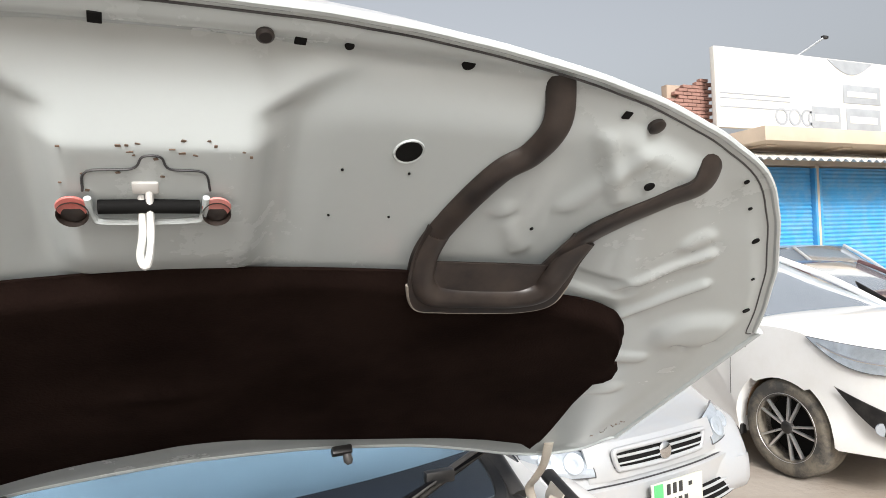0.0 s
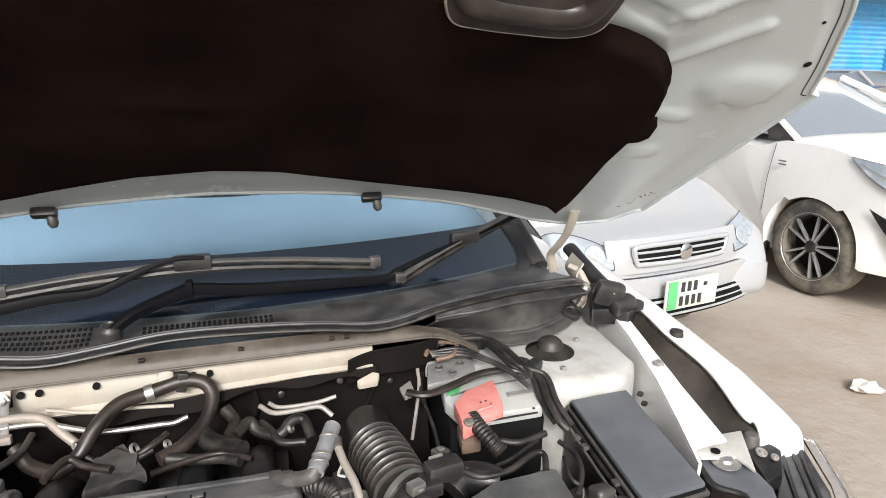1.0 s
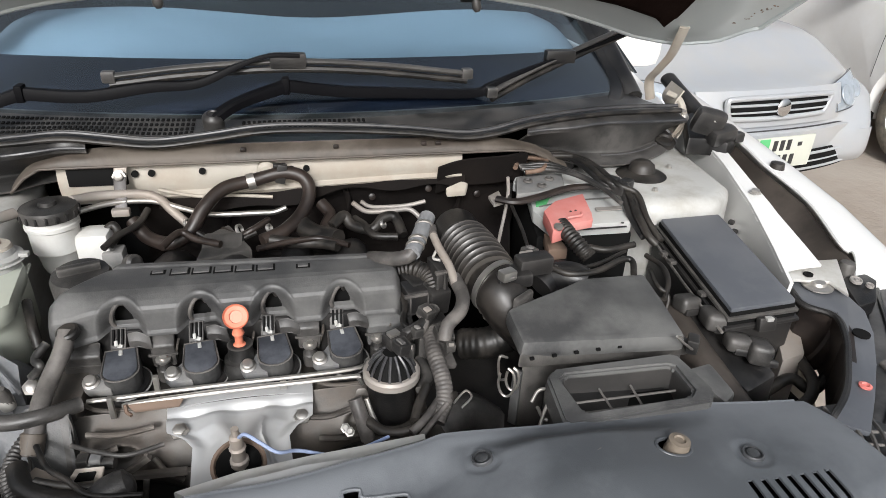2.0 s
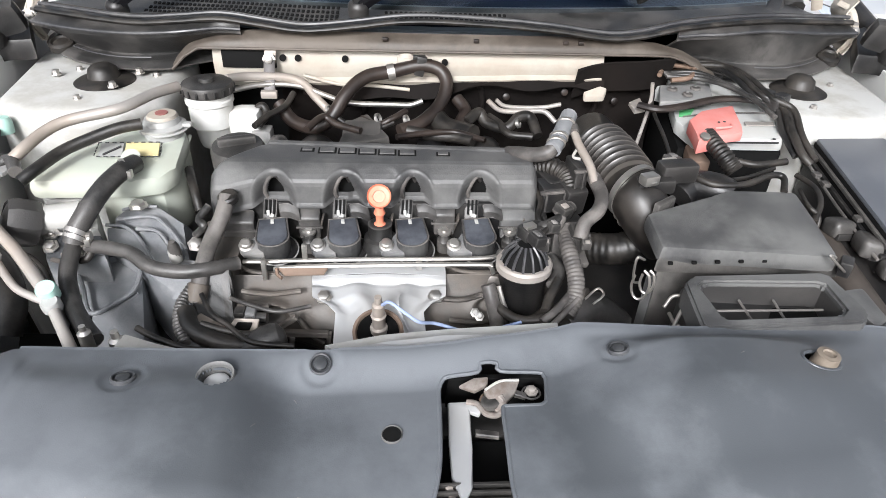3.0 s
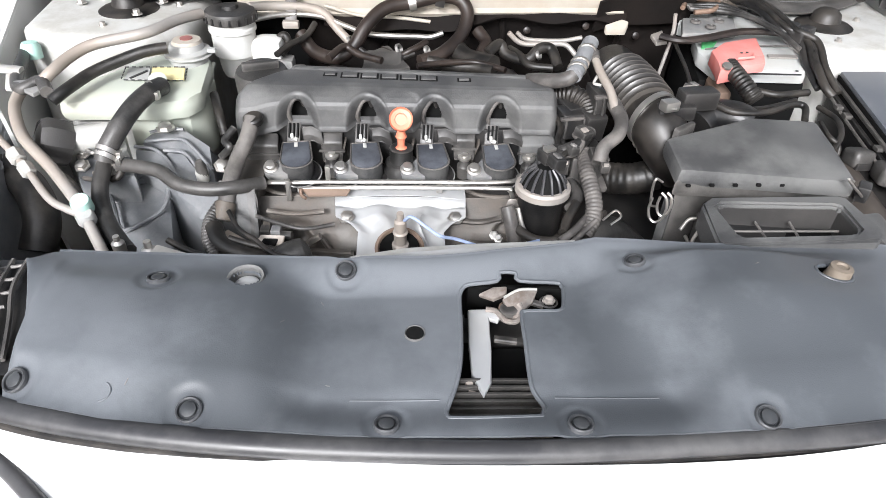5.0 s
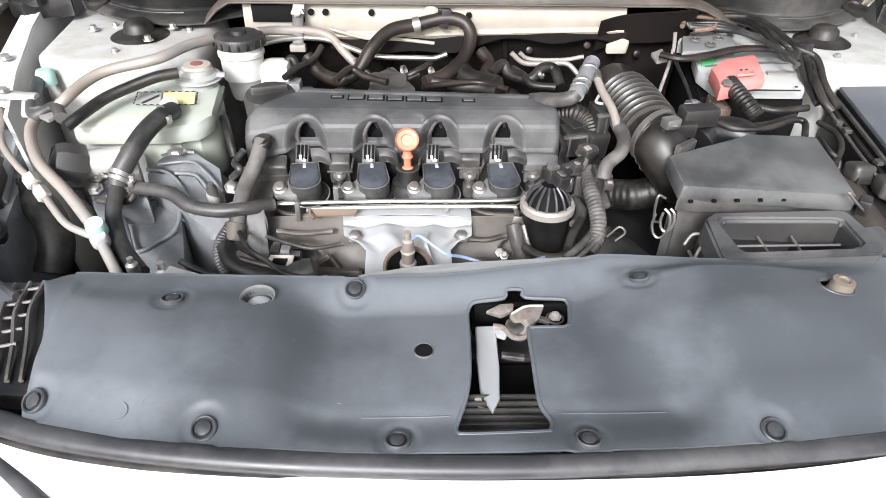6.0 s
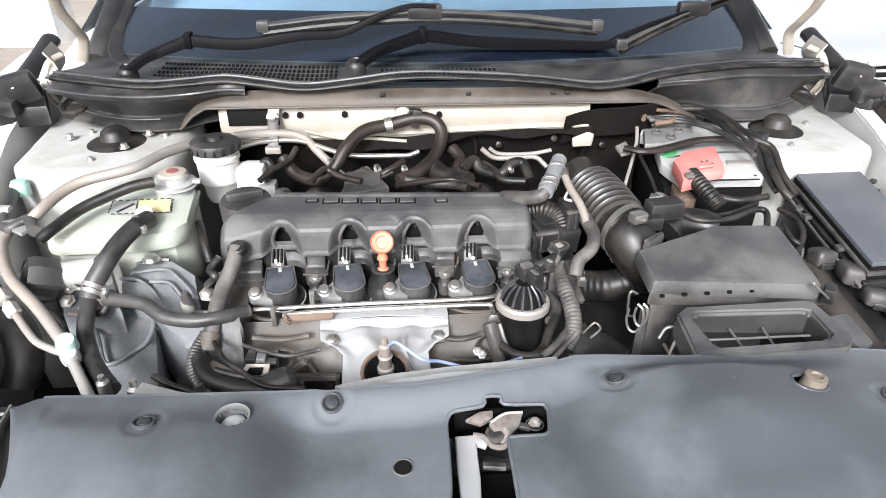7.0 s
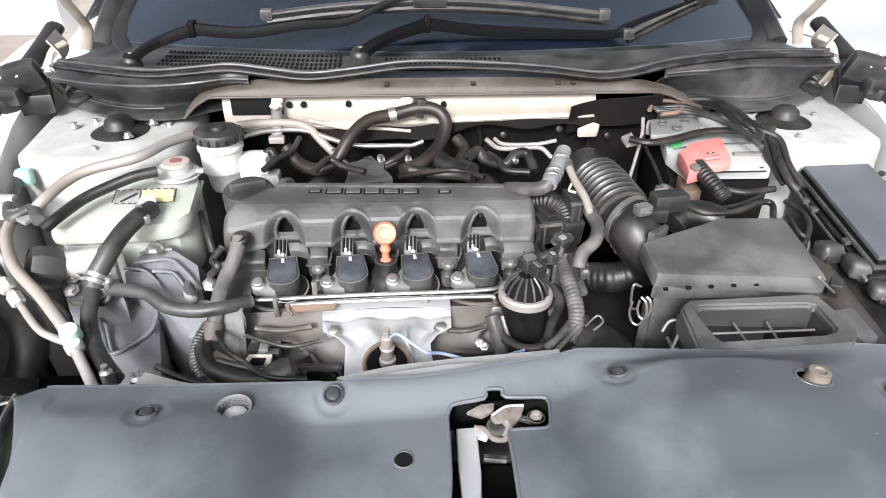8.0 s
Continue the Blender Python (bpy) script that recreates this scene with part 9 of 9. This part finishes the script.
battery = holder("battery", (0.37, -0.07, 0.66), "grey-white car battery with a red terminal cover", "battery")
part("case", block([(0.323, -0.115, 0.835), (0.483, -0.128, 0.835), (0.546, 0.077, 0.845), (0.359, 0.102, 0.845)], 0.18, 0.006), BLACK, battery, "black case")
part("lid", block([(0.324, -0.084, 0.866), (0.337, -0.136, 0.862), (0.475, -0.135, 0.86), (0.5, -0.037, 0.866), (0.479, 0.005, 0.868), (0.337, -0.022, 0.868)], 0.022, 0.005), BATTERY, battery, "grey-white lid")
part("rear_lid", block([(0.326, 0.028, 0.872), (0.349, 0.071, 0.875), (0.508, 0.081, 0.875), (0.505, 0.012, 0.872), (0.366, 0.003, 0.87)], 0.02, 0.004), BATTERY, battery)
part("label", block([(0.343, 0.026, 0.876), (0.362, 0.05, 0.878), (0.422, 0.056, 0.878), (0.405, 0.028, 0.876)], 0.003), MILKY, battery)
part("green_mark", block([(0.34, -0.052, 0.87), (0.368, -0.043, 0.869), (0.354, -0.066, 0.868), (0.333, -0.072, 0.868)], 0.003), GREEN_STRIP, battery)
part("print_bar", block([(0.37, -0.153, 0.863), (0.455, -0.154, 0.863), (0.453, -0.158, 0.863), (0.368, -0.158, 0.863)], 0.001), INK, battery)
red = part("terminal_cover", block([(0.323, -0.129, 0.886), (0.352, -0.101, 0.889), (0.409, -0.08, 0.89), (0.399, -0.138, 0.884), (0.355, -0.153, 0.884), (0.342, -0.161, 0.884), (0.34, -0.181, 0.882), (0.314, -0.192, 0.882), (0.319, -0.168, 0.884)], 0.022, 0.003), RED, battery, "faded red plastic terminal cover")
part("flap", block([(0.352, -0.149, 0.884), (0.4, -0.136, 0.884), (0.393, -0.159, 0.88), (0.347, -0.171, 0.88)], 0.014, 0.002), RED, red)
part("flap_rib", tube([(0.348, -0.162, 0.887), (0.375, -0.155, 0.887), (0.377, -0.149, 0.889)], 0.0022, 6, 3, straight=True), RED, red)
for q in ((0.362, -0.142, 0.888), (0.371, -0.14, 0.888)):
    part("pin_hole", lathe([(0.002, 0), (0.002, 0.0008), (0, 0.0008)], q, (0, 0, 1), 8), INK, red)
part("eyelet", lathe([(0.007, 0), (0.007, 0.003), (0.003, 0.004), (0, 0.004)], (0.325, -0.185, 0.884), (0, -0.4, 1), 14), STEEL, red, "bright cable eyelet")
part("brown_wedge", block([(0.331, -0.122, 0.842), (0.344, -0.116, 0.85), (0.357, -0.162, 0.835), (0.327, -0.158, 0.832)], 0.02, 0.003), RUST, battery, "brown insulating wedge")
part("pin_mark", lathe([(0.0025, 0), (0.0025, 0.001), (0, 0.001)], (0.454, -0.142, 0.862), (0, 0, 1), 8), INK, battery)
part("terminal", lathe([(0.010, 0), (0.010, 0.012), (0.006, 0.016), (0, 0.016)], (0.38, 0.096, 0.88), (0, 0, 1), 16), STEEL, battery)
part("terminal_clamp", tube([(0.355, 0.068, 0.89), (0.375, 0.08, 0.893), (0.399, 0.072, 0.893), (0.421, 0.091, 0.897)], 0.007, 8, 5, flat=0.7), RUST, battery, "brass-brown cable clamp")
part("post_cover", block([(0.322, 0.004, 0.890), (0.408, 0.008, 0.892), (0.392, -0.050, 0.888), (0.302, -0.060, 0.886)], 0.012, 0.004), GREYCAST, battery, "dusty grey post cover")
for x, y in ((0.335, -0.020), (0.375, -0.015), (0.352, -0.042)):
    part("vent_plug", lathe([(0.008, 0), (0.008, 0.003), (0.005, 0.004), (0.004, 0.002), (0, 0.002)], (x, y, 0.890), (0, 0, 1), 16), DUSTY, battery)
part("seam", tube([(0.338, -0.075, 0.868), (0.40, -0.062, 0.869), (0.49, -0.058, 0.869)], 0.0012, 6, 4), DUSTY, battery)
part("handle_slot", block([(0.43, -0.090, 0.8675), (0.476, -0.090, 0.8675), (0.474, -0.100, 0.8665), (0.428, -0.100, 0.8665)], 0.002), DUSTY, battery)
part("black_block", box((0.426, 0.069, 0.885), (0.055, 0.025, 0.018), 0.004), PLASTIC, battery)
tie = holder("battery_tie", (0.314, 0.02, 0.85), "black battery hold-down with a threaded rod", "bracket")
part("bar", tube([(0.264, -0.072, 0.885), (0.291, -0.088, 0.885), (0.333, -0.076, 0.885), (0.399, -0.052, 0.888), (0.456, -0.055, 0.888), (0.481, -0.074, 0.885)], 0.008, 8, 6, flat=0.6), DUCT, tie)
part("rod", tube([(0.288, -0.05, 0.912), (0.291, -0.05, 0.876), (0.277, -0.06, 0.79)], 0.003, 8, 4), PIPE, tie, "thin steel rod")
part("bracket", block([(0.262, -0.036, 0.875), (0.286, -0.016, 0.875), (0.283, -0.057, 0.873), (0.263, -0.066, 0.873)], 0.006, 0.001), PIPE, tie)
hose("battery_lead", "ribbed grey-black lead from the red terminal", [(0.341, -0.157, 0.875), (0.343, -0.186, 0.872), (0.352, -0.21, 0.862), (0.363, -0.223, 0.85)], 0.011, RUBBER, "cable", ribs=0.0018, pitch=0.006)
hose("battery_lead", "black lead over the airbox", [(0.287, -0.26, 0.862), (0.308, -0.278, 0.86), (0.348, -0.277, 0.86), (0.397, -0.252, 0.86), (0.413, -0.255, 0.858), (0.405, -0.278, 0.85)], 0.0045, RUBBER, "cable")
hose("battery_lead", "brown cable looping over the battery post", [(0.325, 0.020, 0.900), (0.345, 0.050, 0.906), (0.384, 0.034, 0.908), (0.365, -0.006, 0.906), (0.334, -0.009, 0.902)], 0.0042, RUST, "cable")
for d in (-0.007, 0.0, 0.007):
    hose("battery_lead", "dusty cable crossing the battery", [(0.332, 0.014 + d, 0.903), (0.381, 0.000 + d, 0.907 + d * 0.4), (0.411, -0.034 + d, 0.906), (0.438, -0.079 + d, 0.900), (0.454, -0.121 + d, 0.890)], 0.0038, DUSTY, "cable")
hose("battery_lead", "thin black lead hanging beside the battery", [(0.310, -0.008, 0.882), (0.289, -0.070, 0.878), (0.282, -0.150, 0.868), (0.272, -0.215, 0.862)], 0.0028, RUBBER, "cable")
hose("battery_lead", "thin dark lead in front of the battery", [(0.369, -0.206, 0.858), (0.394, -0.217, 0.858), (0.441, -0.207, 0.858)], 0.005, RUBBER, "cable")
for i in range(4):
    d = Vector((0.006 * i, -0.007 * i, 0.004 * (i % 2)))
    hose("wiring_loom", "black taped wiring loom beside the battery", [Vector(p) + d for p in ((0.384, 0.069, 0.905), (0.421, 0.045, 0.91), (0.442, 0.004, 0.905), (0.455, -0.052, 0.895), (0.481, -0.074, 0.885), (0.475, -0.125, 0.865), (0.481, -0.166, 0.845))], 0.005, RUBBER if i % 2 else PLASTIC, "wiring")
plugs = holder("loom_plug", (0.525, 0.01, 0.86), "black plug cluster on the loom", "connector")
for p in ((0.473, -0.053, 0.895), (0.481, -0.072, 0.89), (0.499, -0.054, 0.89)):
    part("plug", box(p, (0.024, 0.02, 0.018), 0.004, (0, 0, 35)), PLASTIC, plugs)
hose("wiring_loom", "black leads running down to the fuse box", [(0.492, -0.091, 0.88), (0.483, -0.137, 0.87), (0.481, -0.177, 0.855), (0.49, -0.191, 0.845)], 0.006, RUBBER, "wiring")
hose("wiring_loom", "thin lead looping beside the airbox", [(0.473, -0.194, 0.83), (0.48, -0.231, 0.83), (0.466, -0.273, 0.83), (0.445, -0.302, 0.82)], 0.004, RUBBER, "wiring")

fuse = holder("fuse_box", (0.575, -0.24, 0.70), "smooth black fuse box with a stepped lid", "fuse box")
TOP = [(0.527, -0.132, 0.860), (0.635, -0.130, 0.861), (0.614, -0.354, 0.835), (0.508, -0.361, 0.835)]


def grown(d, dz):
    return [(x + (d if x > 0.57 else -d), y + (d if y > -0.25 else -d), z + dz) for x, y, z in TOP]


part("lid", block(TOP, 0.009, 0.0035), FUSE_LID, fuse, "blue-grey smooth lid")
part("lid_gap", block(grown(0.001, -0.006), 0.010, 0.002), BLACK, fuse)
part("lid_rim", block(grown(0.005, -0.0125), 0.006, 0.002), DUSTY, fuse, "pale edge of the lid rim")
part("lower_gap", block(grown(0.003, -0.0165), 0.010, 0.002), BLACK, fuse)
part("second_rim", block(grown(0.008, -0.026), 0.006, 0.002), PLASTIC, fuse)
part("body", block(grown(0.004, -0.030), 0.13, 0.006), PLASTIC, fuse)
part("groove", tube([(0.512, -0.140, 0.832), (0.500, -0.26, 0.818), (0.494, -0.372, 0.806)], 0.0022, 6, 3), DUSTY, fuse)
part("latch", box((0.560, -0.371, 0.812), (0.026, 0.010, 0.020), 0.003, (-12, 0, 0)), PLASTIC, fuse)
part("latch_tip", box((0.560, -0.374, 0.822), (0.010, 0.008, 0.005), 0.001), MILKY, fuse)
for y in (-0.19, -0.215, -0.30):
    part("side_stop", box((0.506, y, 0.822 + 0.06 * (y + 0.3)), (0.010, 0.012, 0.006), 0.0015), DUSTY, fuse)

relay = holder("relay_bank", (0.50, -0.42, 0.68), "bank of dusty black relay covers before the fuse box", "relay box")
part("long_body", tube([(0.470, -0.262, 0.772), (0.468, -0.30, 0.778), (0.462, -0.36, 0.774), (0.460, -0.43, 0.765), (0.464, -0.50, 0.750)], 0.026, 18, 8, flat=0.85), TRIM_BROWN, relay, "long brown-black body")
part("base", block([(0.475, -0.297, 0.795), (0.525, -0.300, 0.795), (0.545, -0.365, 0.785), (0.552, -0.425, 0.77), (0.500, -0.44, 0.76), (0.484, -0.397, 0.77)], 0.12, 0.010), PLASTIC, relay)
for p, w, d, h, turn in (((0.484, -0.300, 0.808), 0.034, 0.030, 0.024, 8), ((0.503, -0.340, 0.806), 0.032, 0.044, 0.026, -18), ((0.512, -0.384, 0.796), 0.034, 0.030, 0.022, -18), ((0.532, -0.402, 0.792), 0.030, 0.036, 0.030, -24)):
    cap_ = part("relay", box(p, (w, d, h), 0.009, (-10, 5, turn), 3), DUSTY, relay, "dusty rounded relay cap")
    part("relay_lip", box((p[0] + 0.003, p[1] - d * 0.45, p[2] - 0.006), (w * 0.85, 0.010, 0.010), 0.003, (-10, 5, turn)), PLASTIC, cap_)
part("bolt", bolt((0.44, -0.30, 0.80), 0.006, 0.006), STEEL, relay)
hose("lamp_loom", "dark wiring behind the headlight", [(0.54, -0.44, 0.72), (0.58, -0.45, 0.735), (0.62, -0.42, 0.74), (0.64, -0.37, 0.74)], 0.008, RUBBER, "wiring")
hose("lamp_loom", "tangled dark leads low behind the headlight", [(0.51, -0.423, 0.72), (0.571, -0.4, 0.72), (0.609, -0.394, 0.73), (0.635, -0.411, 0.72), (0.69, -0.383, 0.74)], 0.008, RUBBER, "wiring")
for p in ((0.688, -0.101, 0.828), (0.686, -0.117, 0.818)):
    thing("wing_grommet", box(p, (0.010, 0.010, 0.008), 0.003, (0, 0, 30)), PLASTIC, "small black clip on the inner wing", "clip", "clips on the inner wing")

# small plugs, clips and thin leads round the air box and the breather
for way, r in (([(0.284, -0.213, 0.862), (0.291, -0.25, 0.862), (0.316, -0.261, 0.858), (0.367, -0.241, 0.85), (0.434, -0.197, 0.842)], 0.0028),
               ([(0.061, -0.368, 0.835), (0.079, -0.348, 0.84), (0.098, -0.329, 0.84), (0.116, -0.277, 0.835), (0.124, -0.218, 0.83)], 0.0034),
               ([(0.467, -0.221, 0.82), (0.444, -0.28, 0.83), (0.455, -0.295, 0.82), (0.448, -0.307, 0.8)], 0.0030)):
    hose("thin_lead", "thin dusty black lead clipped beside the air box", way, r, RUBBER, "wiring")
for p, s, m in (((0.06, -0.373, 0.838), (0.016, 0.020, 0.014), PLASTIC), ((0.083, -0.352, 0.842), (0.014, 0.012, 0.012), DUSTY), ((0.271, -0.217, 0.866), (0.024, 0.016, 0.010), DUSTY)):
    plug = thing("wiring_plug", box(p, s, 0.003, (0, 10, 25)), m, "small dusty black wiring plug on its lead", "plug", "small wiring plugs")
    part("tab", box((p[0], p[1], p[2] + s[2] / 2 + 0.001), (s[0] * 0.4, s[1] * 0.6, 0.003), 0.001, (0, 10, 25)), SLEEVE, plug)
